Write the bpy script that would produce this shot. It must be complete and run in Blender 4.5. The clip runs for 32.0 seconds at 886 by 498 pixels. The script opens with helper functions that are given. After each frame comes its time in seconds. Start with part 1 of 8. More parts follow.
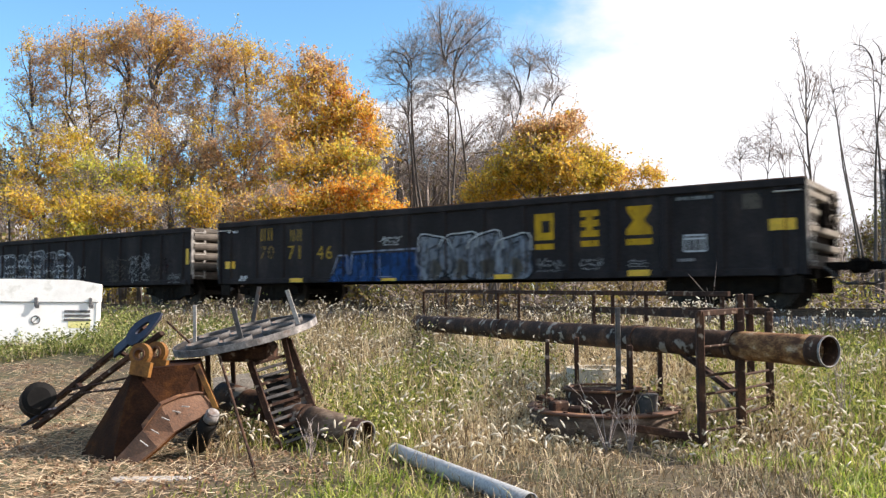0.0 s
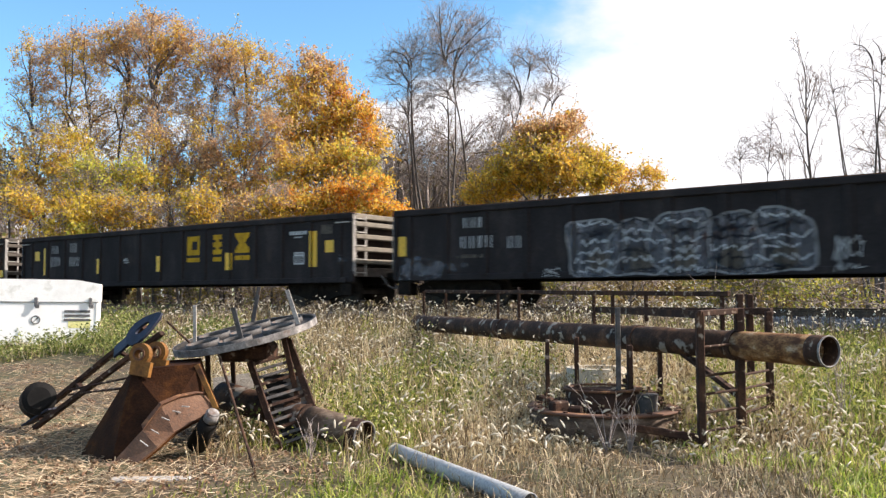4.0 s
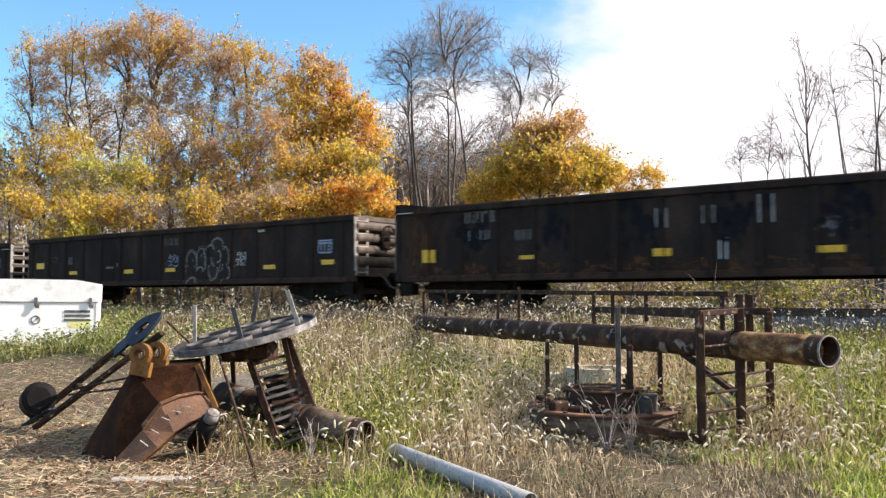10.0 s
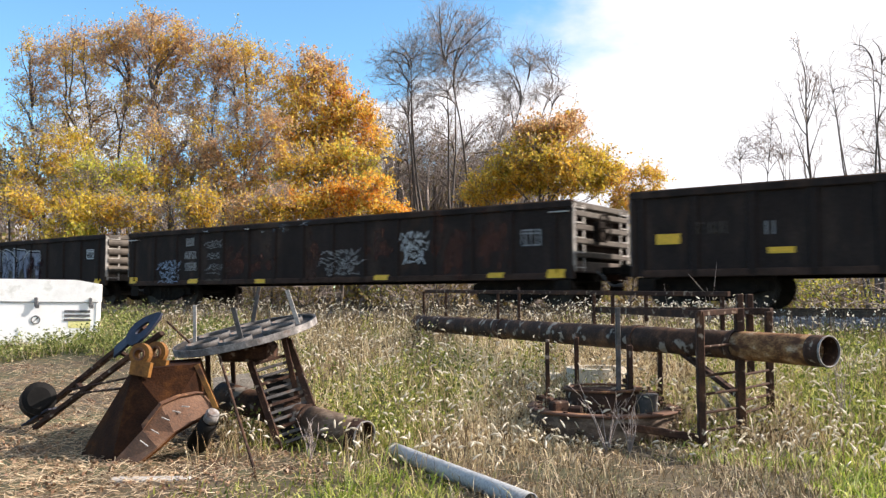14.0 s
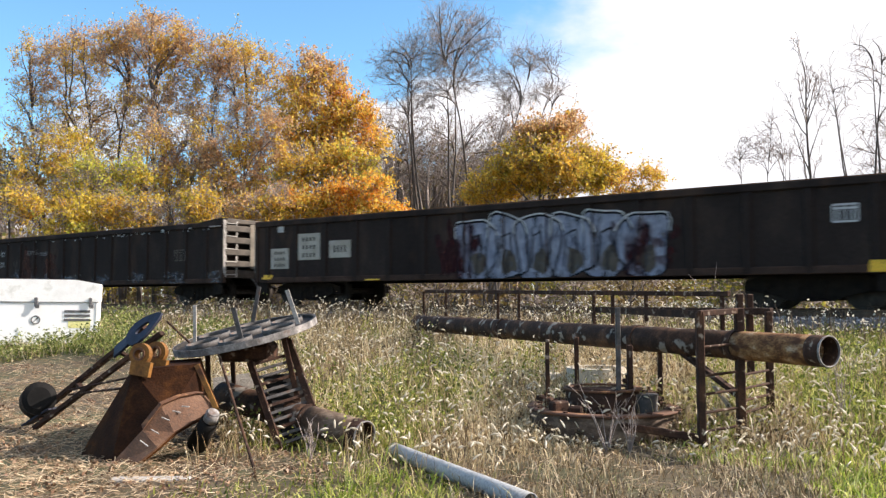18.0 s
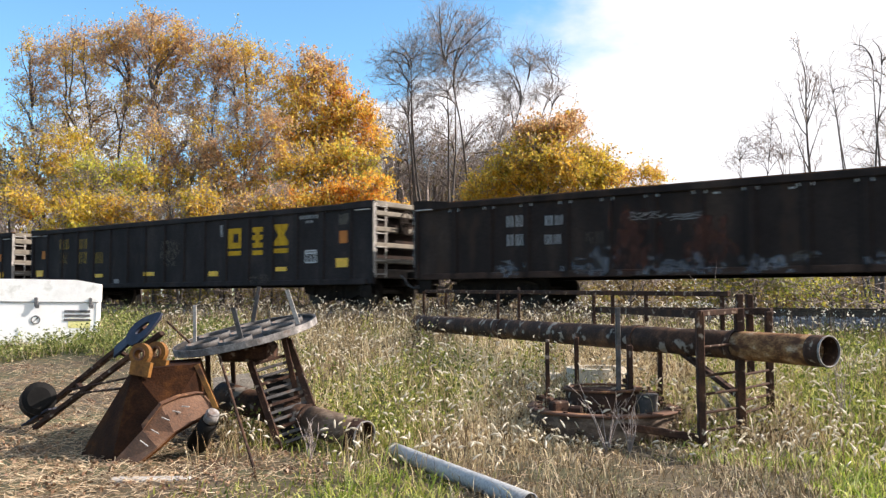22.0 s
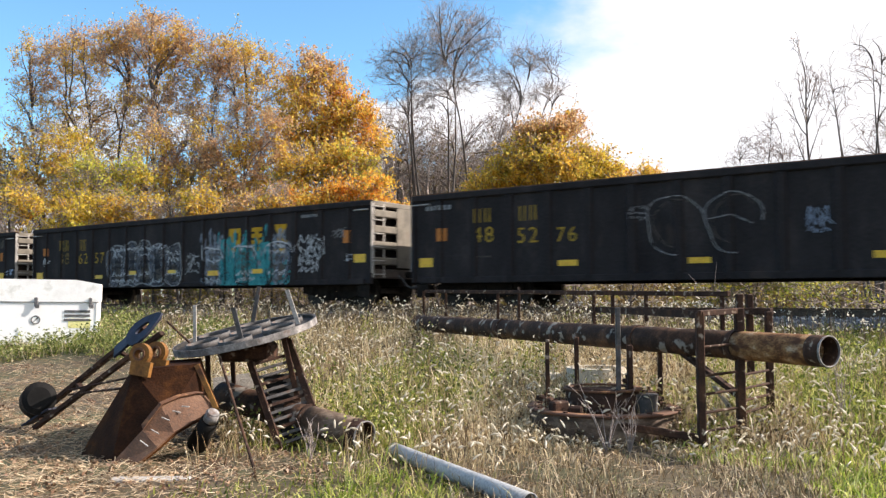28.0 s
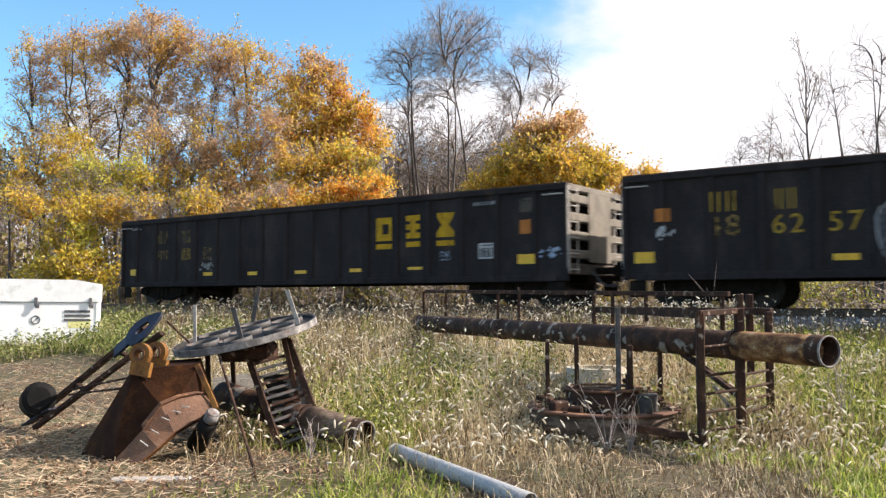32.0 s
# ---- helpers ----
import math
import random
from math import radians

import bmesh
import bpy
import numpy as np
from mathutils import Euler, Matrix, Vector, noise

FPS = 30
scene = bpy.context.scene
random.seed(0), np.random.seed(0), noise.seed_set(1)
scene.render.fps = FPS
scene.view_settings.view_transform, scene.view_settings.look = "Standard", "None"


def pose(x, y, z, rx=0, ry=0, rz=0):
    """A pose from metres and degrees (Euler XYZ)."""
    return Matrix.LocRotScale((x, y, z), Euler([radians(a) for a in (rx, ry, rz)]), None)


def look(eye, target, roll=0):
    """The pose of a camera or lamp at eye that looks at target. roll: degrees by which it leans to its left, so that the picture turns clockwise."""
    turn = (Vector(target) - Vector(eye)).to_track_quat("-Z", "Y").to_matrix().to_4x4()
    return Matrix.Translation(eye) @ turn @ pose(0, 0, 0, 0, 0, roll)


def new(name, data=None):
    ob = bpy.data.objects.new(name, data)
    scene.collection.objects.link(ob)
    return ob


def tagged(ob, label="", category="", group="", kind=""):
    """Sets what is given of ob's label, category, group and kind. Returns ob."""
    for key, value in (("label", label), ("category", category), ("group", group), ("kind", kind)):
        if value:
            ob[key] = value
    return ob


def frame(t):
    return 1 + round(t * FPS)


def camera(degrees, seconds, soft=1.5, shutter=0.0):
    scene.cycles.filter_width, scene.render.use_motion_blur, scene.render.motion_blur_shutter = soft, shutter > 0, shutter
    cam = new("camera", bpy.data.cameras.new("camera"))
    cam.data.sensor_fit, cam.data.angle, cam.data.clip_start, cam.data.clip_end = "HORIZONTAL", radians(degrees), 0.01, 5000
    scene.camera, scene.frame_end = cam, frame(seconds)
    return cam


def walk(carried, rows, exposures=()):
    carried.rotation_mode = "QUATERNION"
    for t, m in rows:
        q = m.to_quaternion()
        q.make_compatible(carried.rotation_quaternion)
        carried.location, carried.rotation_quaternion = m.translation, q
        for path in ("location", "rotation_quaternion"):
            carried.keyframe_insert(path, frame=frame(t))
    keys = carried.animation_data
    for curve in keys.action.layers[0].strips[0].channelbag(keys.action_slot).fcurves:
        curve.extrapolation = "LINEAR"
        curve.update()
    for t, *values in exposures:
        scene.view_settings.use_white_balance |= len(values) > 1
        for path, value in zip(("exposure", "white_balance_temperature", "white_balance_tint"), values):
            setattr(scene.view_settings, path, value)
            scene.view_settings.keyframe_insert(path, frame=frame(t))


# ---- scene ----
cam = camera(56.15, 32.0, soft=1.35, shutter=0.5)
EYE = (0.0, 0.0, 1.5)
VIEW = look(EYE, (0.0, 10.0, 1.5 + 10.0 * math.tan(radians(3.17))), -0.2)
walk(cam, [(0.0, VIEW), (32.0, VIEW)], exposures=[(0.0, 0.88, 6900.0, 17.0), (32.0, 0.88, 6900.0, 17.0)])

# ---- daylight: low autumn sun from the side, thin cloud spreading from it ----
SUN_AZ, SUN_EL = radians(5.0), radians(34.0)
SUN_DIR = Vector((math.cos(SUN_AZ) * math.cos(SUN_EL), math.sin(SUN_AZ) * math.cos(SUN_EL), math.sin(SUN_EL)))
world = bpy.data.worlds.new("sky")
scene.world = world
world.use_nodes = True
wn, wl = world.node_tree.nodes, world.node_tree.links
wn.clear()
w_out = wn.new("ShaderNodeOutputWorld")
w_bg = wn.new("ShaderNodeBackground")
w_sky = wn.new("ShaderNodeTexSky")
w_sky.sky_type = "NISHITA"
w_sky.sun_disc = False
w_sky.sun_elevation = SUN_EL
w_sky.sun_rotation = math.pi / 2 - SUN_AZ
w_sky.air_density, w_sky.dust_density, w_sky.ozone_density = 1.1, 0.0, 5.0
w_co = wn.new("ShaderNodeTexCoord")
w_map = wn.new("ShaderNodeMapping")
w_map.inputs["Scale"].default_value = (1.0, 1.0, 2.2)
w_noise = wn.new("ShaderNodeTexNoise")
w_noise.inputs["Scale"].default_value = 3.2
w_noise.inputs["Detail"].default_value = 7.0
w_noise.inputs["Roughness"].default_value = 0.58
w_dot = wn.new("ShaderNodeVectorMath")
w_dot.operation = "DOT_PRODUCT"
w_dot.inputs[1].default_value = SUN_DIR
w_near = wn.new("ShaderNodeMapRange")
w_near.inputs["From Min"].default_value = 0.12
w_near.inputs["From Max"].default_value = 0.45
w_near.inputs["To Min"].default_value = -0.42
w_near.inputs["To Max"].default_value = 0.40
w_add = wn.new("ShaderNodeMath")
w_add.operation = "ADD"
w_ramp = wn.new("ShaderNodeMapRange")
w_ramp.interpolation_type = "SMOOTHSTEP"
w_ramp.inputs["From Min"].default_value = 0.46
w_ramp.inputs["From Max"].default_value = 0.80
w_mix = wn.new("ShaderNodeMix")
w_mix.data_type = "RGBA"
w_mix.inputs["B"].default_value = (4.5, 4.8, 5.1, 1.0)
wl.new(w_co.outputs["Generated"], w_map.inputs["Vector"])
wl.new(w_map.outputs["Vector"], w_noise.inputs["Vector"])
wl.new(w_co.outputs["Generated"], w_dot.inputs[0])
wl.new(w_dot.outputs["Value"], w_near.inputs["Value"])
wl.new(w_noise.outputs["Fac"], w_add.inputs[0])
wl.new(w_add.outputs["Value"], w_ramp.inputs["Value"])
wl.new(w_ramp.outputs["Result"], w_mix.inputs["Factor"])
w_tint = wn.new("ShaderNodeMix")
w_tint.data_type, w_tint.blend_type = "RGBA", "MULTIPLY"
w_tint.inputs["Factor"].default_value = 1.0
w_tint.inputs["B"].default_value = (0.77, 1.065, 1.06, 1.0)
wl.new(w_sky.outputs["Color"], w_tint.inputs["A"])
wl.new(w_tint.outputs["Result"], w_mix.inputs["A"])
w_sep = wn.new("ShaderNodeSeparateXYZ")
w_low = wn.new("ShaderNodeMapRange")
for key, value in (("From Min", 0.28), ("From Max", 0.20), ("To Min", 0.0), ("To Max", 0.40)):
    w_low.inputs[key].default_value = value
w_sum = wn.new("ShaderNodeMath")
w_sum.operation = "ADD"
# broken puffs of cloud in a band above the woods
w_puff = wn.new("ShaderNodeTexNoise")
w_puff.inputs["Scale"].default_value, w_puff.inputs["Detail"].default_value, w_puff.inputs["Roughness"].default_value = 6.5, 8.0, 0.55
w_pm = wn.new("ShaderNodeMapping")
w_pm.inputs["Scale"].default_value, w_pm.inputs["Location"].default_value = (1.0, 1.0, 2.4), (0.35, 0.1, 0.0)
w_pr = wn.new("ShaderNodeMapRange")
w_pr.interpolation_type = "SMOOTHSTEP"
for key, value in (("From Min", 0.47), ("From Max", 0.58), ("To Min", 0.0), ("To Max", 0.27)):
    w_pr.inputs[key].default_value = value
w_pb = wn.new("ShaderNodeMapRange")
w_pb.interpolation_type = "SMOOTHSTEP"
for key, value in (("From Min", 0.275), ("From Max", 0.235), ("To Min", 0.0), ("To Max", 1.0)):
    w_pb.inputs[key].default_value = value
w_pmul = wn.new("ShaderNodeMath")
w_pmul.operation = "MULTIPLY"
w_padd = wn.new("ShaderNodeMath")
w_padd.operation = "ADD"
wl.new(w_co.outputs["Generated"], w_pm.inputs["Vector"])
wl.new(w_pm.outputs["Vector"], w_puff.inputs["Vector"])
wl.new(w_puff.outputs["Fac"], w_pr.inputs["Value"])
wl.new(w_sep.outputs["Z"], w_pb.inputs["Value"])
wl.new(w_pr.outputs["Result"], w_pmul.inputs[0])
wl.new(w_pb.outputs["Result"], w_pmul.inputs[1])
wl.new(w_co.outputs["Generated"], w_sep.inputs["Vector"])
wl.new(w_sep.outputs["Z"], w_low.inputs["Value"])
wl.new(w_near.outputs["Result"], w_sum.inputs[0])
wl.new(w_low.outputs["Result"], w_sum.inputs[1])
wl.new(w_sum.outputs["Value"], w_padd.inputs[0])
wl.new(w_pmul.outputs["Value"], w_padd.inputs[1])
wl.new(w_padd.outputs["Value"], w_add.inputs[1])
wl.new(w_mix.outputs["Result"], w_bg.inputs["Color"])
w_bg.inputs["Strength"].default_value = 0.13
wl.new(w_bg.outputs["Background"], w_out.inputs["Surface"])
sun_data = bpy.data.lights.new("sun", "SUN")
sun_data.energy, sun_data.angle, sun_data.color = 5.0, radians(0.6), (1.0, 0.95, 0.87)
sun = new("sun", sun_data)
sun.matrix_world = look(SUN_DIR * 60.0, (0.0, 0.0, 0.0))


# ---- materials ----
def nodes_of(name):
    m = bpy.data.materials.new(name)
    m.use_nodes = True
    nt = m.node_tree
    nt.nodes.clear()
    out = nt.nodes.new("ShaderNodeOutputMaterial")
    return m, nt.nodes, nt.links, out


def ramp_node(nodes, stops):
    r = nodes.new("ShaderNodeValToRGB")
    els = r.color_ramp.elements
    while len(els) < len(stops):
        els.new(0.5)
    for e, (at, col) in zip(els, stops):
        e.position, e.color = at, (*col, 1.0)
    return r


def surface(name, stops, scale=3.0, detail=6.0, rough=(0.6, 0.85), metal=0.0, bump=0.3, fine=60.0, stretch=(1, 1, 1), spots=None, island=False, per_object=0.0, shine=0.5, grain=(0.72, 1.22)):
    """A worn surface: colours over a large noise, darkened or lightened by a fine one, with relief."""
    m, n, l, out = nodes_of(name)
    b = n.new("ShaderNodeBsdfPrincipled")
    co = n.new("ShaderNodeTexCoord")
    mp = n.new("ShaderNodeMapping")
    mp.inputs["Scale"].default_value = stretch
    l.new(co.outputs["Object"], mp.inputs["Vector"])
    big = n.new("ShaderNodeTexNoise")
    big.inputs["Scale"].default_value, big.inputs["Detail"].default_value, big.inputs["Roughness"].default_value = scale, detail, 0.62
    small = n.new("ShaderNodeTexNoise")
    small.inputs["Scale"].default_value, small.inputs["Detail"].default_value = fine, 4.0
    l.new(mp.outputs["Vector"], big.inputs["Vector"])
    l.new(mp.outputs["Vector"], small.inputs["Vector"])
    fac = big.outputs["Fac"]
    if island or per_object:
        src = n.new("ShaderNodeNewGeometry").outputs["Random Per Island"] if island else n.new("ShaderNodeObjectInfo").outputs["Random"]
        mr = n.new("ShaderNodeMapRange")
        span = 0.5 if island else per_object
        mr.inputs["To Min"].default_value, mr.inputs["To Max"].default_value = -span, span
        l.new(src, mr.inputs["Value"])
        ad = n.new("ShaderNodeMath")
        ad.operation = "ADD"
        l.new(fac, ad.inputs[0])
        l.new(mr.outputs["Result"], ad.inputs[1])
        fac = ad.outputs["Value"]
    r = ramp_node(n, stops)
    l.new(fac, r.inputs["Fac"])
    mul = n.new("ShaderNodeMix")
    mul.data_type, mul.blend_type = "RGBA", "MULTIPLY"
    mul.inputs["Factor"].default_value = 1.0
    fr = n.new("ShaderNodeMapRange")
    fr.inputs["From Min"].default_value, fr.inputs["From Max"].default_value = 0.3, 0.7
    fr.inputs["To Min"].default_value, fr.inputs["To Max"].default_value = grain
    l.new(small.outputs["Fac"], fr.inputs["Value"])
    l.new(r.outputs["Color"], mul.inputs["A"])
    l.new(fr.outputs["Result"], mul.inputs["B"])
    col = mul.outputs["Result"]
    if spots:
        sc, lo, hi, spot_col = spots
        v = n.new("ShaderNodeTexNoise")
        v.inputs["Scale"].default_value, v.inputs["Detail"].default_value = sc, 8.0
        l.new(mp.outputs["Vector"], v.inputs["Vector"])
        sm = n.new("ShaderNodeMapRange")
        sm.inputs["From Min"].default_value, sm.inputs["From Max"].default_value = lo, hi
        l.new(v.outputs["Fac"], sm.inputs["Value"])
        mx = n.new("ShaderNodeMix")
        mx.data_type = "RGBA"
        mx.inputs["B"].default_value = (*spot_col, 1.0)
        l.new(sm.outputs["Result"], mx.inputs["Factor"])
        l.new(col, mx.inputs["A"])
        col = mx.outputs["Result"]
    l.new(col, b.inputs["Base Color"])
    rr = n.new("ShaderNodeMapRange")
    rr.inputs["To Min"].default_value, rr.inputs["To Max"].default_value = rough
    l.new(small.outputs["Fac"], rr.inputs["Value"])
    l.new(rr.outputs["Result"], b.inputs["Roughness"])
    b.inputs["Metallic"].default_value = metal
    b.inputs["Specular IOR Level"].default_value = shine
    if bump:
        bp = n.new("ShaderNodeBump")
        bp.inputs["Strength"].default_value, bp.inputs["Distance"].default_value = bump, 0.01
        l.new(small.outputs["Fac"], bp.inputs["Height"])
        l.new(bp.outputs["Normal"], b.inputs["Normal"])
    l.new(b.outputs["BSDF"], out.inputs["Surface"])
    return m


def leafy(name, stops, glow=0.45, rough=0.55):
    """Thin leaves or blades: each takes its own colour, and light comes through."""
    m, n, l, out = nodes_of(name)
    g = n.new("ShaderNodeNewGeometry")
    r = ramp_node(n, stops)
    l.new(g.outputs["Random Per Island"], r.inputs["Fac"])
    b = n.new("ShaderNodeBsdfPrincipled")
    b.inputs["Roughness"].default_value = rough
    t = n.new("ShaderNodeBsdfTranslucent")
    x = n.new("ShaderNodeMixShader")
    x.inputs["Fac"].default_value = glow
    l.new(r.outputs["Color"], b.inputs["Base Color"])
    l.new(r.outputs["Color"], t.inputs["Color"])
    l.new(b.outputs["BSDF"], x.inputs[1])
    l.new(t.outputs["BSDF"], x.inputs[2])
    l.new(x.outputs["Shader"], out.inputs["Surface"])
    return m


def sprayed(name, colour, cover=0.8, second=None, scale=5.0, soft=0.09):
    """Old paint film on steel, rubbed through in places."""
    m, n, l, out = nodes_of(name)
    b = n.new("ShaderNodeBsdfPrincipled")
    b.inputs["Roughness"].default_value, b.inputs["Specular IOR Level"].default_value = 0.75, 0.08
    co = n.new("ShaderNodeTexCoord")
    v = n.new("ShaderNodeTexNoise")
    v.inputs["Scale"].default_value, v.inputs["Detail"].default_value, v.inputs["Roughness"].default_value = scale, 8.0, 0.7
    l.new(co.outputs["Object"], v.inputs["Vector"])
    r = ramp_node(n, [(0.35, colour), (0.65, second or tuple(c * 0.7 for c in colour))])
    l.new(v.outputs["Fac"], r.inputs["Fac"])
    l.new(r.outputs["Color"], b.inputs["Base Color"])
    v2 = n.new("ShaderNodeTexNoise")
    v2.inputs["Scale"].default_value, v2.inputs["Detail"].default_value, v2.inputs["Roughness"].default_value = scale * 2.3, 8.0, 0.75
    mp = n.new("ShaderNodeMapping")
    mp.inputs["Scale"].default_value = (1.0, 1.0, 0.3)
    l.new(co.outputs["Object"], mp.inputs["Vector"])
    l.new(mp.outputs["Vector"], v2.inputs["Vector"])
    mr = n.new("ShaderNodeMapRange")
    mid = 0.5 + (cover - 0.5) * 0.42
    mr.inputs["From Min"].default_value, mr.inputs["From Max"].default_value = mid + soft, mid - soft
    l.new(v2.outputs["Fac"], mr.inputs["Value"])
    tr = n.new("ShaderNodeBsdfTransparent")
    x = n.new("ShaderNodeMixShader")
    l.new(mr.outputs["Result"], x.inputs["Fac"])
    l.new(tr.outputs["BSDF"], x.inputs[1])
    l.new(b.outputs["BSDF"], x.inputs[2])
    l.new(x.outputs["Shader"], out.inputs["Surface"])
    return m


M_BLACK = surface("car_black", [(0.3, (0.0195, 0.0165, 0.0168)), (0.55, (0.031, 0.0265, 0.0265)), (0.75, (0.054, 0.044, 0.041))], 1.3, 8, (0.6, 0.85), 0.0, 0.15, 40, (1, 1, 0.45), (2.2, 0.62, 0.82, (0.06, 0.044, 0.035)), shine=0.05)
M_BROWNBLACK = surface("car_brown_black", [(0.3, (0.0180, 0.0135, 0.0125)), (0.55, (0.0305, 0.0225, 0.0200)), (0.78, (0.0680, 0.0460, 0.0350))], 1.1, 8, (0.6, 0.85), 0.0, 0.2, 40, (1, 1, 0.4), (1.7, 0.56, 0.76, (0.06, 0.036, 0.025)), shine=0.05)
# rim rust, brightened to paint in the sunlit edge
M_RUSTY_LIT_RIM = surface("car_rusty_lit_rim", [(0.3, (0.08, 0.038, 0.019)), (0.6, (0.18, 0.082, 0.036)), (0.8, (0.32, 0.15, 0.065))], 4, 8, (0.6, 0.9), 0.0, 0.3, 50, shine=0.2)
M_END = surface("car_end_dusty", [(0.3, (0.034, 0.024, 0.018)), (0.55, (0.085, 0.062, 0.046)), (0.8, (0.20, 0.155, 0.115))], 3.0, 8, (0.6, 0.9), 0.0, 0.25, 45)
M_END_TAN = surface("car_end_tan", [(0.3, (0.085, 0.073, 0.056)), (0.55, (0.18, 0.157, 0.122)), (0.8, (0.135, 0.095, 0.066))], 2.4, 8, (0.6, 0.9), 0.0, 0.25, 45)
M_END_MID = surface("car_end_brown", [(0.3, (0.034, 0.027, 0.021)), (0.55, (0.078, 0.064, 0.050)), (0.8, (0.12, 0.093, 0.068))], 2.6, 8, (0.6, 0.9), 0.0, 0.25, 45)
M_SILL = surface("car_rusty_sill", [(0.3, (0.030, 0.020, 0.016)), (0.55, (0.056, 0.034, 0.026)), (0.8, (0.11, 0.064, 0.044))], 2.0, 9, (0.6, 0.9), 0.0, 0.25, 45, (1, 1, 1.5), shine=0.05)
M_UNDER = surface("running_gear", [(0.3, (0.007, 0.0055, 0.0048)), (0.7, (0.022, 0.016, 0.012))], 6, 5, (0.7, 0.9), 0.0, 0.3, 50, shine=0.08)
M_TREAD = surface("wheel_steel", [(0.3, (0.016, 0.013, 0.011)), (0.7, (0.05, 0.040, 0.032))], 8, 5, (0.5, 0.75), 0.1, 0.2, 60, shine=0.2)
M_RAIL = surface("rail_steel", [(0.3, (0.06, 0.035, 0.022)), (0.7, (0.13, 0.08, 0.05))], 6, 5, (0.45, 0.7), 0.3, 0.2, 60)
M_TIE = surface("tie_wood", [(0.3, (0.035, 0.027, 0.021)), (0.7, (0.10, 0.08, 0.06))], 3, 8, (0.75, 0.95), 0.0, 0.5, 40, (1, 6, 1), per_object=0.15)
M_BALLAST = surface("ballast", [(0.25, (0.12, 0.12, 0.125)), (0.5, (0.26, 0.26, 0.27)), (0.8, (0.42, 0.41, 0.40))], 22, 4, (0.8, 0.95), 0.0, 1.0, 34, island=True)
M_RUST = surface("rust_brown", [(0.25, (0.035, 0.017, 0.011)), (0.5, (0.10, 0.042, 0.02)), (0.75, (0.20, 0.085, 0.035))], 4.5, 9, (0.65, 0.92), 0.0, 0.5, 55, spots=(9, 0.58, 0.72, (0.26, 0.125, 0.05)))
M_RUSTDARK = surface("rust_dark", [(0.25, (0.018, 0.011, 0.009)), (0.5, (0.048, 0.025, 0.017)), (0.78, (0.13, 0.062, 0.032))], 6, 9, (0.7, 0.95), 0.0, 0.5, 55, spots=(12, 0.6, 0.7, (0.30, 0.25, 0.20)), shine=0.2)
# bucket rust twice: darkened for the shaded plates, lightened for the sunlit strip
M_BUCKET_SHADE = surface("bucket_rust_shade", [(0.25, (0.012, 0.0052, 0.003)), (0.5, (0.032, 0.0118, 0.0045)), (0.75, (0.11, 0.040, 0.010))], 3.5, 10, (0.75, 0.95), 0.0, 0.6, 45, shine=0.1, spots=(2.5, 0.58, 0.72, (0.15, 0.055, 0.014)))
M_BUCKET_LIT = surface("bucket_rust_lit", [(0.25, (0.075, 0.036, 0.020)), (0.5, (0.15, 0.072, 0.038)), (0.75, (0.24, 0.135, 0.078))], 4.0, 9, (0.6, 0.9), 0.0, 0.4, 55)
M_EAR = surface("faded_orange_paint", [(0.3, (0.07, 0.028, 0.012)), (0.5, (0.20, 0.088, 0.022)), (0.75, (0.34, 0.16, 0.035))], 6, 9, (0.55, 0.8), 0.0, 0.3, 55, shine=0.25)
M_PIPE = surface("wrapped_pipe", [(0.28, (0.016, 0.010, 0.008)), (0.5, (0.045, 0.025, 0.017)), (0.70, (0.12, 0.060, 0.034))], 5.0, 10, (0.65, 0.95), 0.0, 0.9, 30, spots=(5.5, 0.585, 0.63, (0.24, 0.215, 0.185)), shine=0.2)
M_PIPE_END = surface("ochre_pipe", [(0.28, (0.035, 0.016, 0.010)), (0.42, (0.13, 0.056, 0.022)), (0.55, (0.26, 0.14, 0.062)), (0.72, (0.44, 0.35, 0.25))], 5.0, 10, (0.6, 0.9), 0.0, 0.6, 40, (1, 1, 2), (4, 0.54, 0.64, (0.07, 0.032, 0.018)), shine=0.2)
M_PIPE_OLD = surface("grey_brown_pipe", [(0.28, (0.03, 0.022, 0.018)), (0.45, (0.10, 0.066, 0.045)), (0.6, (0.20, 0.15, 0.11)), (0.75, (0.30, 0.20, 0.11))], 4.0, 10, (0.6, 0.9), 0.0, 0.6, 40, (1, 1, 2), shine=0.2)
M_STEEL = surface("grey_steel", [(0.3, (0.035, 0.033, 0.033)), (0.55, (0.095, 0.09, 0.088)), (0.8, (0.23, 0.215, 0.20))], 6, 9, (0.5, 0.8), 0.1, 0.3, 55, spots=(6, 0.58, 0.70, (0.10, 0.05, 0.03)), shine=0.3)
M_RIM = surface("worn_pale_steel", [(0.3, (0.07, 0.066, 0.064)), (0.5, (0.19, 0.18, 0.175)), (0.75, (0.42, 0.40, 0.38))], 7, 9, (0.5, 0.8), 0.0, 0.3, 55, spots=(6, 0.58, 0.70, (0.10, 0.05, 0.03)), shine=0.3)
M_DISC = surface("dark_disc_steel", [(0.3, (0.018, 0.017, 0.017)), (0.55, (0.045, 0.042, 0.041)), (0.8, (0.13, 0.12, 0.11))], 7, 9, (0.6, 0.9), 0.0, 0.3, 55, spots=(6, 0.6, 0.72, (0.09, 0.045, 0.027)), shine=0.2)
M_PALE = surface("pale_bar", [(0.3, (0.22, 0.205, 0.185)), (0.7, (0.50, 0.47, 0.43))], 7, 6, (0.6, 0.85), 0.0, 0.2, 55)
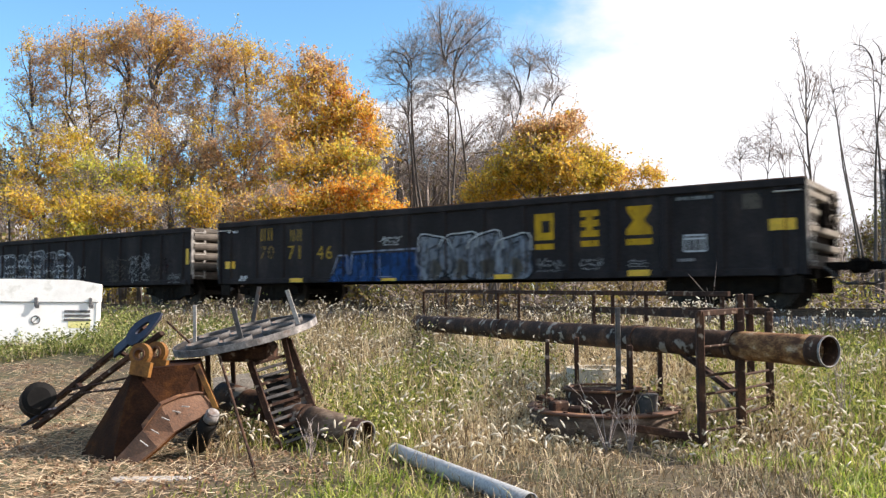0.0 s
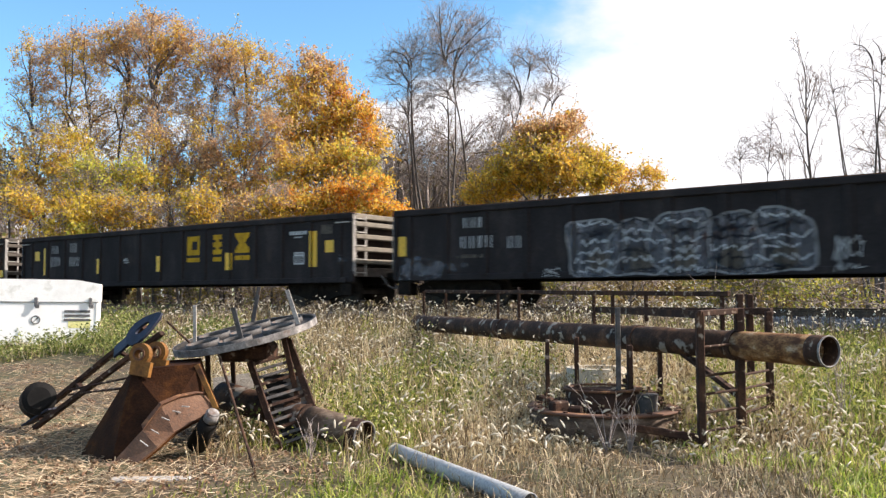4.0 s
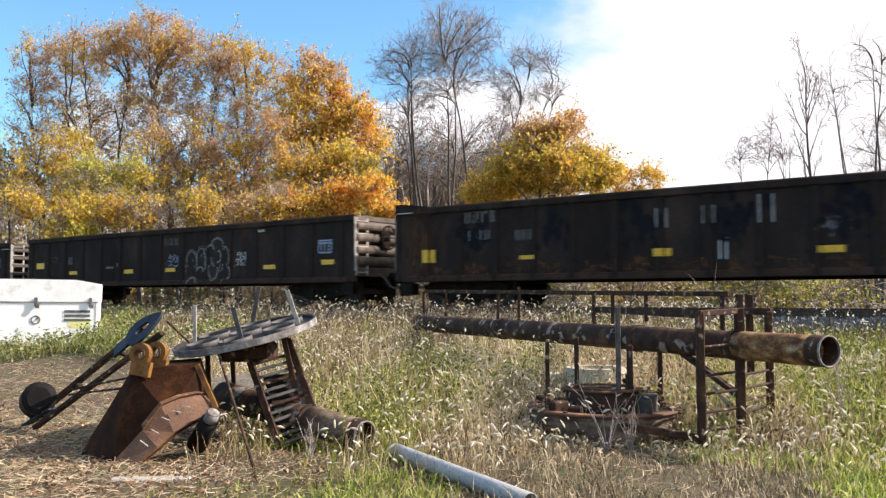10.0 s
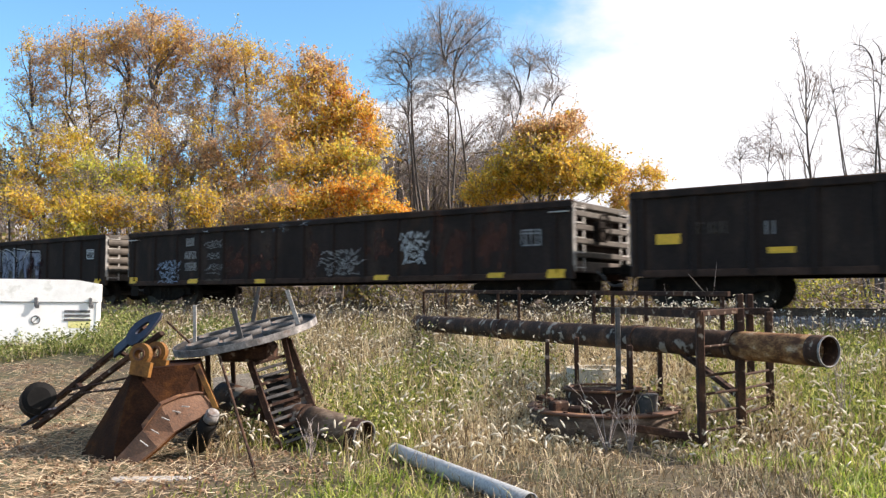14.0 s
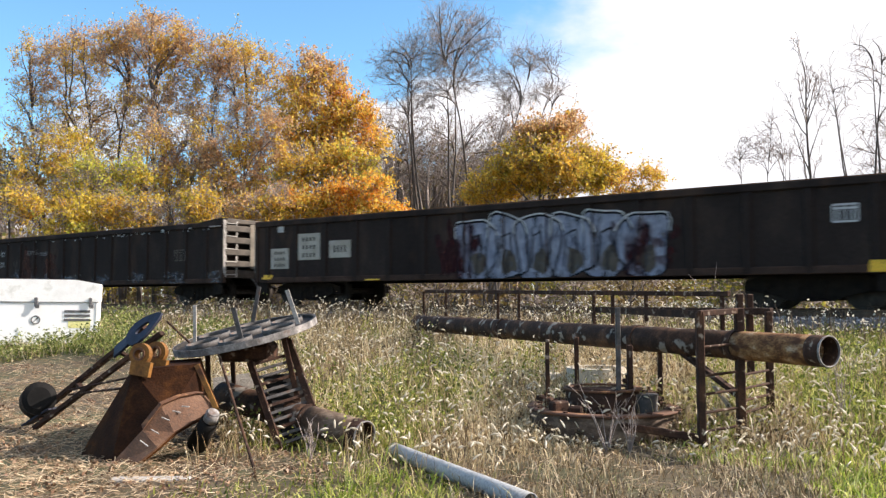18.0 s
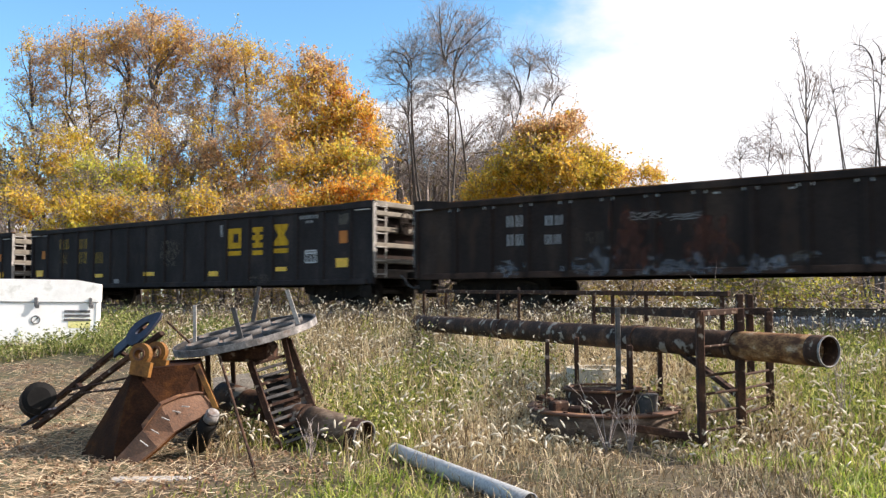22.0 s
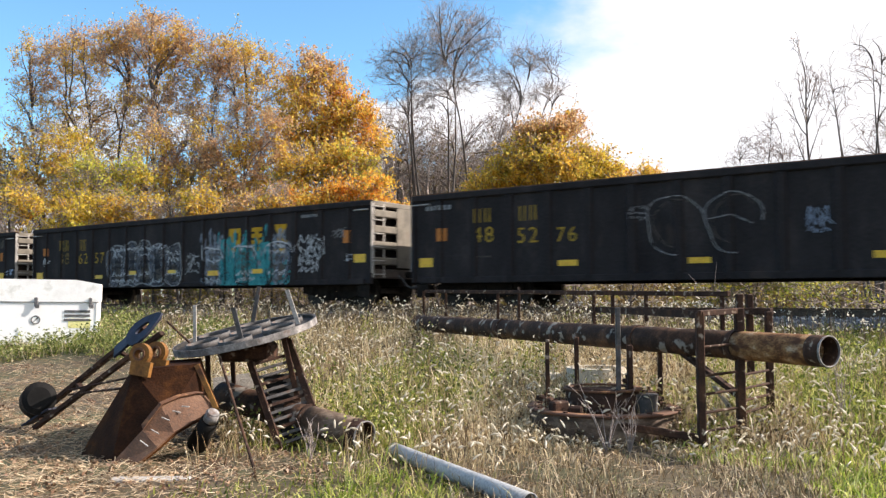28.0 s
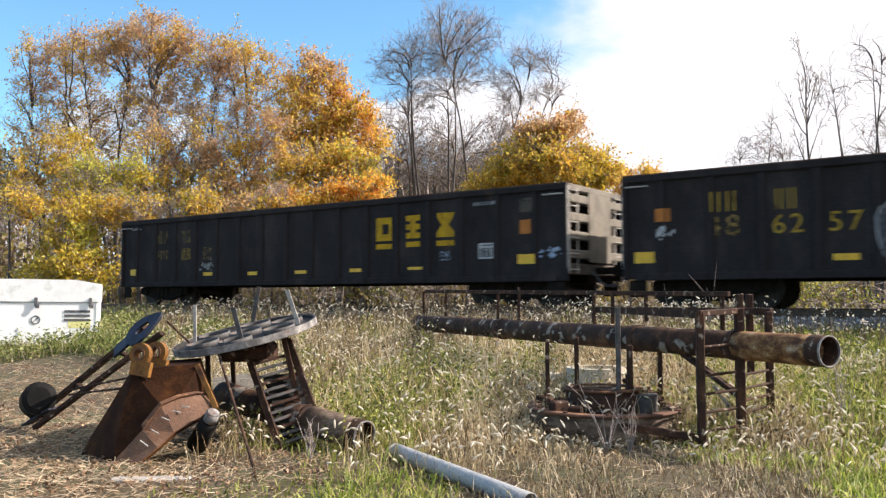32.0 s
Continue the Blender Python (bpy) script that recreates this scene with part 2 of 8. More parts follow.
M_BLUEGREY = surface("blue_grey_paint", [(0.3, (0.014, 0.016, 0.026)), (0.6, (0.032, 0.036, 0.058)), (0.8, (0.075, 0.052, 0.042))], 5, 8, (0.4, 0.7), 0.0, 0.2, 55, shine=0.2)
# black of rubber parts, also painted in for the cups' dark openings
M_RUBBER_AND_HOLES = surface("black_rubber_and_holes", [(0.3, (0.006, 0.006, 0.006)), (0.7, (0.016, 0.015, 0.014))], 5, 5, (0.6, 0.85), 0.0, 0.3, 60, shine=0.12)
M_PVC = surface("grey_plastic_pipe", [(0.3, (0.27, 0.28, 0.285)), (0.6, (0.36, 0.37, 0.375)), (0.85, (0.30, 0.27, 0.22))], 3, 6, (0.4, 0.65), 0.0, 0.1, 50, shine=0.35)
M_CONCRETE = surface("pale_concrete", [(0.3, (0.38, 0.34, 0.27)), (0.7, (0.62, 0.565, 0.465))], 6, 8, (0.75, 0.95), 0.0, 0.6, 50)
M_WHITE = surface("white_box_paint", [(0.3, (0.87, 0.88, 0.89)), (0.6, (0.91, 0.92, 0.92)), (0.85, (0.78, 0.77, 0.73))], 2.2, 8, (0.35, 0.6), 0.0, 0.02, 40, grain=(0.97, 1.03))
M_LID = surface("weathered_lid", [(0.3, (0.78, 0.79, 0.78)), (0.55, (0.88, 0.89, 0.88)), (0.8, (0.55, 0.56, 0.52))], 3.2, 9, (0.5, 0.8), 0.0, 0.04, 40, grain=(0.95, 1.05))
M_GREYBAR = surface("dark_grey_plastic", [(0.3, (0.07, 0.07, 0.075)), (0.7, (0.14, 0.14, 0.145))], 6, 4, (0.5, 0.7), 0.0, 0.1, 50)
M_YELLOWPAD = surface("yellow_sticker", [(0.3, (0.72, 0.66, 0.20)), (0.7, (0.80, 0.78, 0.42))], 5, 6, (0.5, 0.7), 0.0, 0.05, 50)
M_REFLECT = surface("yellow_reflector", [(0.3, (0.55, 0.30, 0.01)), (0.55, (0.74, 0.42, 0.012)), (0.8, (0.58, 0.34, 0.03))], 9, 5, (0.35, 0.55), 0.0, 0.05, 60)
M_LOGO = sprayed("yellow_lettering_paint", (0.54, 0.31, 0.018), 0.86, (0.34, 0.19, 0.02), 4)
PAINT = {
    "w": sprayed("white_stencil", (0.52, 0.52, 0.52), 0.85), "g": sprayed("grey_stencil", (0.26, 0.255, 0.255), 0.75),
    "y": sprayed("yellow_stencil", (0.40, 0.25, 0.04), 0.8), "d": sprayed("dull_yellow_stencil", (0.26, 0.17, 0.06), 0.62),
    "n": sprayed("faint_stencil", (0.10, 0.085, 0.07), 0.75), "b": sprayed("pale_blue_spray", (0.34, 0.42, 0.55), 0.75),
    "r": sprayed("red_rust_stain", (0.115, 0.044, 0.031), 0.52, (0.065, 0.033, 0.026), 2.5, 0.24), "o": sprayed("orange_rust_stain", (0.120, 0.056, 0.030), 0.55, (0.070, 0.036, 0.022), 2.5, 0.24),
    "m": sprayed("maroon_spray", (0.065, 0.016, 0.018), 0.40, (0.045, 0.014, 0.016), 2.0, 0.25), "q": sprayed("orange_patch", (0.50, 0.18, 0.05), 0.9),
    "blue": sprayed("blue_spray", (0.012, 0.040, 0.115), 0.72, (0.02, 0.06, 0.16), 3, 0.15), "teal": sprayed("teal_spray", (0.018, 0.19, 0.205), 0.72, (0.05, 0.27, 0.28), 3, 0.15),
    "chalk": sprayed("white_spray", (0.27, 0.29, 0.32), 0.62, (0.12, 0.13, 0.155), 3.5, 0.15), "ice": sprayed("ice_blue_spray", (0.16, 0.18, 0.245), 0.74, (0.29, 0.31, 0.375), 3.5, 0.15),
    "dim": sprayed("dull_grey_spray", (0.21, 0.21, 0.225), 0.5, (0.09, 0.09, 0.10), 3.0, 0.2), "ink": sprayed("black_spray", (0.012, 0.012, 0.016), 0.9), "patch": sprayed("white_patch", (0.40, 0.37, 0.325), 0.95, (0.28, 0.25, 0.205), 3),
}
M_BARK = surface("bark_grey", [(0.3, (0.05, 0.041, 0.036)), (0.6, (0.11, 0.093, 0.08)), (0.8, (0.19, 0.165, 0.145))], 5, 8, (0.8, 0.95), 0.0, 0.5, 30, (1, 1, 0.3))
M_TWIG = surface("twig_brown", [(0.3, (0.19, 0.155, 0.14)), (0.7, (0.40, 0.335, 0.30))], 1.5, 4, (0.8, 0.95), 0.0, 0.0, 30)
M_SOIL = surface("autumn_ground", [(0.28, (0.040, 0.028, 0.016)), (0.45, (0.085, 0.060, 0.032)), (0.6, (0.055, 0.055, 0.020)), (0.78, (0.16, 0.11, 0.062))], 0.8, 12, (0.85, 0.98), 0.0, 0.8, 16, spots=(0.35, 0.56, 0.70, (0.05, 0.065, 0.02)))


# ---- mesh helpers ----
def mesh_np(name, verts, faces, mat, smooth=False):
    """A mesh from arrays; faces all of one size."""
    verts, faces = np.asarray(verts, dtype=np.float32), np.asarray(faces, dtype=np.int32)
    me = bpy.data.meshes.new(name)
    k = faces.shape[1]
    me.vertices.add(len(verts))
    me.vertices.foreach_set("co", verts.ravel())
    me.loops.add(faces.size)
    me.loops.foreach_set("vertex_index", faces.ravel())
    me.polygons.add(len(faces))
    me.polygons.foreach_set("loop_start", np.arange(0, faces.size, k, dtype=np.int32))
    if smooth:
        me.polygons.foreach_set("use_smooth", np.ones(len(faces), dtype=bool))
    me.update(calc_edges=True)
    me.materials.append(mat)
    return me


def to_mesh(name, bm, mat, smooth=False):
    me = bpy.data.meshes.new(name)
    bmesh.ops.recalc_face_normals(bm, faces=bm.faces[:])
    if smooth:
        for fc in bm.faces:
            fc.smooth = len(fc.verts) == 4
    bm.to_mesh(me)
    bm.free()
    me.materials.append(mat)
    return me


def part(name, bm, material, parent, label="", smooth=False, at=None):
    """One mesh object under a thing or a part, from a bmesh or from a mesh that others share."""
    me = bm if isinstance(bm, bpy.types.Mesh) else to_mesh(name, bm, material, smooth)
    ob = new(name, me)
    ob.parent = parent
    if at is not None:
        ob.matrix_basis = at
    return tagged(ob, label)


def base(name, m, label, category, group="", kind=""):
    ob = new(name)
    ob.empty_display_size = 0.1
    ob.matrix_basis = m
    return tagged(ob, label, category, group, kind)


def add_box(bm, c, s, m=None, bevel=0.0):
    r = bmesh.ops.create_cube(bm, size=1.0)
    vs = r["verts"]
    for v in vs:
        v.co = Vector((v.co.x * s[0], v.co.y * s[1], v.co.z * s[2]))
        if m is not None:
            v.co = m @ v.co
        v.co += Vector(c)
    if bevel:
        es = {e for v in vs for e in v.link_edges}
        bmesh.ops.bevel(bm, geom=list(es), offset=bevel, segments=1, affect="EDGES")


def box(c, s, m=None, bevel=0.0):
    bm = bmesh.new()
    add_box(bm, c, s, m, bevel)
    return bm


def add_rod(bm, a, b, r, r2=None, seg=10, caps=True):
    a, b = Vector(a), Vector(b)
    d = b - a
    q = d.to_track_quat("Z", "Y").to_matrix().to_4x4()
    m = Matrix.Translation((a + b) / 2) @ q
    bmesh.ops.create_cone(bm, cap_ends=caps, segments=seg, radius1=r, radius2=r if r2 is None else r2, depth=d.length, matrix=m)


def rod(a, b, r, r2=None, seg=10):
    bm = bmesh.new()
    add_rod(bm, a, b, r, r2, seg)
    return bm


def bar(a, b, w, h, up=(0, 0, 1)):
    """A rectangular bar from a to b, w wide and h high."""
    bm = bmesh.new()
    add_bar(bm, a, b, w, h, up)
    return bm


def add_bar(bm, a, b, w, h, up=(0, 0, 1)):
    a, b = Vector(a), Vector(b)
    x = (b - a).normalized()
    y = Vector(up).cross(x)
    y = y.normalized() if y.length > 1e-4 else Vector((0, 1, 0)).cross(x).normalized()
    z = x.cross(y)
    m = Matrix((x, y, z)).transposed()
    add_box(bm, (a + b) / 2, ((b - a).length, w, h), m, min(w, h) * 0.12)


def tube(a, b, r, wall, seg=24, wobble=0.0, rings=6):
    """A hollow pipe with wall thickness, slightly dented."""
    bm = bmesh.new()
    a, b = Vector(a), Vector(b)
    d = b - a
    q = d.to_track_quat("Z", "Y").to_matrix()
    outer, inner = [], []
    for i in range(rings + 1):
        p = a + d * (i / rings)
        ro, ri = [], []
        for k in range(seg):
            t = 2 * math.pi * k / seg
            rr = r * (1 + wobble * noise.noise(Vector((math.cos(t) * 2, math.sin(t) * 2, i * 1.7))))
            e = q @ Vector((math.cos(t), math.sin(t), 0))
            ro.append(bm.verts.new(p + e * rr))
            ri.append(bm.verts.new(p + e * (rr - wall)))
        outer.append(ro)
        inner.append(ri)
    for i in range(rings):
        for k in range(seg):
            j = (k + 1) % seg
            bm.faces.new((outer[i][k], outer[i][j], outer[i + 1][j], outer[i + 1][k]))
            bm.faces.new((inner[i][j], inner[i][k], inner[i + 1][k], inner[i + 1][j]))
    for i, flip in ((0, 1), (rings, 0)):
        for k in range(seg):
            j = (k + 1) % seg
            q4 = (outer[i][k], outer[i][j], inner[i][j], inner[i][k])
            bm.faces.new(q4[::-1] if not flip else q4)
    return bm


def plate(points, thickness, frame_m=None):
    """A flat plate: an outline in its own plane, given a thickness along its normal."""
    bm = bmesh.new()
    lo = [bm.verts.new((x, -thickness / 2, z)) for x, z in points]
    hi = [bm.verts.new((x, thickness / 2, z)) for x, z in points]
    bm.faces.new(lo)
    bm.faces.new(hi[::-1])
    for i in range(len(points)):
        j = (i + 1) % len(points)
        bm.faces.new((lo[j], lo[i], hi[i], hi[j]))
    if frame_m is not None:
        bmesh.ops.transform(bm, matrix=frame_m, verts=bm.verts[:])
    return bm


# ---- lie of the land ----
NX, NY = 0.5809, 0.8140
TRACK_AT = 17.73
RAIL_TOP = 1.20


def land(x, y):
    """Height of the ground: level by the scrap, rising to the railway, falling a little behind it."""
    q = x * NX + y * NY
    u = min(max((q - 7.5) / 7.0, 0.0), 1.0)
    z = 0.85 * u * u * (3 - 2 * u)
    v = min(max((q - 20.5) / 8.0, 0.0), 1.0)
    z -= 0.35 * v * v * (3 - 2 * v)
    calm = 1.0 if abs(q - TRACK_AT) > 3.2 else 0.0
    z += calm * (0.05 * noise.noise(Vector((x * 0.5, y * 0.5, 0))) + 0.025 * noise.noise(Vector((x * 1.9, y * 1.9, 3))))
    return z
# ---- ground: one sheet to the horizon ----
def spread_axis(lo, hi, step, far):
    a = list(np.arange(lo, hi + 1e-6, step))
    s, x = step, hi
    while x < far:
        s *= 1.28
        x += s
        a.append(x)
    s, x = step, lo
    while x > -far:
        s *= 1.28
        x -= s
        a.insert(0, x)
    return a


gx, gy = spread_axis(-16.0, 14.0, 0.22, 1800.0), spread_axis(3.0, 26.0, 0.22, 1800.0)
gv = [(x, y, land(x, y)) for y in gy for x in gx]
nxs = len(gx)
gf = [(j * nxs + i, j * nxs + i + 1, (j + 1) * nxs + i + 1, (j + 1) * nxs + i) for j in range(len(gy) - 1) for i in range(nxs - 1)]
ground = tagged(new("ground", mesh_np("ground", gv, gf, M_SOIL, True)), "uneven autumn ground with dry straw and patches of green", "ground", kind="structure")

# ---- railway ----
TRACK = pose(NX * TRACK_AT, NY * TRACK_AT, RAIL_TOP, 0, 0, -35.514)
ballast_bm = bmesh.new()
prof = [(-2.9, -0.42), (-1.75, -0.16), (-0.9, -0.15), (0, -0.17), (0.9, -0.15), (1.75, -0.16), (2.9, -0.42), (3.4, -0.75)]
prof.insert(0, (-3.4, -0.75))
strip = []
for i in range(120):
    x = -75 + i * 1.1
    strip.append([ballast_bm.verts.new((x, y + 0.05 * noise.noise(Vector((x, y, 1))), z + 0.03 * noise.noise(Vector((x * 2, y * 3, 7))))) for y, z in prof])
for a, b in zip(strip, strip[1:]):
    for k in range(len(prof) - 1):
        ballast_bm.faces.new((a[k], b[k], b[k + 1], a[k + 1]))
ballast = new("ballast", to_mesh("ballast", ballast_bm, M_BALLAST))
ballast.matrix_basis = TRACK
tagged(ballast, "grey crushed stone bed under the railway track", "ballast", kind="structure")

stone_rng = np.random.default_rng(5)
tet = np.array([(1, 0, -0.6), (-0.5, 0.87, -0.5), (-0.5, -0.87, -0.6), (0.2, 0.1, 0.8), (0.8, 0.9, 0.3), (-0.9, 0.2, 0.4)], dtype=float)
tet_f = np.array([(0, 2, 1), (0, 4, 3), (0, 1, 4), (1, 5, 4), (1, 2, 5), (2, 3, 5), (2, 0, 3), (3, 4, 5)])
sv, sf = [], []
for i in range(5200):
    x, side = stone_rng.uniform(-22, 14), stone_rng.uniform(-3.1, -0.9)
    z = np.interp(side, [-2.9, -1.75, -0.9], [-0.42, -0.16, -0.15])
    a = stone_rng.uniform(0, 6.28)
    r = stone_rng.uniform(0.018, 0.042)
    c, s = math.cos(a), math.sin(a)
    pts = tet * r * stone_rng.uniform(0.7, 1.25, (6, 3))
    pts = np.stack([pts[:, 0] * c - pts[:, 1] * s + x, pts[:, 0] * s + pts[:, 1] * c + side, pts[:, 2] + z + r * 0.3], 1)
    sf.append(tet_f + 6 * i)
    sv.append(pts)
stones = new("ballast_stones", mesh_np("ballast_stones", np.concatenate(sv), np.concatenate(sf), M_BALLAST))
stones.matrix_basis = TRACK
tagged(stones, "loose grey crushed stones along the rail", "stones", kind="stuff")

railway = base("railway_track", TRACK, "single railway track with rusty rails on dark wooden ties", "railway track", kind="structure")
rail_prof = [(-0.07, -0.17), (0.07, -0.17), (0.07, -0.155), (0.012, -0.13), (0.012, -0.045), (0.036, -0.035), (0.036, -0.003), (0.03, 0.0), (-0.03, 0.0), (-0.036, -0.003), (-0.036, -0.035), (-0.012, -0.045), (-0.012, -0.13), (-0.07, -0.155)]
for sy in (-0.7525, 0.7525):
    bm = bmesh.new()
    e0 = [bm.verts.new((-75, sy + y, z)) for y, z in rail_prof]
    e1 = [bm.verts.new((56, sy + y, z)) for y, z in rail_prof]
    for k in range(len(rail_prof)):
        j = (k + 1) % len(rail_prof)
        bm.faces.new((e0[k], e0[j], e1[j], e1[k]))
    part("rail", bm, M_RAIL, railway, "rusty steel rail")
tie_me = to_mesh("tie", box((0, 0, 0), (0.22, 2.6, 0.17), None, 0.012), M_TIE)
for i in range(120):
    part("tie", tie_me, M_TIE, railway, "", False, pose(-42 + i * 0.5 + stone_rng.uniform(-0.03, 0.03), stone_rng.uniform(-0.04, 0.04), -0.235 - 0.02, 0, 0, stone_rng.uniform(-1, 1)))

# ---- gondola cars ----
HALF_L, HALF_W = 8.225, 1.51
SHEET = 1.455


def truck_meshes():
    """Side frame, wheelset and bolster of a freight truck, shared by all cars."""
    out = [(-1.22, 0.36), (-1.22, 0.54), (-1.02, 0.60), (-0.62, 0.72), (0.62, 0.72), (1.02, 0.60), (1.22, 0.54), (1.22, 0.36), (1.0, 0.34), (0.62, 0.26), (0.40, 0.16), (-0.40, 0.16), (-0.62, 0.26), (-1.0, 0.34)]
    fr = plate(out, 0.13)
    for x in (-0.89, 0.89):
        add_rod(fr, (x, -0.11, 0.42), (x, 0.08, 0.42), 0.11, None, 14)
    for x in (-0.22, 0.0, 0.22):
        add_rod(fr, (x, -0.03, 0.22), (x, -0.03, 0.56), 0.075, None, 10)
    frame_me = to_mesh("side_frame", fr, M_UNDER)
    ws = bmesh.new()
    add_rod(ws, (0, -0.95, 0), (0, 0.95, 0), 0.075, None, 10)
    for sy in (-1, 1):
        add_rod(ws, (0, sy * 0.70, 0), (0, sy * 0.82, 0), 0.419, None, 36)
        add_rod(ws, (0, sy * 0.68, 0), (0, sy * 0.70, 0), 0.445, None, 36)
        add_rod(ws, (0, sy * 0.82, 0), (0, sy * 0.835, 0), 0.37, 0.36, 28)
        for k in range(3):
            t = k * 2.094
            add_box(ws, (0.22 * math.cos(t), sy * 0.838, 0.22 * math.sin(t)), (0.06, 0.02, 0.06))
        add_rod(ws, (0, sy * 0.83, 0), (0, sy * 0.90, 0), 0.12, None, 14)
    wheel_me = to_mesh("wheelset", ws, M_TREAD)
    bo = box((0, 0, 0.52), (0.40, 2.05, 0.24), None, 0.03)
    bolster_me = to_mesh("bolster", bo, M_UNDER)
    return frame_me, wheel_me, bolster_me


FRAME_ME, WHEEL_ME, BOLSTER_ME = truck_meshes()


def coupler_mesh():
    bm = box((0.28, 0, 0), (0.56, 0.16, 0.16), None, 0.02)
    add_box(bm, (0.60, 0.05, 0), (0.24, 0.30, 0.28), None, 0.05)
    add_box(bm, (0.72, -0.10, 0), (0.18, 0.10, 0.26), None, 0.03)
    add_rod(bm, (0.64, -0.12, -0.18), (0.64, -0.12, 0.18), 0.03, None, 8)
    return to_mesh("coupler", bm, M_UNDER)


COUPLER_ME = coupler_mesh()


def hose_mesh():
    bm = bmesh.new()
    pts = [(0.0, 0, 0.0), (0.14, 0, -0.10), (0.26, 0, -0.26), (0.40, 0, -0.33), (0.55, 0, -0.32)]
    for a, b in zip(pts, pts[1:]):
        add_rod(bm, a, b, 0.028, None, 8)
    add_rod(bm, (0.53, 0, -0.32), (0.62, 0, -0.30), 0.045, None, 8)
    return to_mesh("air_hose", bm, M_STEEL)


HOSE_ME = hose_mesh()


def ladder_mesh(h, w):
    """Two stiles and rungs, in the plane x across, z up, feet at z 0."""
    bm = bmesh.new()
    for x in (-w / 2, w / 2):
        add_bar(bm, (x, 0, 0), (x, 0, h), 0.05, 0.02)
    n = int(h / 0.36)
    for i in range(n + 1):
        z = 0.08 + i * (h - 0.16) / max(n, 1)
        add_rod(bm, (-w / 2, -0.035, z), (w / 2, -0.035, z), 0.014, None, 6)
        for x in (-w / 2, w / 2):
            add_rod(bm, (x, -0.035, z), (x, 0, z), 0.012, None, 6)
    return bm


def brake_wheel_mesh():
    bm = bmesh.new()
    n = 20
    for i in range(n):
        a, b = 2 * math.pi * i / n, 2 * math.pi * (i + 1) / n
        add_rod(bm, (0, 0.31 * math.cos(a), 0.31 * math.sin(a)), (0, 0.31 * math.cos(b), 0.31 * math.sin(b)), 0.028, None, 6)
    for k in range(4):
        t = k * math.pi / 2
        add_rod(bm, (0.03, 0, 0), (0, 0.31 * math.cos(t), 0.31 * math.sin(t)), 0.018, None, 6)
    add_rod(bm, (-0.22, 0, 0), (0.04, 0, 0), 0.03, None, 8)
    add_box(bm, (-0.14, 0.0, -0.08), (0.16, 0.34, 0.46), None, 0.03)
    return to_mesh("brake_wheel", bm, M_UNDER)


BRAKE_ME = brake_wheel_mesh()
CARS = []
REAR = []


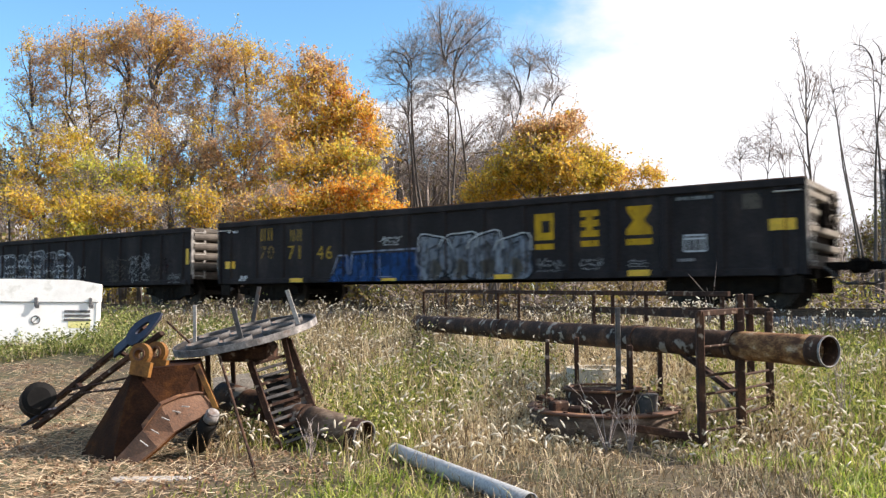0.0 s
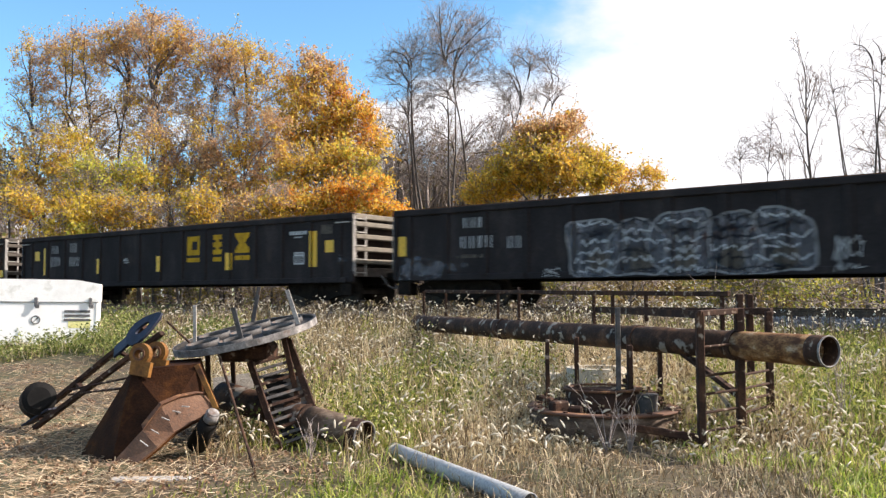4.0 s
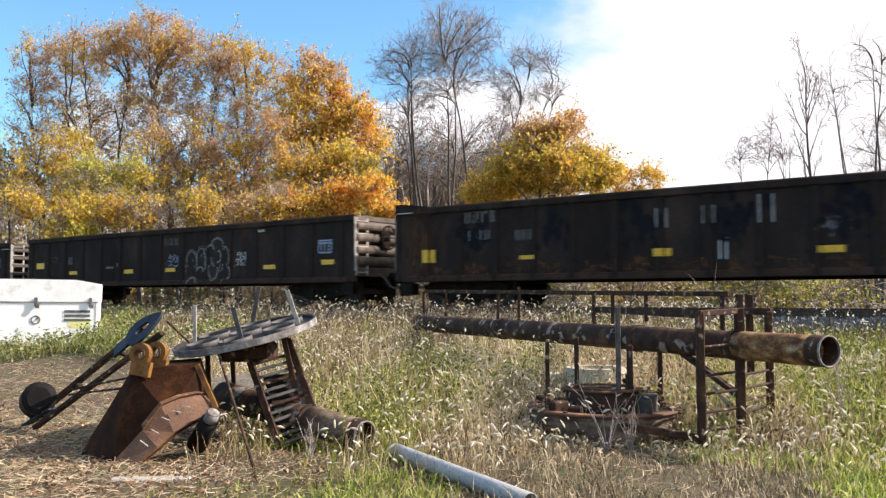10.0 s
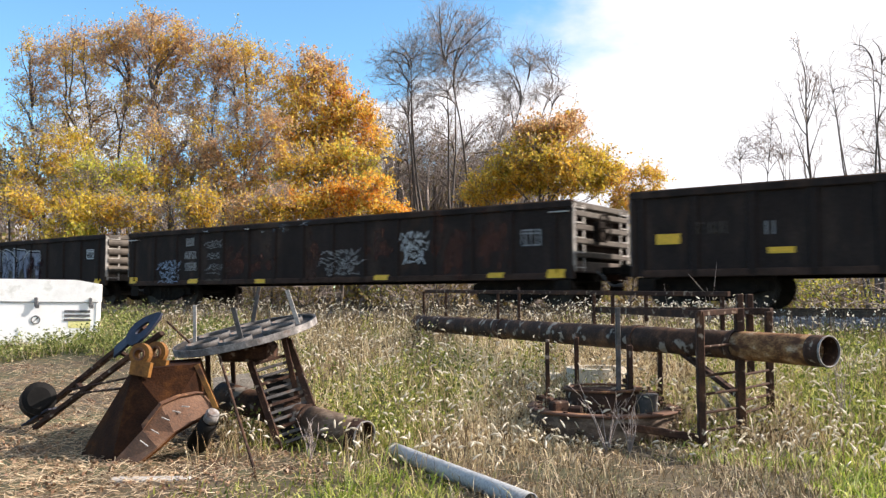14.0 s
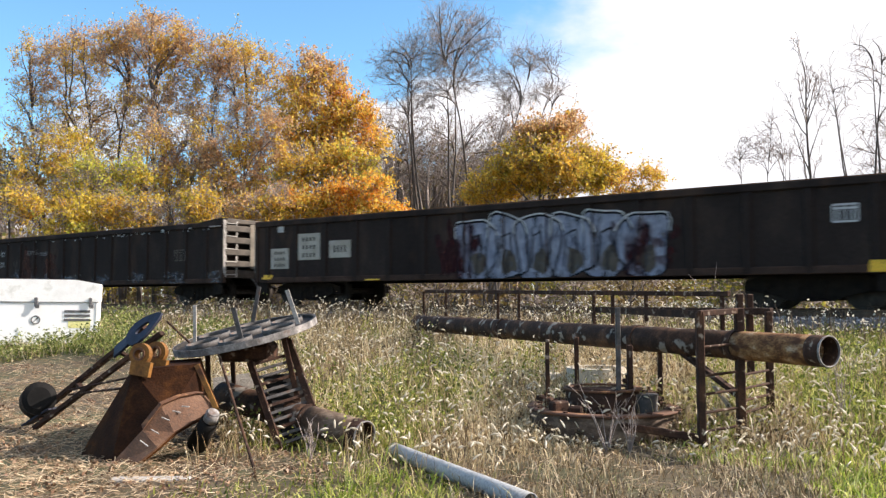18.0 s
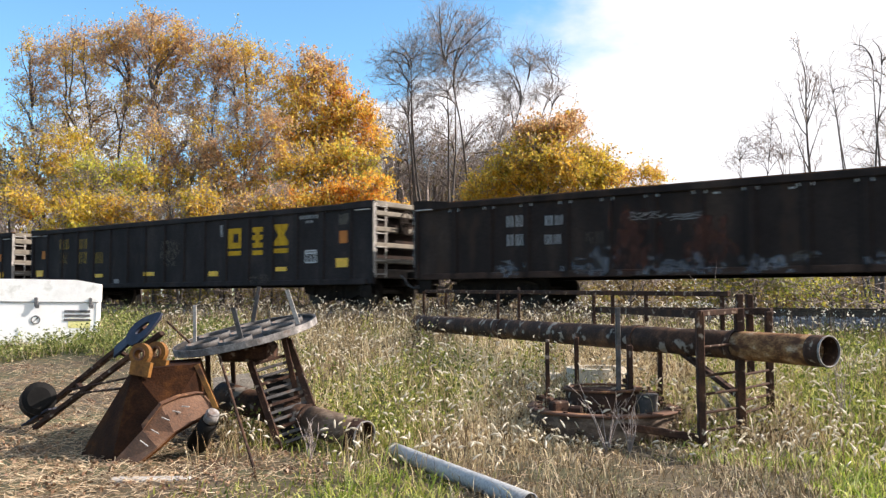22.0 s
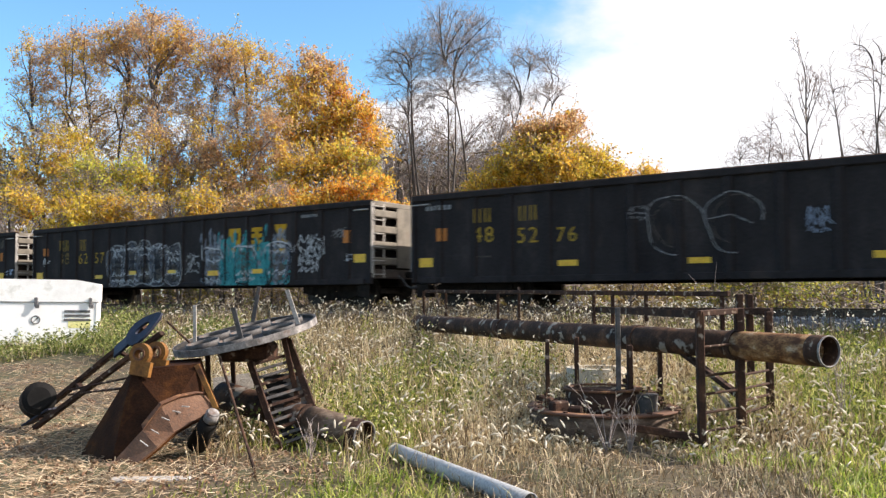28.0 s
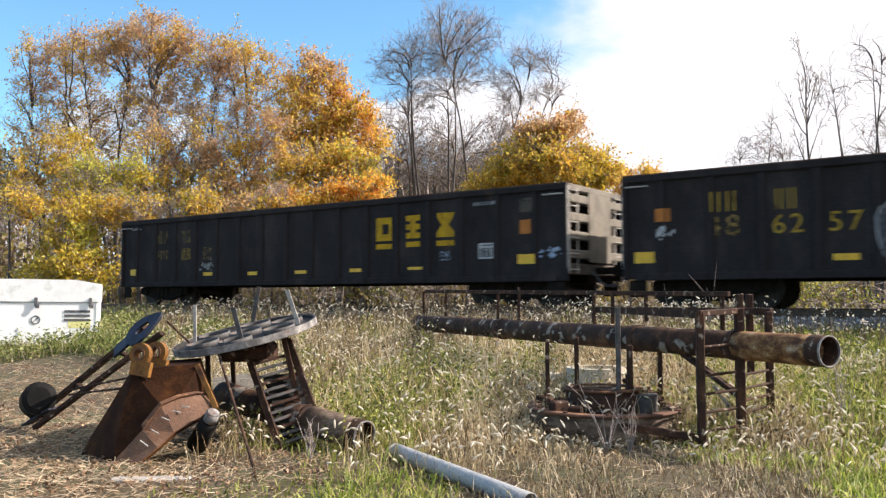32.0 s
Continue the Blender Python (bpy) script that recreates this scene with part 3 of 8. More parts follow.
def gondola(centre, top, sill, posts, label, paint, end_kind, brake, rear=8.225, dip=0.0):
    """An open steel gondola; its origin lies on the rail under its middle, x ahead."""
    car = base("gondola_car", pose(0, 0, 0), label, "freight car", "gondola cars of the train")
    height, rim_z = top - sill, top - dip
    side_h = rim_z - sill
    body, mid = HALF_L + rear, (HALF_L - rear) / 2
    part("floor", box((mid, 0, sill + 0.36), (body - 0.2, 2 * SHEET - 0.02, 0.06)), M_RUSTDARK, car)
    part("centre_sill", box((mid, 0, sill + 0.14), (body - 0.3, 0.34, 0.36), None, 0.02), M_UNDER, car)
    post_h = side_h - 0.16
    post_w, deep = 0.20, HALF_W - SHEET
    pm = plate([(-post_w / 2, 0), (post_w / 2, 0), (post_w / 2, post_h), (-post_w / 2, post_h)], deep)
    for v in pm.verts:
        if v.co.y < 0:
            v.co.x *= 0.72
    post_me = to_mesh("side_post", pm, paint)
    for sy in (-1, 1):
        part("side_sheet", box((mid, sy * (SHEET - 0.012), sill + side_h / 2), (body - 0.04, 0.024, side_h - 0.06)), paint, car)
        part("top_chord", box((mid, sy * (HALF_W - 0.055), rim_z - 0.075), (body, 0.15, 0.15), None, 0.02), M_BLACK if paint is M_BLACK else paint, car)
        # thin rusty strip whose bright colour carries the lit top edge
        part("rim", box((mid, sy * (HALF_W - 0.075), rim_z + 0.009), (body - 0.02, 0.13, 0.018)), M_RUSTY_LIT_RIM, car, "rusty worn rim, brightened for its sunlit edge")
        part("side_sill", box((mid, sy * (HALF_W - 0.05), sill + 0.075), (body - 0.5, 0.10, 0.15), None, 0.015), M_SILL if paint is M_BROWNBLACK else paint, car)
        for x in [p for p in posts if p > 0.15 - rear]:
            part("side_post", post_me, paint, car, "", False, pose(x, sy * (SHEET + deep / 2), sill + 0.02, 0, 0, 0 if sy < 0 else 180))
    for sx in (-1, 1):
        half_l = HALF_L if sx > 0 else rear
        sand = M_END if brake and end_kind == "round" else M_END_MID if end_kind == "round" or paint is M_BROWNBLACK else M_END_TAN
        xe = sx * (half_l - 0.20)
        ez = sill + 0.40
        part("end_wall", box((xe, 0, (ez + top) / 2), (0.03, 2 * SHEET - 0.04, top - ez)), M_BROWNBLACK, car)
        part("end_chord", box((sx * (half_l - 0.085), 0, top - 0.07), (0.17, 2 * SHEET - 0.13, 0.14), None, 0.02), sand, car)
        part("end_sill", box((sx * (half_l - 0.12), 0, sill + 0.28), (0.24, 2 * SHEET - 0.05, 0.24), None, 0.02), M_END, car)
        for sy in (-1, 1):
            if dip:
                rise = plate([(sx * (half_l - 1.05), rim_z - 0.13), (sx * (half_l - 0.01), rim_z - 0.13), (sx * (half_l - 0.01), top), (sx * (half_l - 0.30), top - 0.01), (sx * (half_l - 1.05), rim_z + 0.02)], 0.158)
                part("end_rise", rise, paint, car, "", False, pose(0, sy * (HALF_W - 0.055), 0))
            part("corner_post", box((sx * (half_l - 0.06), sy * (HALF_W - 0.06), sill + height / 2), (0.12, 0.12, height - 0.02), None, 0.015), paint, car)
            part("ladder", to_mesh("ladder", ladder_mesh(height - 0.25, 0.42), M_PALE), M_PALE, car, "pale worn steel ladder", False, pose(sx * (half_l + 0.01), sy * (HALF_W - 0.30), sill + 0.18, 0, 0, 90 * sx))
            part("corner_angle", box((sx * (half_l + 0.007), sy * (HALF_W - 0.035), sill + 0.30 + (height - 0.34) / 2), (0.012, 0.05, height - 0.34)), M_PALE, car, "pale worn corner angle")
            if sy < 0 and end_kind != "round":
                grab = part("grab_iron", rod((sx * (half_l - 0.56), -(HALF_W + 0.05), top - 0.24), (sx * (half_l - 0.10), -(HALF_W + 0.05), top - 0.24), 0.017, None, 8), M_PALE, car, "pale steel grab iron")
                for gx_at in (0.56, 0.10):
                    part("bracket", rod((sx * (half_l - gx_at), -(HALF_W + 0.05), top - 0.24), (sx * (half_l - gx_at), -(SHEET - 0.01), top - 0.24), 0.014, None, 6), M_PALE, grab)
            part("step", box((sx * (half_l - 0.30), sy * (HALF_W - 0.08), sill - 0.17), (0.40, 0.05, 0.34), None, 0.02), M_UNDER, car)
        n = 4
        for k in range(n):
            z = ez + (k + 0.5) * (top - ez - 0.12) / n
            rib = bmesh.new()
            if end_kind == "round":
                add_rod(rib, (0, -SHEET + 0.03, 0), (0, SHEET - 0.03, 0), 0.14, None, 14)
            else:
                add_box(rib, (0, 0, 0), (0.22, 2 * SHEET - 0.06, 0.19 if end_kind == "plate" else 0.13), None, 0.02)
            part("end_rib", rib, sand, car, "", False, pose(sx * (half_l - 0.07), 0, z))
        if end_kind == "plate":
            part("end_plate", box((sx * (half_l + 0.048), 0.10, (ez + top) / 2 - 0.05), (0.012, 1.20, top - ez - 0.18)), M_END_TAN, car, "dusty tan steel end plate")
        if brake and sx > 0:
            part("brake_wheel", BRAKE_ME, M_UNDER, car, "dark hand brake wheel", False, pose(half_l + 0.22, -0.35, top - 0.55))
        cp = part("coupler", COUPLER_ME, M_UNDER, car, "dark steel knuckle coupler", False, pose(sx * (half_l - 0.06), 0, 0.84, 0, 0, 0 if sx > 0 else 180))
        part("air_hose", HOSE_ME, M_STEEL, cp, "hanging rubber air hose", False, pose(0.10, -0.42, -0.02))
        tr = part("truck", BOLSTER_ME, M_UNDER, car, "dark cast steel truck", False, pose(sx * 6.55, 0, 0))
        for sy in (-1, 1):
            part("side_frame", FRAME_ME, M_UNDER, tr, "", False, pose(0, sy * 0.99, 0, 0, 0, 0 if sy < 0 else 180))
        for ax in (-0.89, 0.89):
            wheel = part("wheelset", WHEEL_ME, M_TREAD, tr, "", False, pose(ax, 0, 0.419))
            WHEELS.append((wheel, ax))
    CARS.append((car, centre, rim_z, sill, posts))
    REAR.append(rear)
    return car


WHEELS = []
WIDE = [k * 1.105 for k in range(-7, 8)]
CLOSE = [0.49 + k * 0.985 for k in range(-8, 8)]
gondola(-11.60, 2.45, 0.64, WIDE, "black steel gondola car with blue and white graffiti and yellow marks", M_BLACK, "flat", True)
gondola(-29.30, 2.40, 0.65, WIDE, "black steel gondola car with faded grey graffiti, ribbed ends", M_BLACK, "round", False)
gondola(-47.10, 2.46, 0.63, WIDE, "black steel gondola car with yellow vertical reflectors and yellow blocks", M_BLACK, "flat", False, 8.37)
gondola(-64.97, 2.56, 0.62, CLOSE, "brown-black gondola car with rusty corners and faded stencils", M_BROWNBLACK, "flat", True, 8.34, 0.13)
gondola(-82.90, 2.40, 0.64, WIDE, "dark brown gondola car with white outline graffiti", M_BROWNBLACK, "round", True, 7.97)
gondola(-100.40, 2.35, 0.63, WIDE, "dark gondola car with rust-red stains and white stencils", M_BROWNBLACK, "flat", True, 7.96)
gondola(-117.90, 2.39, 0.66, WIDE, "dark brown gondola car with large pale blue graffiti and white patches", M_BROWNBLACK, "round", False)
gondola(-135.73, 2.61, 0.67, CLOSE, "brown-black gondola car with whitish streaks along the sill", M_BROWNBLACK, "plate", False, 8.58, 0.10)
gondola(-153.85, 2.75, 0.58, CLOSE, "tall black gondola car with yellow blocks and orange patches", M_BLACK, "flat", True, 8.4, 0.05)
gondola(-171.90, 2.74, 0.58, CLOSE, "tall black gondola car with thin white outline graffiti", M_BLACK, "plate", True)
gondola(-189.65, 2.75, 0.58, CLOSE, "tall black gondola car with white and teal graffiti", M_BLACK, "plate", False)
gondola(-207.38, 2.75, 0.59, CLOSE, "tall black gondola car at the train's end, tan end plate", M_BLACK, "plate", False)
gondola(6.10, 2.45, 0.64, WIDE, "black steel gondola car leaving ahead of the graffiti car", M_BLACK, "flat", False)


# ---- paint on the car sides: thin films that follow sheet and posts ----
def side_y(posts, x, layer):
    for p in posts:
        if abs(x - p) < 0.088:
            return -(HALF_W + 0.003 + 0.0025 * layer)
    return -(SHEET + 0.003 + 0.0025 * layer)


def crossings(poly, x):
    zs = []
    for (x0, z0), (x1, z1) in zip(poly, poly[1:] + poly[:1]):
        if (x0 <= x < x1) or (x1 <= x < x0):
            zs.append(z0 + (z1 - z0) * (x - x0) / (x1 - x0))
    return sorted(zs)


def film(posts, band, polys, layer, verts, faces, step=0.05):
    """Fills outlines on the side in narrow upright strips."""
    for poly in polys:
        lo, hi = min(p[0] for p in poly), max(p[0] for p in poly)
        cuts = {lo + 1e-4, hi - 1e-4}
        n = max(int((hi - lo) / step), 4)
        cuts.update(lo + (hi - lo) * i / n for i in range(1, n))
        for p in posts:
            for e in (p - 0.088, p + 0.088):
                if lo < e < hi:
                    cuts.add(e)
        cuts = sorted(cuts)
        for a, b in zip(cuts, cuts[1:]):
            if b - a < 1e-5:
                continue
            za, zb, zm = crossings(poly, a), crossings(poly, b), crossings(poly, (a + b) / 2)
            if len(za) != len(zb):
                za = zb = zm
            y = side_y(posts, (a + b) / 2, layer)
            proud = -(HALF_W + 0.003 + 0.0025 * layer)
            for i in range(0, len(za) - 1, 2):
                for lo_z, hi_z, at in ((-9.0, band[0], proud), (band[0], band[1], y), (band[1], 9.0, proud - 0.02)):
                    q = [min(max(v, lo_z), hi_z) for v in (za[i], zb[i], zb[i + 1], za[i + 1])]
                    if q[3] - q[0] < 1e-4 and q[2] - q[1] < 1e-4:
                        continue
                    k = len(verts)
                    verts.extend(((a, at, q[0]), (b, at, q[1]), (b, at, q[2]), (a, at, q[3])))
                    faces.append((k, k + 1, k + 2, k + 3))


def stroke(path, w, closed=False):
    """Quads along a line, w wide, as outlines for film()."""
    out = []
    pts = path + path[:1] if closed else path
    for (x0, z0), (x1, z1) in zip(pts, pts[1:]):
        d = math.hypot(x1 - x0, z1 - z0)
        if d < 1e-4:
            continue
        tx, tz = (x1 - x0) / d, (z1 - z0) / d
        ox, oz = -tz * w / 2, tx * w / 2
        ex, ez = tx * w * 0.35, tz * w * 0.35
        out.append([(x0 - ex + ox, z0 - ez + oz), (x1 + ex + ox, z1 + ez + oz), (x1 + ex - ox, z1 + ez - oz), (x0 - ex - ox, z0 - ez - oz)])
    return out


def rect(x, z, w, h):
    return [(x - w / 2, z - h / 2), (x + w / 2, z - h / 2), (x + w / 2, z + h / 2), (x - w / 2, z + h / 2)]


def blob(rng, x, z, w, h, n=22, p=2.6, rough=0.08):
    out = []
    ph = rng.uniform(0, 6.28)
    for i in range(n):
        t = 2 * math.pi * i / n
        c, s = math.cos(t), math.sin(t)
        k = 1 + rough * math.sin(3 * t + ph) + rough * 0.6 * math.sin(5 * t + 2 * ph)
        out.append((x + w / 2 * k * math.copysign(abs(c) ** (2 / p), c), z + h / 2 * k * math.copysign(abs(s) ** (2 / p), s)))
    return out


def paint(car_no, name, polys, mat, layer, label="", step=0.05):
    car, _, top, sill, posts = CARS[car_no]
    verts, faces = [], []
    keep = []
    for poly in polys:
        keep.append([(min(max(x, 0.045 - REAR[car_no]), 8.18), min(max(z, sill + 0.02), top - 0.02)) for x, z in poly])
    film(posts, (sill + 0.151, top - 0.151), keep, layer, verts, faces, step)
    if faces:
        film_part = part(name, mesh_np(name, verts, faces, mat), mat, car, label)
        if len(polys) > 1 and name in ("spray_tag", "graffiti_hatch", "graffiti_line", "graffiti_outline", "graffiti_rim"):
            tagged(film_part, kind="stuff")
        elif name == "graffiti_fill":
            tagged(film_part, kind="stuff")


def stain(car_no, rng, x, z, w, h, col):
    """A patchy stain: many small uneven spots and streaks, thinning out towards its edge."""
    car, _, top, sill, posts = CARS[car_no]
    verts, faces = [], []
    for i in range(int(min(16 + 40 * w * h, 64))):
        u, v = rng.gauss(0, 0.27), rng.gauss(0, 0.27)
        sw, sh = w * rng.uniform(0.05, 0.22), h * rng.uniform(0.10, 0.40)
        poly = blob(rng, x + u * w, z + v * h, sw, sh, 12, 2.2, 0.22)
        poly = [(min(max(a, 0.045 - REAR[car_no]), 8.18), min(max(b, sill + 0.02), top - 0.02)) for a, b in poly]
        film(posts, (sill + 0.151, top - 0.151), [poly], 0.04 * i, verts, faces, 0.08)
    tagged(part("stain", mesh_np("stain", verts, faces, PAINT[col]), PAINT[col], car, "patchy old stain"), kind="stuff")


def scribble(rng, x, z, w, h, n):
    """A looping tag of one line."""
    pts = []
    for i in range(n + 1):
        t = i / n
        pts.append((x - w / 2 + w * t + rng.uniform(-0.10, 0.14) * w, z + h * 0.5 * (1 if i % 2 else -1) * rng.uniform(0.1, 1.0)))
    return pts


def digits(car_no, x, z, h, text, col):
    """Stencilled digits on one panel of a car's near side."""
    car = CARS[car_no][0]
    cu = bpy.data.curves.new("stencil_number", "FONT")
    cu.body, cu.size, cu.align_x, cu.align_y, cu.space_character = text, h * 1.36, "CENTER", "CENTER", 1.25
    ob = bpy.data.objects.new("stencil_number", cu)
    scene.collection.objects.link(ob)
    me = bpy.data.meshes.new_from_object(ob)
    bpy.data.objects.remove(ob)
    me.materials.clear()
    me.materials.append(PAINT[col])
    part("stencil_number", me, PAINT[col], car, "yellow stencilled digits", False, pose(x, -(SHEET + 0.008), z, 90, 0, 0))


def mark(car_no, kind, x, z, w, h, *more):
    """One painted mark on a car's near side: its middle, width and height."""
    rng = random.Random(int((x + 20) * 97) + car_no * 1009 + int(z * 31))
    if kind == "D":
        digits(car_no, x, z, h, more[0], more[1])
    elif kind == "R":
        paint(car_no, "reflector", [rect(x, z, w, h)], M_REFLECT, 5, "yellow reflective strip")
    elif kind == "Q":
        paint(car_no, "orange_patch", [rect(x, z, w, h)], PAINT["q"], 2, "orange paint patch")
    elif kind == "B":
        n = max(int(w / max(h, 0.05) / 1.1), 1)
        cell = w / n
        for i in range(n):
            paint(car_no, "stencil_bar", [rect(x - w / 2 + (i + 0.5) * cell, z, cell * (0.74 if n > 1 else 1), h)], PAINT[more[0]], 2)
    elif kind == "N":
        n, col = more
        cell = w / n
        for i in range(n):
            cx = x - w / 2 + (i + 0.5) * cell
            for side in (-0.24, 0.2):
                paint(car_no, "stencil_bar", [rect(cx + side * cell, z, min(cell * 0.13, 0.05), h)], PAINT[col], 1, "", 0.2)
    elif kind == "F":
        t = 0.035
        polys = [rect(x, z + h / 2, w, t), rect(x, z - h / 2, w, t), rect(x, z + h * 0.28, w, t)]
        polys += [rect(x + w * k, z, t, h) for k in (-0.5, -0.28, 0.0, 0.28, 0.5)]
        paint(car_no, "stencil_table", polys, PAINT[more[0]], 1, "stencilled table frame")
    elif kind == "S":
        stain(car_no, rng, x, z, w, h, more[0])
    elif kind == "P":
        paint(car_no, "white_patch", [rect(x, z, w, h)], PAINT["patch"], 1, "off-white paint patch")
        rows = 3 if h > 0.55 else 1
        for r in range(rows):
            zz = z + h * (0.28 - 0.30 * r) if rows > 1 else z
            for i in range(4):
                cx = x - w * 0.24 + i * w * 0.16
                paint(car_no, "stencil_bar", [rect(cx, zz, w * 0.07, h * (0.15 if rows > 1 else 0.4))], PAINT["ink"], 3, "black stencil bar")
    elif kind == "T":
        col = more[0]
        n = 9 if w > 0.45 else 6
        rows = ((0.24, 0.46, 0.9, 0.017), (-0.02, 0.5, 1.0, 0.018), (-0.32, 0.26, 0.9, 0.015))
        if w > 0.7 and h > 0.6:
            n, rows = 15, ((0.36, 0.30, 0.9, 0.026), (0.16, 0.34, 1.0, 0.028), (-0.04, 0.32, 1.0, 0.026), (-0.22, 0.30, 0.8, 0.024), (-0.40, 0.22, 0.8, 0.022))
        for up, tall, wide, thick in rows:
            paint(car_no, "spray_tag", stroke(scribble(rng, x, z + h * up, w * wide, h * tall, n), thick), PAINT[col], 3, "scrawled spray tag", 0.03)
    elif kind in ("LC", "LS", "LX"):
        bz, bh = z - h / 2 + 0.075, 0.13
        paint(car_no, "underline_bar", [rect(x, bz, w, bh)], M_LOGO, 1, "yellow bar")
        cz, ch = z + 0.10, h - 0.24
        x0, x1, z0, z1 = x - w / 2, x + w / 2, cz - ch / 2, cz + ch / 2
        if kind == "LC":
            shape = [rect(x - 0.31 * w, cz, 0.38 * w, ch), rect(x + 0.19 * w, z1 - 0.14 * ch, 0.62 * w, 0.28 * ch), rect(x + 0.19 * w, z0 + 0.14 * ch, 0.62 * w, 0.28 * ch), rect(x + 0.41 * w, cz, 0.18 * w, 0.44 * ch)]
        elif kind == "LS":
            shape = [rect(x, cz + k * ch, w, 0.24 * ch) for k in (-0.38, 0.0, 0.38)] + [rect(x, cz + k * ch, 0.4 * w, 0.14 * ch) for k in (-0.19, 0.19)]
        else:
            shape = [[(x0, z0), (x1, z0), (x1, z0 + 0.2 * ch), (x + 0.2 * w, cz), (x1 - 0.06 * w, z1 - 0.2 * ch), (x1, z1), (x0, z1), (x0 + 0.06 * w, z1 - 0.2 * ch), (x - 0.2 * w, cz), (x0, z0 + 0.2 * ch)]]
        paint(car_no, "yellow_block", shape, M_LOGO, 1, "faded yellow painted block", 0.03)
    elif kind == "GB":
        fill = [(x - w * 0.5, z - h / 2), (x - w * 0.44, z - h * 0.1), (x - w * 0.34, z + h * 0.30), (x - w * 0.1, z + h * 0.36), (x + w * 0.42, z + h * 0.36), (x + w * 0.46, z), (x + w * 0.5, z - h * 0.2), (x + w * 0.47, z - h / 2)]
        paint(car_no, "graffiti_fill", [fill], PAINT["blue"], 0, "blue sprayed shape")
        lines = stroke([(x - w * 0.47, z - h * 0.2), (x - w * 0.40, z + h * 0.34), (x - w * 0.30, z + h * 0.34), (x - w * 0.29, z - h * 0.2)], 0.04)
        lines += stroke([(x - w * 0.26, z - h * 0.2), (x - w * 0.24, z + h * 0.42), (x + w * 0.44, z + h * 0.45), (x + w * 0.44, z + h * 0.02), (x + w * 0.49, z - h * 0.1), (x + w * 0.48, z - h * 0.45)], 0.045)
        lines += stroke([(x - w * 0.12, z - h * 0.3), (x - w * 0.11, z + h * 0.3)], 0.03) + stroke([(x + w * 0.06, z + h * 0.28), (x + w * 0.06, z - h * 0.3), (x + w * 0.2, z - h * 0.3)], 0.03)
        paint(car_no, "graffiti_outline", lines, PAINT["ice"], 2, "pale blue sprayed outline")
    elif kind in ("GW", "GP", "GT", "GA"):
        n = {"GW": 4, "GP": 5, "GT": 6, "GA": 5}[kind]
        cell = w / n
        fill = {"GW": "chalk", "GP": "dim", "GT": "ice", "GA": "dim"}[kind]
        polys = []
        for i in range(n):
            cx = x - w / 2 + (i + 0.5) * cell
            hh = h * (rng.uniform(0.72, 0.98) if kind != "GT" else rng.uniform(0.84, 0.98))
            b = blob(rng, cx, z - (h - hh) / 2 * rng.uniform(0.2, 1.0), cell * 1.35, hh, 24, 3.0, 0.09)
            polys.append(b)
        for i, b in enumerate(polys):
            paint(car_no, "graffiti_fill", [b], PAINT["teal"] if kind == "GA" and i in (1, 2, 3) else PAINT[fill], i % 2, "sprayed letter fill", 0.06)
        if kind == "GA":
            for i in range(n):
                for k, hue in enumerate(("teal" if i in (1, 2, 3) else "chalk", "chalk", "teal" if i != 0 else "dim")):
                    stain(car_no, rng, x - w / 2 + (i + 0.5) * cell, z + h * (0.0, 0.18, -0.2)[k], cell * 1.25, h * (1.0, 0.55, 0.6)[k], hue)
        for i, b in enumerate(polys):
            if kind == "GA" and i in (1, 3):
                continue
            cx, cz = x - w / 2 + (i + 0.5) * cell, sum(q[1] for q in b) / len(b)
            paint(car_no, "graffiti_outline", stroke(b, 0.05, True), PAINT["ink"] if kind != "GP" else PAINT["g"], 2, "sprayed outline", 0.03)
            dark = PAINT["ink"] if kind in ("GT", "GW", "GP") else PAINT["n"]
            paint(car_no, "graffiti_line", stroke([(cx - cell * 0.22, z - h * 0.30), (cx - cell * 0.14, z + h * 0.14), (cx + cell * 0.14, z + h * 0.2), (cx + cell * 0.18, z - h * 0.12)], 0.04), dark, 3, "dark sprayed line", 0.03)
            paint(car_no, "graffiti_line", stroke([(cx + cell * 0.02, z - h * 0.44), (cx + cell * 0.06, z - h * 0.10)], 0.035), dark, 3, "dark sprayed line", 0.03)
            paint(car_no, "graffiti_shade", [blob(rng, cx + cell * 0.1, z - h * 0.22, cell * 0.5, h * 0.34, 16, 2.2, 0.15)], PAINT["n"], 2, "grey sprayed shading")
            if kind in ("GP", "GA"):
                for u in (-0.36, -0.22, -0.08, 0.06, 0.20, 0.33):
                    paint(car_no, "graffiti_hatch", stroke(scribble(rng, cx, z + h * u, cell * rng.uniform(0.7, 1.05), h * 0.13, 9), 0.028), PAINT["w"] if rng.random() < 0.6 else dark, 3, "sprayed hatching", 0.03)
            if kind != "GP":
                up = [(cx + (q[0] - cx) * 1.05, cz + (q[1] - cz) * 1.06) for q in b]
                paint(car_no, "graffiti_rim", stroke(up[1:12], 0.035), PAINT["w"], 4, "white sprayed rim", 0.03)
    elif kind == "GC":
        for cx, cw in ((x - w * 0.24, w * 0.50), (x + w * 0.26, w * 0.46)):
            ring = blob(rng, cx, z, cw, h * 0.92, 30, 2.0, 0.07)
            paint(car_no, "graffiti_outline", stroke(ring[:24], 0.024), PAINT["g"], 2, "thin white sprayed ring")
            ring = blob(rng, cx + 0.05, z + 0.02, cw * 0.82, h * 0.74, 26, 2.0, 0.04)
            paint(car_no, "graffiti_outline", stroke(ring[3:20], 0.02), PAINT["n"], 2, "thin white sprayed line")
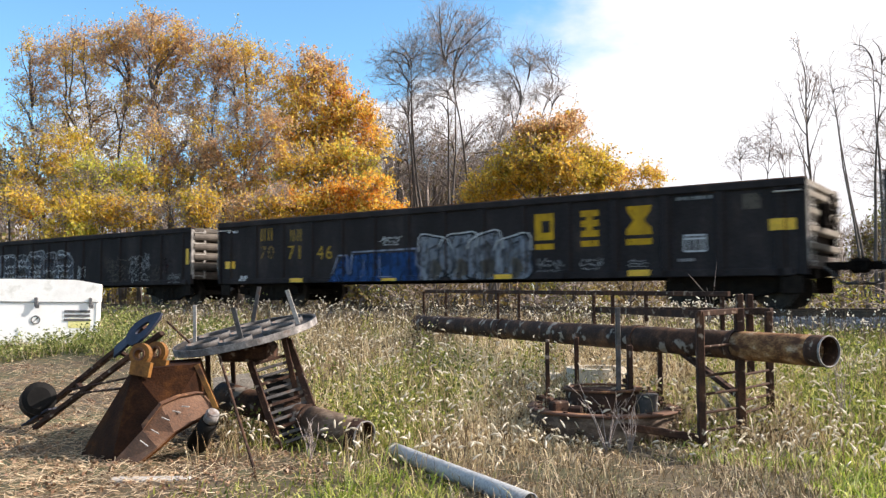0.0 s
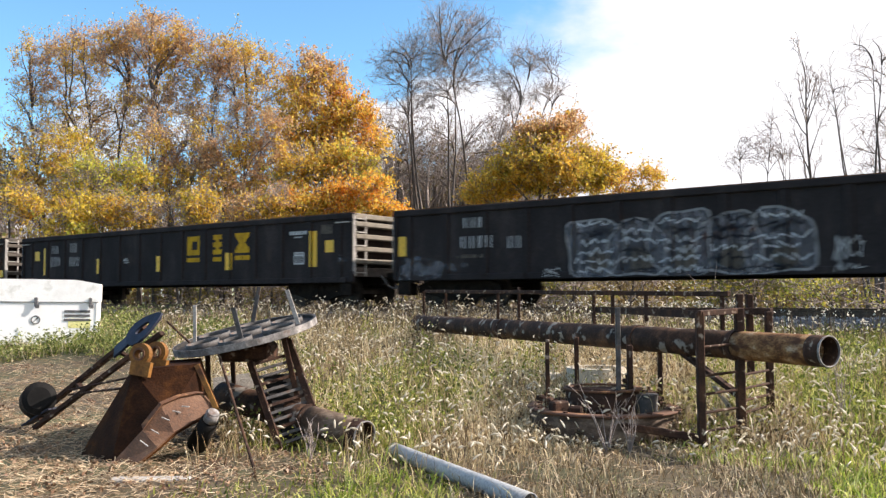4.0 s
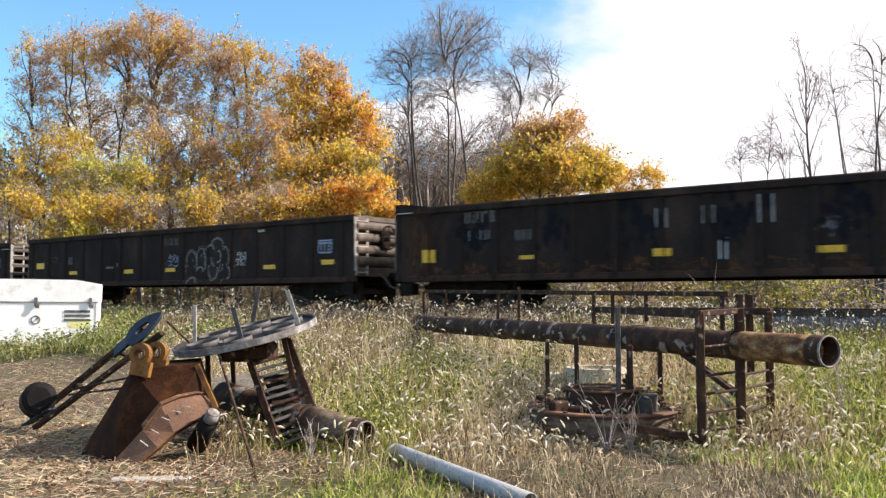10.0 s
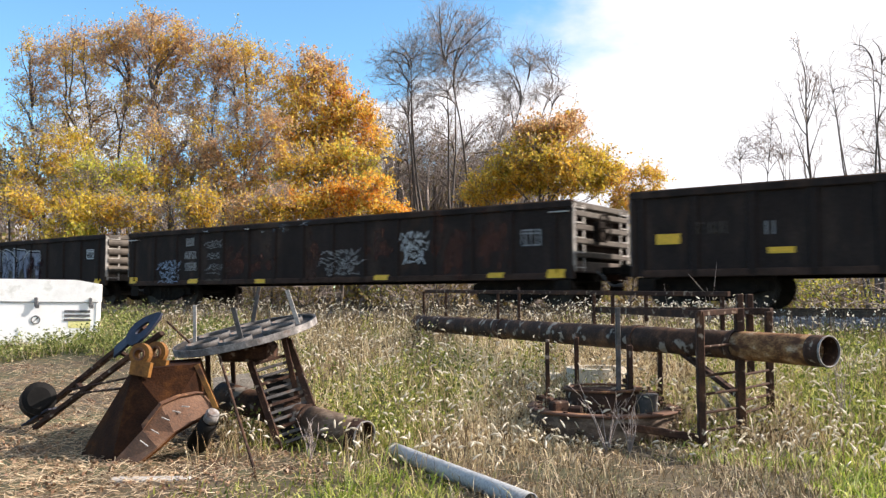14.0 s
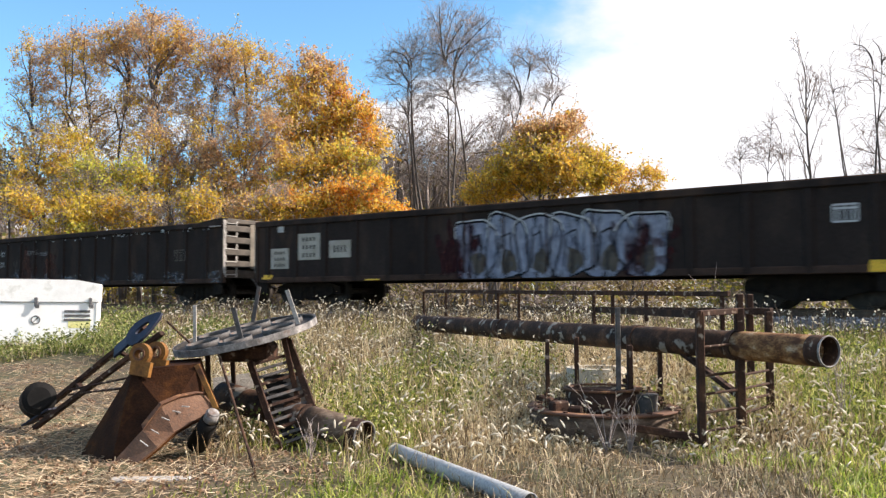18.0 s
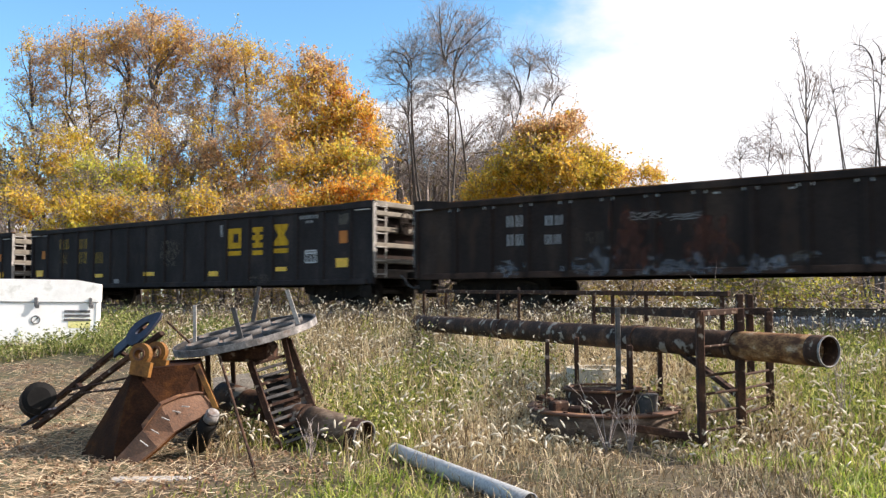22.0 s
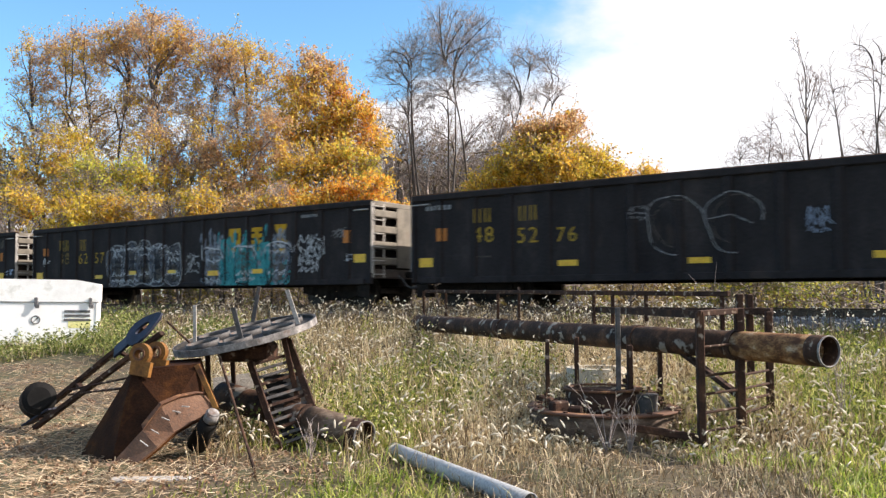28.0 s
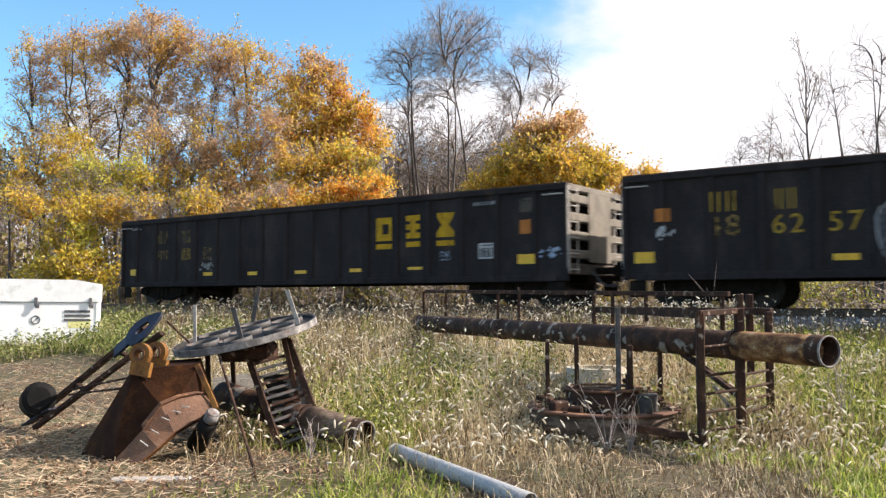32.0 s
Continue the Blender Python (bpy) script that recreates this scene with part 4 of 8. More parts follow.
        paint(car_no, "graffiti_outline", stroke([(x + w * 0.05, z + h * 0.05), (x + w * 0.25, z + h * 0.1), (x + w * 0.42, z - h * 0.05)], 0.022), PAINT["g"], 2, "thin white sprayed line")
    elif kind == "GO":
        for u, v, ru, rv, t0, t1 in ((-0.33, 0.0, 0.12, 0.27, -30, 200), (-0.12, 0.0, 0.12, 0.34, -30, 160), (-0.31, -0.5, 0.11, 0.20, 0, 180), (0.12, -0.15, 0.10, 0.24, 160, 370), (0.065, 0.21, 0.08, 0.15, 20, 170),
                                     (0.20, 0.33, 0.13, 0.165, -10, 170), (0.37, 0.08, 0.105, 0.23, -50, 130), (0.225, 0.105, 0.056, 0.127, -120, 90), (0.435, -0.235, 0.056, 0.127, -90, 80), (-0.145, -0.25, 0.10, 0.16, 20, 160)):
            for grow in (1.0, 0.86):
                arc = [(x + w * (u + ru * grow * math.cos(radians(t0 + (t1 - t0) * k / 14))), z + h * (v + rv * grow * math.sin(radians(t0 + (t1 - t0) * k / 14)))) for k in range(15)]
                paint(car_no, "graffiti_outline", stroke(arc, 0.022), PAINT["g"], 2, "thin white sprayed outline", 0.03)
        for u, v, s in ((-0.30, -0.02, 0.05), (-0.13, 0.08, 0.06), (0.07, 0.0, 0.08), (0.11, -0.02, 0.08), (0.27, -0.13, -0.08), (0.32, -0.13, -0.08), (0.33, -0.45, -0.05), (-0.46, -0.12, 0.02)):
            paint(car_no, "graffiti_line", stroke([(x + w * u, z + h * (v + 0.09)), (x + w * (u + s * 0.4), z + h * (v - 0.09))], 0.024), PAINT["g"], 2, "thin white sprayed line", 0.03)



mark(0, "R", -7.71, 1.20, 0.43, 0.21)
mark(0, "N", -6.17, 2.03, 0.59, 0.34, 2, "y")
mark(0, "N", -5.00, 1.96, 0.52, 0.33, 2, "y")
mark(0, "D", -6.15, 1.50, 0.53, 0.38, "70", "d")
mark(0, "D", -5.02, 1.47, 0.49, 0.39, "71", "y")
mark(0, "D", -3.91, 1.43, 0.56, 0.38, "46", "y")
mark(0, "B", -7.58, 2.17, 0.39, 0.07, "w")
mark(0, "B", -7.12, 0.80, 0.33, 0.15, "w")
mark(0, "R", -4.92, 0.71, 0.49, 0.13)
mark(0, "R", -1.65, 0.67, 0.47, 0.12)
mark(0, "R", 1.71, 0.71, 0.46, 0.11)
mark(0, "GB", -2.18, 1.04, 3.10, 0.91)
mark(0, "GW", 0.84, 1.23, 3.01, 1.38)
mark(0, "T", -1.64, 1.67, 0.66, 0.31, "w")
mark(0, "LC", 2.75, 1.70, 0.47, 0.83)
mark(0, "LS", 3.85, 1.72, 0.41, 0.81)
mark(0, "LX", 4.96, 1.73, 0.55, 0.84)
mark(0, "T", 2.89, 0.94, 0.67, 0.37, "g")
mark(0, "T", 3.86, 0.95, 0.53, 0.30, "g")
mark(0, "T", 4.92, 0.94, 0.45, 0.20, "g")
mark(0, "R", 4.97, 0.74, 0.47, 0.13)
mark(0, "F", 6.12, 1.31, 0.43, 0.32, "w")
mark(0, "B", 6.13, 2.21, 0.73, 0.07, "g")
mark(0, "B", 7.23, 2.07, 0.34, 0.30, "n")
mark(0, "R", 7.78, 1.60, 0.48, 0.22)
mark(0, "B", 5.94, 0.98, 0.34, 0.06, "g")

mark(1, "R", -7.95, 1.51, 0.25, 0.49)
mark(1, "R", 8.05, 1.51, 0.23, 0.48)
mark(1, "S", -7.42, 0.95, 1.43, 0.60, "dim")
mark(1, "N", -5.85, 2.00, 0.63, 0.24, 3, "w")
mark(1, "N", -5.76, 1.54, 0.98, 0.28, 4, "w")
mark(1, "N", -4.73, 1.50, 0.42, 0.27, 2, "w")
mark(1, "B", -5.92, 1.21, 0.79, 0.09, "n")
mark(1, "T", -3.77, 0.79, 0.40, 0.24, "w")
mark(1, "GP", -0.87, 1.32, 4.71, 1.43)
mark(1, "S", -0.38, 1.31, 0.66, 0.74, "r")
mark(1, "S", 0.40, 1.32, 0.50, 0.66, "r")
mark(1, "T", 2.16, 1.02, 0.53, 0.77, "w")
mark(1, "T", 4.31, 1.18, 1.18, 0.86, "n")
mark(1, "T", 5.51, 1.21, 1.14, 0.96, "g")
mark(1, "T", 6.44, 1.01, 0.63, 0.65, "n")
mark(1, "S", 6.92, 1.31, 0.51, 0.42, "m")
mark(1, "T", 7.35, 0.86, 0.68, 0.39, "g")

mark(2, "R", -6.79, 1.56, 0.21, 0.97)
mark(2, "R", -7.34, 1.78, 0.33, 0.34)
mark(2, "N", -6.15, 1.98, 0.50, 0.28, 2, "w")
mark(2, "N", -4.97, 2.01, 0.49, 0.34, 2, "w")
mark(2, "N", -6.13, 1.54, 0.70, 0.34, 3, "w")
mark(2, "N", -4.91, 1.52, 0.69, 0.32, 3, "w")
mark(2, "R", -3.38, 1.32, 0.21, 0.50)
mark(2, "R", -0.03, 1.32, 0.24, 0.49)
mark(2, "R", 3.34, 1.31, 0.23, 0.51)
mark(2, "R", 6.78, 1.56, 0.23, 0.97)
mark(2, "R", 7.36, 1.61, 0.31, 0.32)
mark(2, "T", -1.81, 1.47, 0.32, 0.24, "w")
mark(2, "LC", 1.67, 1.73, 0.59, 0.82)
mark(2, "LS", 2.79, 1.73, 0.39, 0.83)
mark(2, "LX", 3.89, 1.74, 0.63, 0.82)
mark(2, "B", 6.18, 2.02, 0.69, 0.10, "w")
mark(2, "B", 6.17, 1.90, 0.30, 0.04, "w")
mark(2, "F", 6.22, 1.32, 0.37, 0.30, "w")
mark(2, "S", -7.72, 1.36, 0.24, 0.11, "dim")
mark(2, "B", 7.25, 2.07, 0.41, 0.25, "n")
mark(2, "S", 7.85, 1.23, 0.32, 0.17, "dim")

mark(3, "R", -7.31, 1.24, 0.36, 0.31)
mark(3, "S", -7.59, 1.52, 0.75, 1.62, "o")
mark(3, "S", 7.91, 1.51, 0.69, 1.75, "o")
mark(3, "R", 7.94, 1.18, 0.46, 0.27)
mark(3, "N", -5.83, 2.12, 0.94, 0.27, 4, "g")
mark(3, "N", -5.86, 1.69, 0.68, 0.23, 3, "g")
mark(3, "N", -4.66, 1.65, 0.50, 0.23, 3, "g")
mark(3, "R", -4.57, 1.14, 0.39, 0.09)
mark(3, "R", -1.44, 1.15, 0.39, 0.16)
mark(3, "R", 1.73, 1.11, 0.44, 0.13)
mark(3, "R", 4.94, 1.07, 0.42, 0.12)
mark(3, "N", -1.43, 1.85, 0.44, 0.40, 1, "g")
mark(3, "N", -0.48, 1.87, 0.46, 0.35, 1, "g")
mark(3, "N", 0.62, 1.92, 0.54, 0.54, 1, "g")
mark(3, "N", -0.21, 1.19, 0.29, 0.42, 1, "w")
mark(3, "B", 7.31, 1.96, 0.42, 0.08, "g")
mark(3, "B", 7.34, 1.10, 0.26, 0.15, "g")
mark(3, "S", 1.69, 1.54, 0.54, 0.30, "dim")

mark(4, "R", -7.17, 1.41, 0.51, 0.21)
mark(4, "R", -5.00, 1.12, 0.49, 0.12)
mark(4, "R", -1.71, 1.11, 0.48, 0.13)
mark(4, "R", 0.50, 1.12, 0.48, 0.12)
mark(4, "R", 5.00, 1.11, 0.48, 0.12)
mark(4, "R", 7.25, 1.19, 0.46, 0.13)
mark(4, "N", -6.28, 1.60, 0.66, 0.24, 3, "n")
mark(4, "N", -5.19, 1.55, 0.30, 0.26, 1, "g")
mark(4, "B", -2.80, 1.26, 0.42, 0.07, "g")
mark(4, "N", -2.32, 1.35, 0.14, 0.13, 2, "w")
mark(4, "GO", 2.28, 1.32, 2.24, 1.45)
mark(4, "T", 0.62, 1.40, 0.54, 0.46, "b")
mark(4, "T", 3.78, 1.37, 0.49, 0.47, "w")
mark(4, "B", 4.65, 2.15, 0.27, 0.07, "w")
mark(4, "F", 7.14, 1.61, 0.47, 0.33, "b")
mark(4, "B", 0.52, 2.00, 0.75, 0.22, "n")

mark(5, "R", -7.67, 0.81, 0.33, 0.20)
mark(5, "R", 2.84, 0.75, 0.46, 0.13)
mark(5, "R", 6.25, 0.75, 0.43, 0.12)
mark(5, "R", 7.80, 0.76, 0.43, 0.19)
mark(5, "N", -4.84, 1.95, 0.41, 0.26, 3, "w")
mark(5, "N", -4.79, 1.55, 0.62, 0.24, 4, "w")
mark(5, "N", -4.76, 1.20, 0.64, 0.26, 4, "w")
mark(5, "T", -5.84, 1.05, 1.06, 0.75, "b")
mark(5, "R", -4.62, 0.75, 0.46, 0.14)
mark(5, "T", -3.70, 1.84, 0.78, 0.30, "g")
mark(5, "T", -3.71, 1.49, 0.59, 0.24, "g")
mark(5, "T", -3.66, 1.10, 0.81, 0.39, "g")
mark(5, "T", -3.68, 0.78, 0.69, 0.09, "n")
mark(5, "S", -2.68, 1.23, 1.11, 0.74, "r")
mark(5, "S", -1.59, 1.22, 0.82, 0.60, "r")
mark(5, "S", 0.36, 1.31, 0.42, 1.00, "r")
mark(5, "S", 2.80, 1.52, 0.65, 0.79, "r")
mark(5, "S", 4.98, 1.41, 1.07, 0.95, "r")
mark(5, "S", 6.14, 1.50, 0.92, 1.05, "r")
mark(5, "T", 3.85, 1.47, 0.81, 0.87, "w")
mark(5, "S", -0.81, 2.21, 0.45, 0.30, "dim")
mark(5, "S", 0.14, 2.26, 0.43, 0.20, "dim")
mark(5, "F", 7.16, 1.58, 0.48, 0.34, "g")
mark(5, "R", -1.62, 0.71, 0.42, 0.13)
mark(5, "T", 1.38, 1.17, 1.51, 0.75, "g")

mark(6, "P", -7.25, 1.33, 0.71, 0.57)
mark(6, "P", -6.12, 1.63, 0.84, 0.72)
mark(6, "P", -4.98, 1.53, 0.77, 0.46)
mark(6, "B", -7.21, 2.15, 0.23, 0.17, "w")
mark(6, "R", -7.70, 0.82, 0.36, 0.13)
mark(6, "R", -3.80, 0.66, 0.47, 0.12)
mark(6, "R", 7.77, 0.78, 0.31, 0.22)
mark(6, "S", -1.10, 1.31, 1.13, 1.38, "m")
mark(6, "S", 3.45, 1.20, 1.21, 1.12, "m")
mark(6, "GT", 1.38, 1.39, 4.94, 1.61)
mark(6, "F", 7.24, 1.75, 0.41, 0.31, "w")

mark(7, "N", -5.72, 1.97, 0.49, 0.26, 2, "w")
mark(7, "N", -4.72, 1.94, 0.50, 0.22, 2, "w")
mark(7, "N", -5.72, 1.54, 0.48, 0.26, 2, "w")
mark(7, "N", -4.75, 1.52, 0.44, 0.22, 2, "w")
mark(7, "N", -3.75, 1.51, 0.46, 0.26, 2, "n")
mark(7, "S", -3.55, 0.96, 0.59, 0.62, "dim")
mark(7, "S", -2.44, 0.87, 0.79, 0.46, "dim")
mark(7, "S", -1.47, 0.85, 0.66, 0.45, "dim")
mark(7, "S", -0.41, 0.81, 0.73, 0.39, "dim")
mark(7, "S", -2.84, 1.39, 0.89, 1.13, "r")
mark(7, "S", -1.34, 1.34, 0.90, 0.94, "r")
mark(7, "F", 6.17, 1.56, 0.60, 0.32, "n")
mark(7, "S", 6.15, 0.73, 1.00, 0.15, "dim")
mark(7, "B", 2.04, 2.28, 0.13, 0.04, "w")
mark(7, "B", 3.07, 2.29, 0.12, 0.04, "w")
mark(7, "B", 4.16, 2.31, 0.14, 0.03, "w")
mark(7, "B", 5.22, 2.33, 0.13, 0.04, "w")
mark(7, "B", 6.70, 2.37, 0.12, 0.05, "w")
mark(7, "B", 0.26, 2.27, 0.12, 0.04, "w")
mark(7, "B", -1.15, 2.28, 0.13, 0.04, "w")

mark(8, "R", -7.84, 1.14, 0.46, 0.22)
mark(8, "R", -4.05, 1.00, 0.46, 0.12)
mark(8, "R", -1.20, 1.01, 0.49, 0.12)
mark(8, "R", 1.94, 0.96, 0.44, 0.15)
mark(8, "R", 4.83, 1.04, 0.44, 0.12)
mark(8, "R", 7.14, 1.16, 0.47, 0.24)
mark(8, "Q", -7.57, 1.81, 0.32, 0.29)
mark(8, "Q", 7.19, 1.84, 0.33, 0.33)
mark(8, "N", -6.20, 2.15, 0.59, 0.36, 2, "y")
mark(8, "N", -5.05, 2.12, 0.55, 0.35, 2, "y")
mark(8, "N", -6.21, 1.65, 0.46, 0.39, 2, "d")
mark(8, "N", -5.05, 1.64, 0.55, 0.40, 2, "y")
mark(8, "N", -4.06, 1.61, 0.51, 0.38, 2, "y")
mark(8, "LC", 2.87, 1.88, 0.56, 0.83)
mark(8, "LS", 3.85, 1.87, 0.43, 0.83)
mark(8, "LX", 4.82, 1.90, 0.56, 0.84)
mark(8, "B", 5.89, 2.44, 0.72, 0.10, "g")
mark(8, "B", 5.91, 2.31, 0.28, 0.07, "g")
mark(8, "F", 5.97, 1.36, 0.41, 0.32, "w")
mark(8, "B", 7.20, 2.31, 0.39, 0.28, "n")
mark(8, "B", -7.53, 2.51, 0.41, 0.06, "g")
mark(8, "T", -0.22, 1.66, 0.82, 0.85, "n")
mark(8, "B", 2.29, 2.23, 0.13, 0.35, "g")
mark(8, "T", 3.94, 0.78, 0.84, 0.31, "n")
mark(8, "B", -3.03, 0.80, 0.30, 0.14, "g")

mark(9, "R", -7.79, 1.09, 0.42, 0.22)
mark(9, "R", -3.95, 0.99, 0.47, 0.13)
mark(9, "R", -1.07, 0.97, 0.45, 0.12)
mark(9, "R", 2.22, 0.99, 0.41, 0.13)
mark(9, "R", 5.10, 0.99, 0.46, 0.14)
mark(9, "R", 7.36, 1.13, 0.40, 0.21)
mark(9, "Q", -7.31, 1.75, 0.27, 0.31)
mark(9, "Q", 7.35, 1.79, 0.26, 0.28)
mark(9, "N", -6.15, 2.15, 0.54, 0.33, 2, "y")
mark(9, "N", -4.94, 2.14, 0.55, 0.34, 2, "y")
mark(9, "D", -6.13, 1.68, 0.56, 0.38, "48", "y")
mark(9, "D", -4.96, 1.62, 0.63, 0.37, "52", "y")
mark(9, "D", -3.98, 1.60, 0.56, 0.34, "76", "y")
mark(9, "B", -7.43, 2.41, 0.78, 0.11, "g")
mark(9, "B", -6.13, 1.19, 0.40, 0.04, "n")
mark(9, "GC", -1.01, 1.71, 2.34, 1.30)
mark(9, "T", -2.34, 1.99, 0.45, 0.37, "g")
mark(9, "T", 1.12, 1.66, 0.43, 0.57, "b")
mark(9, "LC", 3.09, 1.89, 0.52, 0.81)
mark(9, "LS", 4.05, 1.87, 0.37, 0.83)
mark(9, "LX", 5.04, 1.88, 0.57, 0.85)
mark(9, "F", 6.21, 1.33, 0.47, 0.28, "n")
mark(9, "B", 6.13, 2.39, 0.62, 0.09, "g")

mark(10, "N", -6.14, 2.10, 0.60, 0.39, 2, "y")
mark(10, "N", -4.99, 2.08, 0.45, 0.39, 2, "y")
mark(10, "D", -6.15, 1.61, 0.40, 0.42, "48", "d")
mark(10, "D", -4.96, 1.59, 0.41, 0.38, "62", "y")
mark(10, "D", -3.98, 1.59, 0.44, 0.38, "57", "y")
mark(10, "Q", -7.37, 1.90, 0.32, 0.27)
mark(10, "S", -7.34, 1.55, 0.32, 0.35, "w")
mark(10, "R", -7.76, 1.05, 0.42, 0.23)
mark(10, "R", -3.98, 0.96, 0.44, 0.12)
mark(10, "R", -2.05, 1.06, 0.37, 0.12)
mark(10, "R", 0.01, 1.06, 0.39, 0.10)
mark(10, "R", 1.99, 0.98, 0.47, 0.15)
mark(10, "R", 3.93, 1.00, 0.44, 0.13)
mark(10, "R", 7.81, 1.26, 0.40, 0.22)
mark(10, "GP", -1.43, 1.34, 3.73, 1.53)
mark(10, "T", 1.02, 1.31, 0.67, 0.82, "w")
mark(10, "GA", 3.38, 1.26, 3.48, 1.38)
mark(10, "T", 6.01, 1.43, 1.01, 1.07, "w")
mark(10, "LC", 2.94, 1.93, 0.50, 0.72)
mark(10, "LS", 3.89, 1.92, 0.44, 0.72)
mark(10, "LX", 4.87, 1.90, 0.50, 0.84)
mark(10, "Q", 7.36, 1.84, 0.27, 0.33)
mark(10, "T", 7.09, 1.95, 0.47, 0.31, "g")
mark(10, "B", 6.00, 2.47, 0.67, 0.08, "g")
mark(10, "S", 7.43, 1.29, 0.19, 0.24, "w")

mark(11, "N", -6.05, 2.15, 0.57, 0.40, 2, "d")
mark(11, "N", -4.88, 2.13, 0.45, 0.39, 2, "d")
mark(11, "N", -6.04, 1.60, 0.57, 0.31, 2, "d")
mark(11, "N", -4.88, 1.59, 0.48, 0.35, 2, "y")
mark(11, "N", -3.87, 1.58, 0.43, 0.39, 2, "d")
mark(11, "R", -7.55, 1.07, 0.36, 0.20)
mark(11, "R", -1.85, 0.94, 0.38, 0.10)
mark(11, "R", 0.09, 0.94, 0.44, 0.09)
mark(11, "R", 2.09, 0.95, 0.39, 0.09)
mark(11, "R", 4.04, 0.96, 0.43, 0.07)
mark(11, "R", 7.20, 1.10, 0.47, 0.22)
mark(11, "R", -3.83, 0.96, 0.42, 0.10)
mark(11, "LC", 3.04, 1.87, 0.51, 0.83)
mark(11, "LS", 3.97, 1.89, 0.43, 0.81)
mark(11, "LX", 4.95, 1.89, 0.52, 0.83)
mark(11, "S", -3.89, 1.24, 0.63, 0.31, "g")
mark(11, "T", 4.93, 1.24, 0.30, 0.27, "b")
mark(11, "F", 6.12, 1.32, 0.40, 0.33, "w")
mark(11, "B", 6.08, 2.43, 0.65, 0.08, "g")
mark(11, "Q", 7.18, 1.83, 0.31, 0.32)
mark(11, "B", 7.20, 2.32, 0.34, 0.32, "n")
mark(11, "S", 7.84, 1.26, 0.53, 0.26, "b")
mark(11, "B", -7.45, 2.47, 0.52, 0.07, "g")

mark(5, "B", -4.06, 2.24, 0.05, 0.04, "w")
mark(5, "B", -3.95, 2.23, 0.05, 0.04, "w")
mark(5, "B", -2.24, 2.23, 0.06, 0.04, "w")
mark(5, "B", -2.13, 2.22, 0.06, 0.04, "w")
mark(5, "B", -1.60, 2.12, 0.05, 0.04, "w")
mark(5, "B", -7.84, 2.07, 0.07, 0.04, "w")

mark(7, "B", 2.82, 2.34, 0.07, 0.07, "w")
mark(7, "B", 2.93, 2.33, 0.07, 0.07, "w")
mark(7, "B", 3.16, 2.33, 0.07, 0.06, "w")
mark(7, "B", 3.88, 2.34, 0.06, 0.06, "w")
mark(7, "B", 4.25, 2.34, 0.06, 0.06, "w")
mark(7, "B", 5.31, 2.36, 0.07, 0.08, "w")
mark(7, "B", 5.39, 2.35, 0.06, 0.08, "w")
mark(7, "T", -2.63, 1.92, 0.73, 0.21, "g")
mark(7, "T", -1.76, 1.86, 0.66, 0.17, "g")
mark(7, "T", 0.39, 1.02, 0.49, 0.16, "n")
for k in range(16):
    at = -7.39 + 0.985 * k
    mark(3, "S", at + 0.49, 0.87, 0.84, 0.34, "o")
    mark(7, "B", at - 0.13, 2.32, 0.035, 0.06, "w")
    mark(7, "B", at + 0.12, 2.32, 0.035, 0.06, "w")
    if k % 2:
        mark(7, "S", at + 0.49, 0.88, 0.84, 0.36, "dim")
        mark(3, "S", at + 0.49, 1.75, 0.80, 0.85, "ink")


# ---- scrap yard things ----
def slot(p, q, t):
    return tuple(a + (b - a) * t for a, b in zip(p, q))


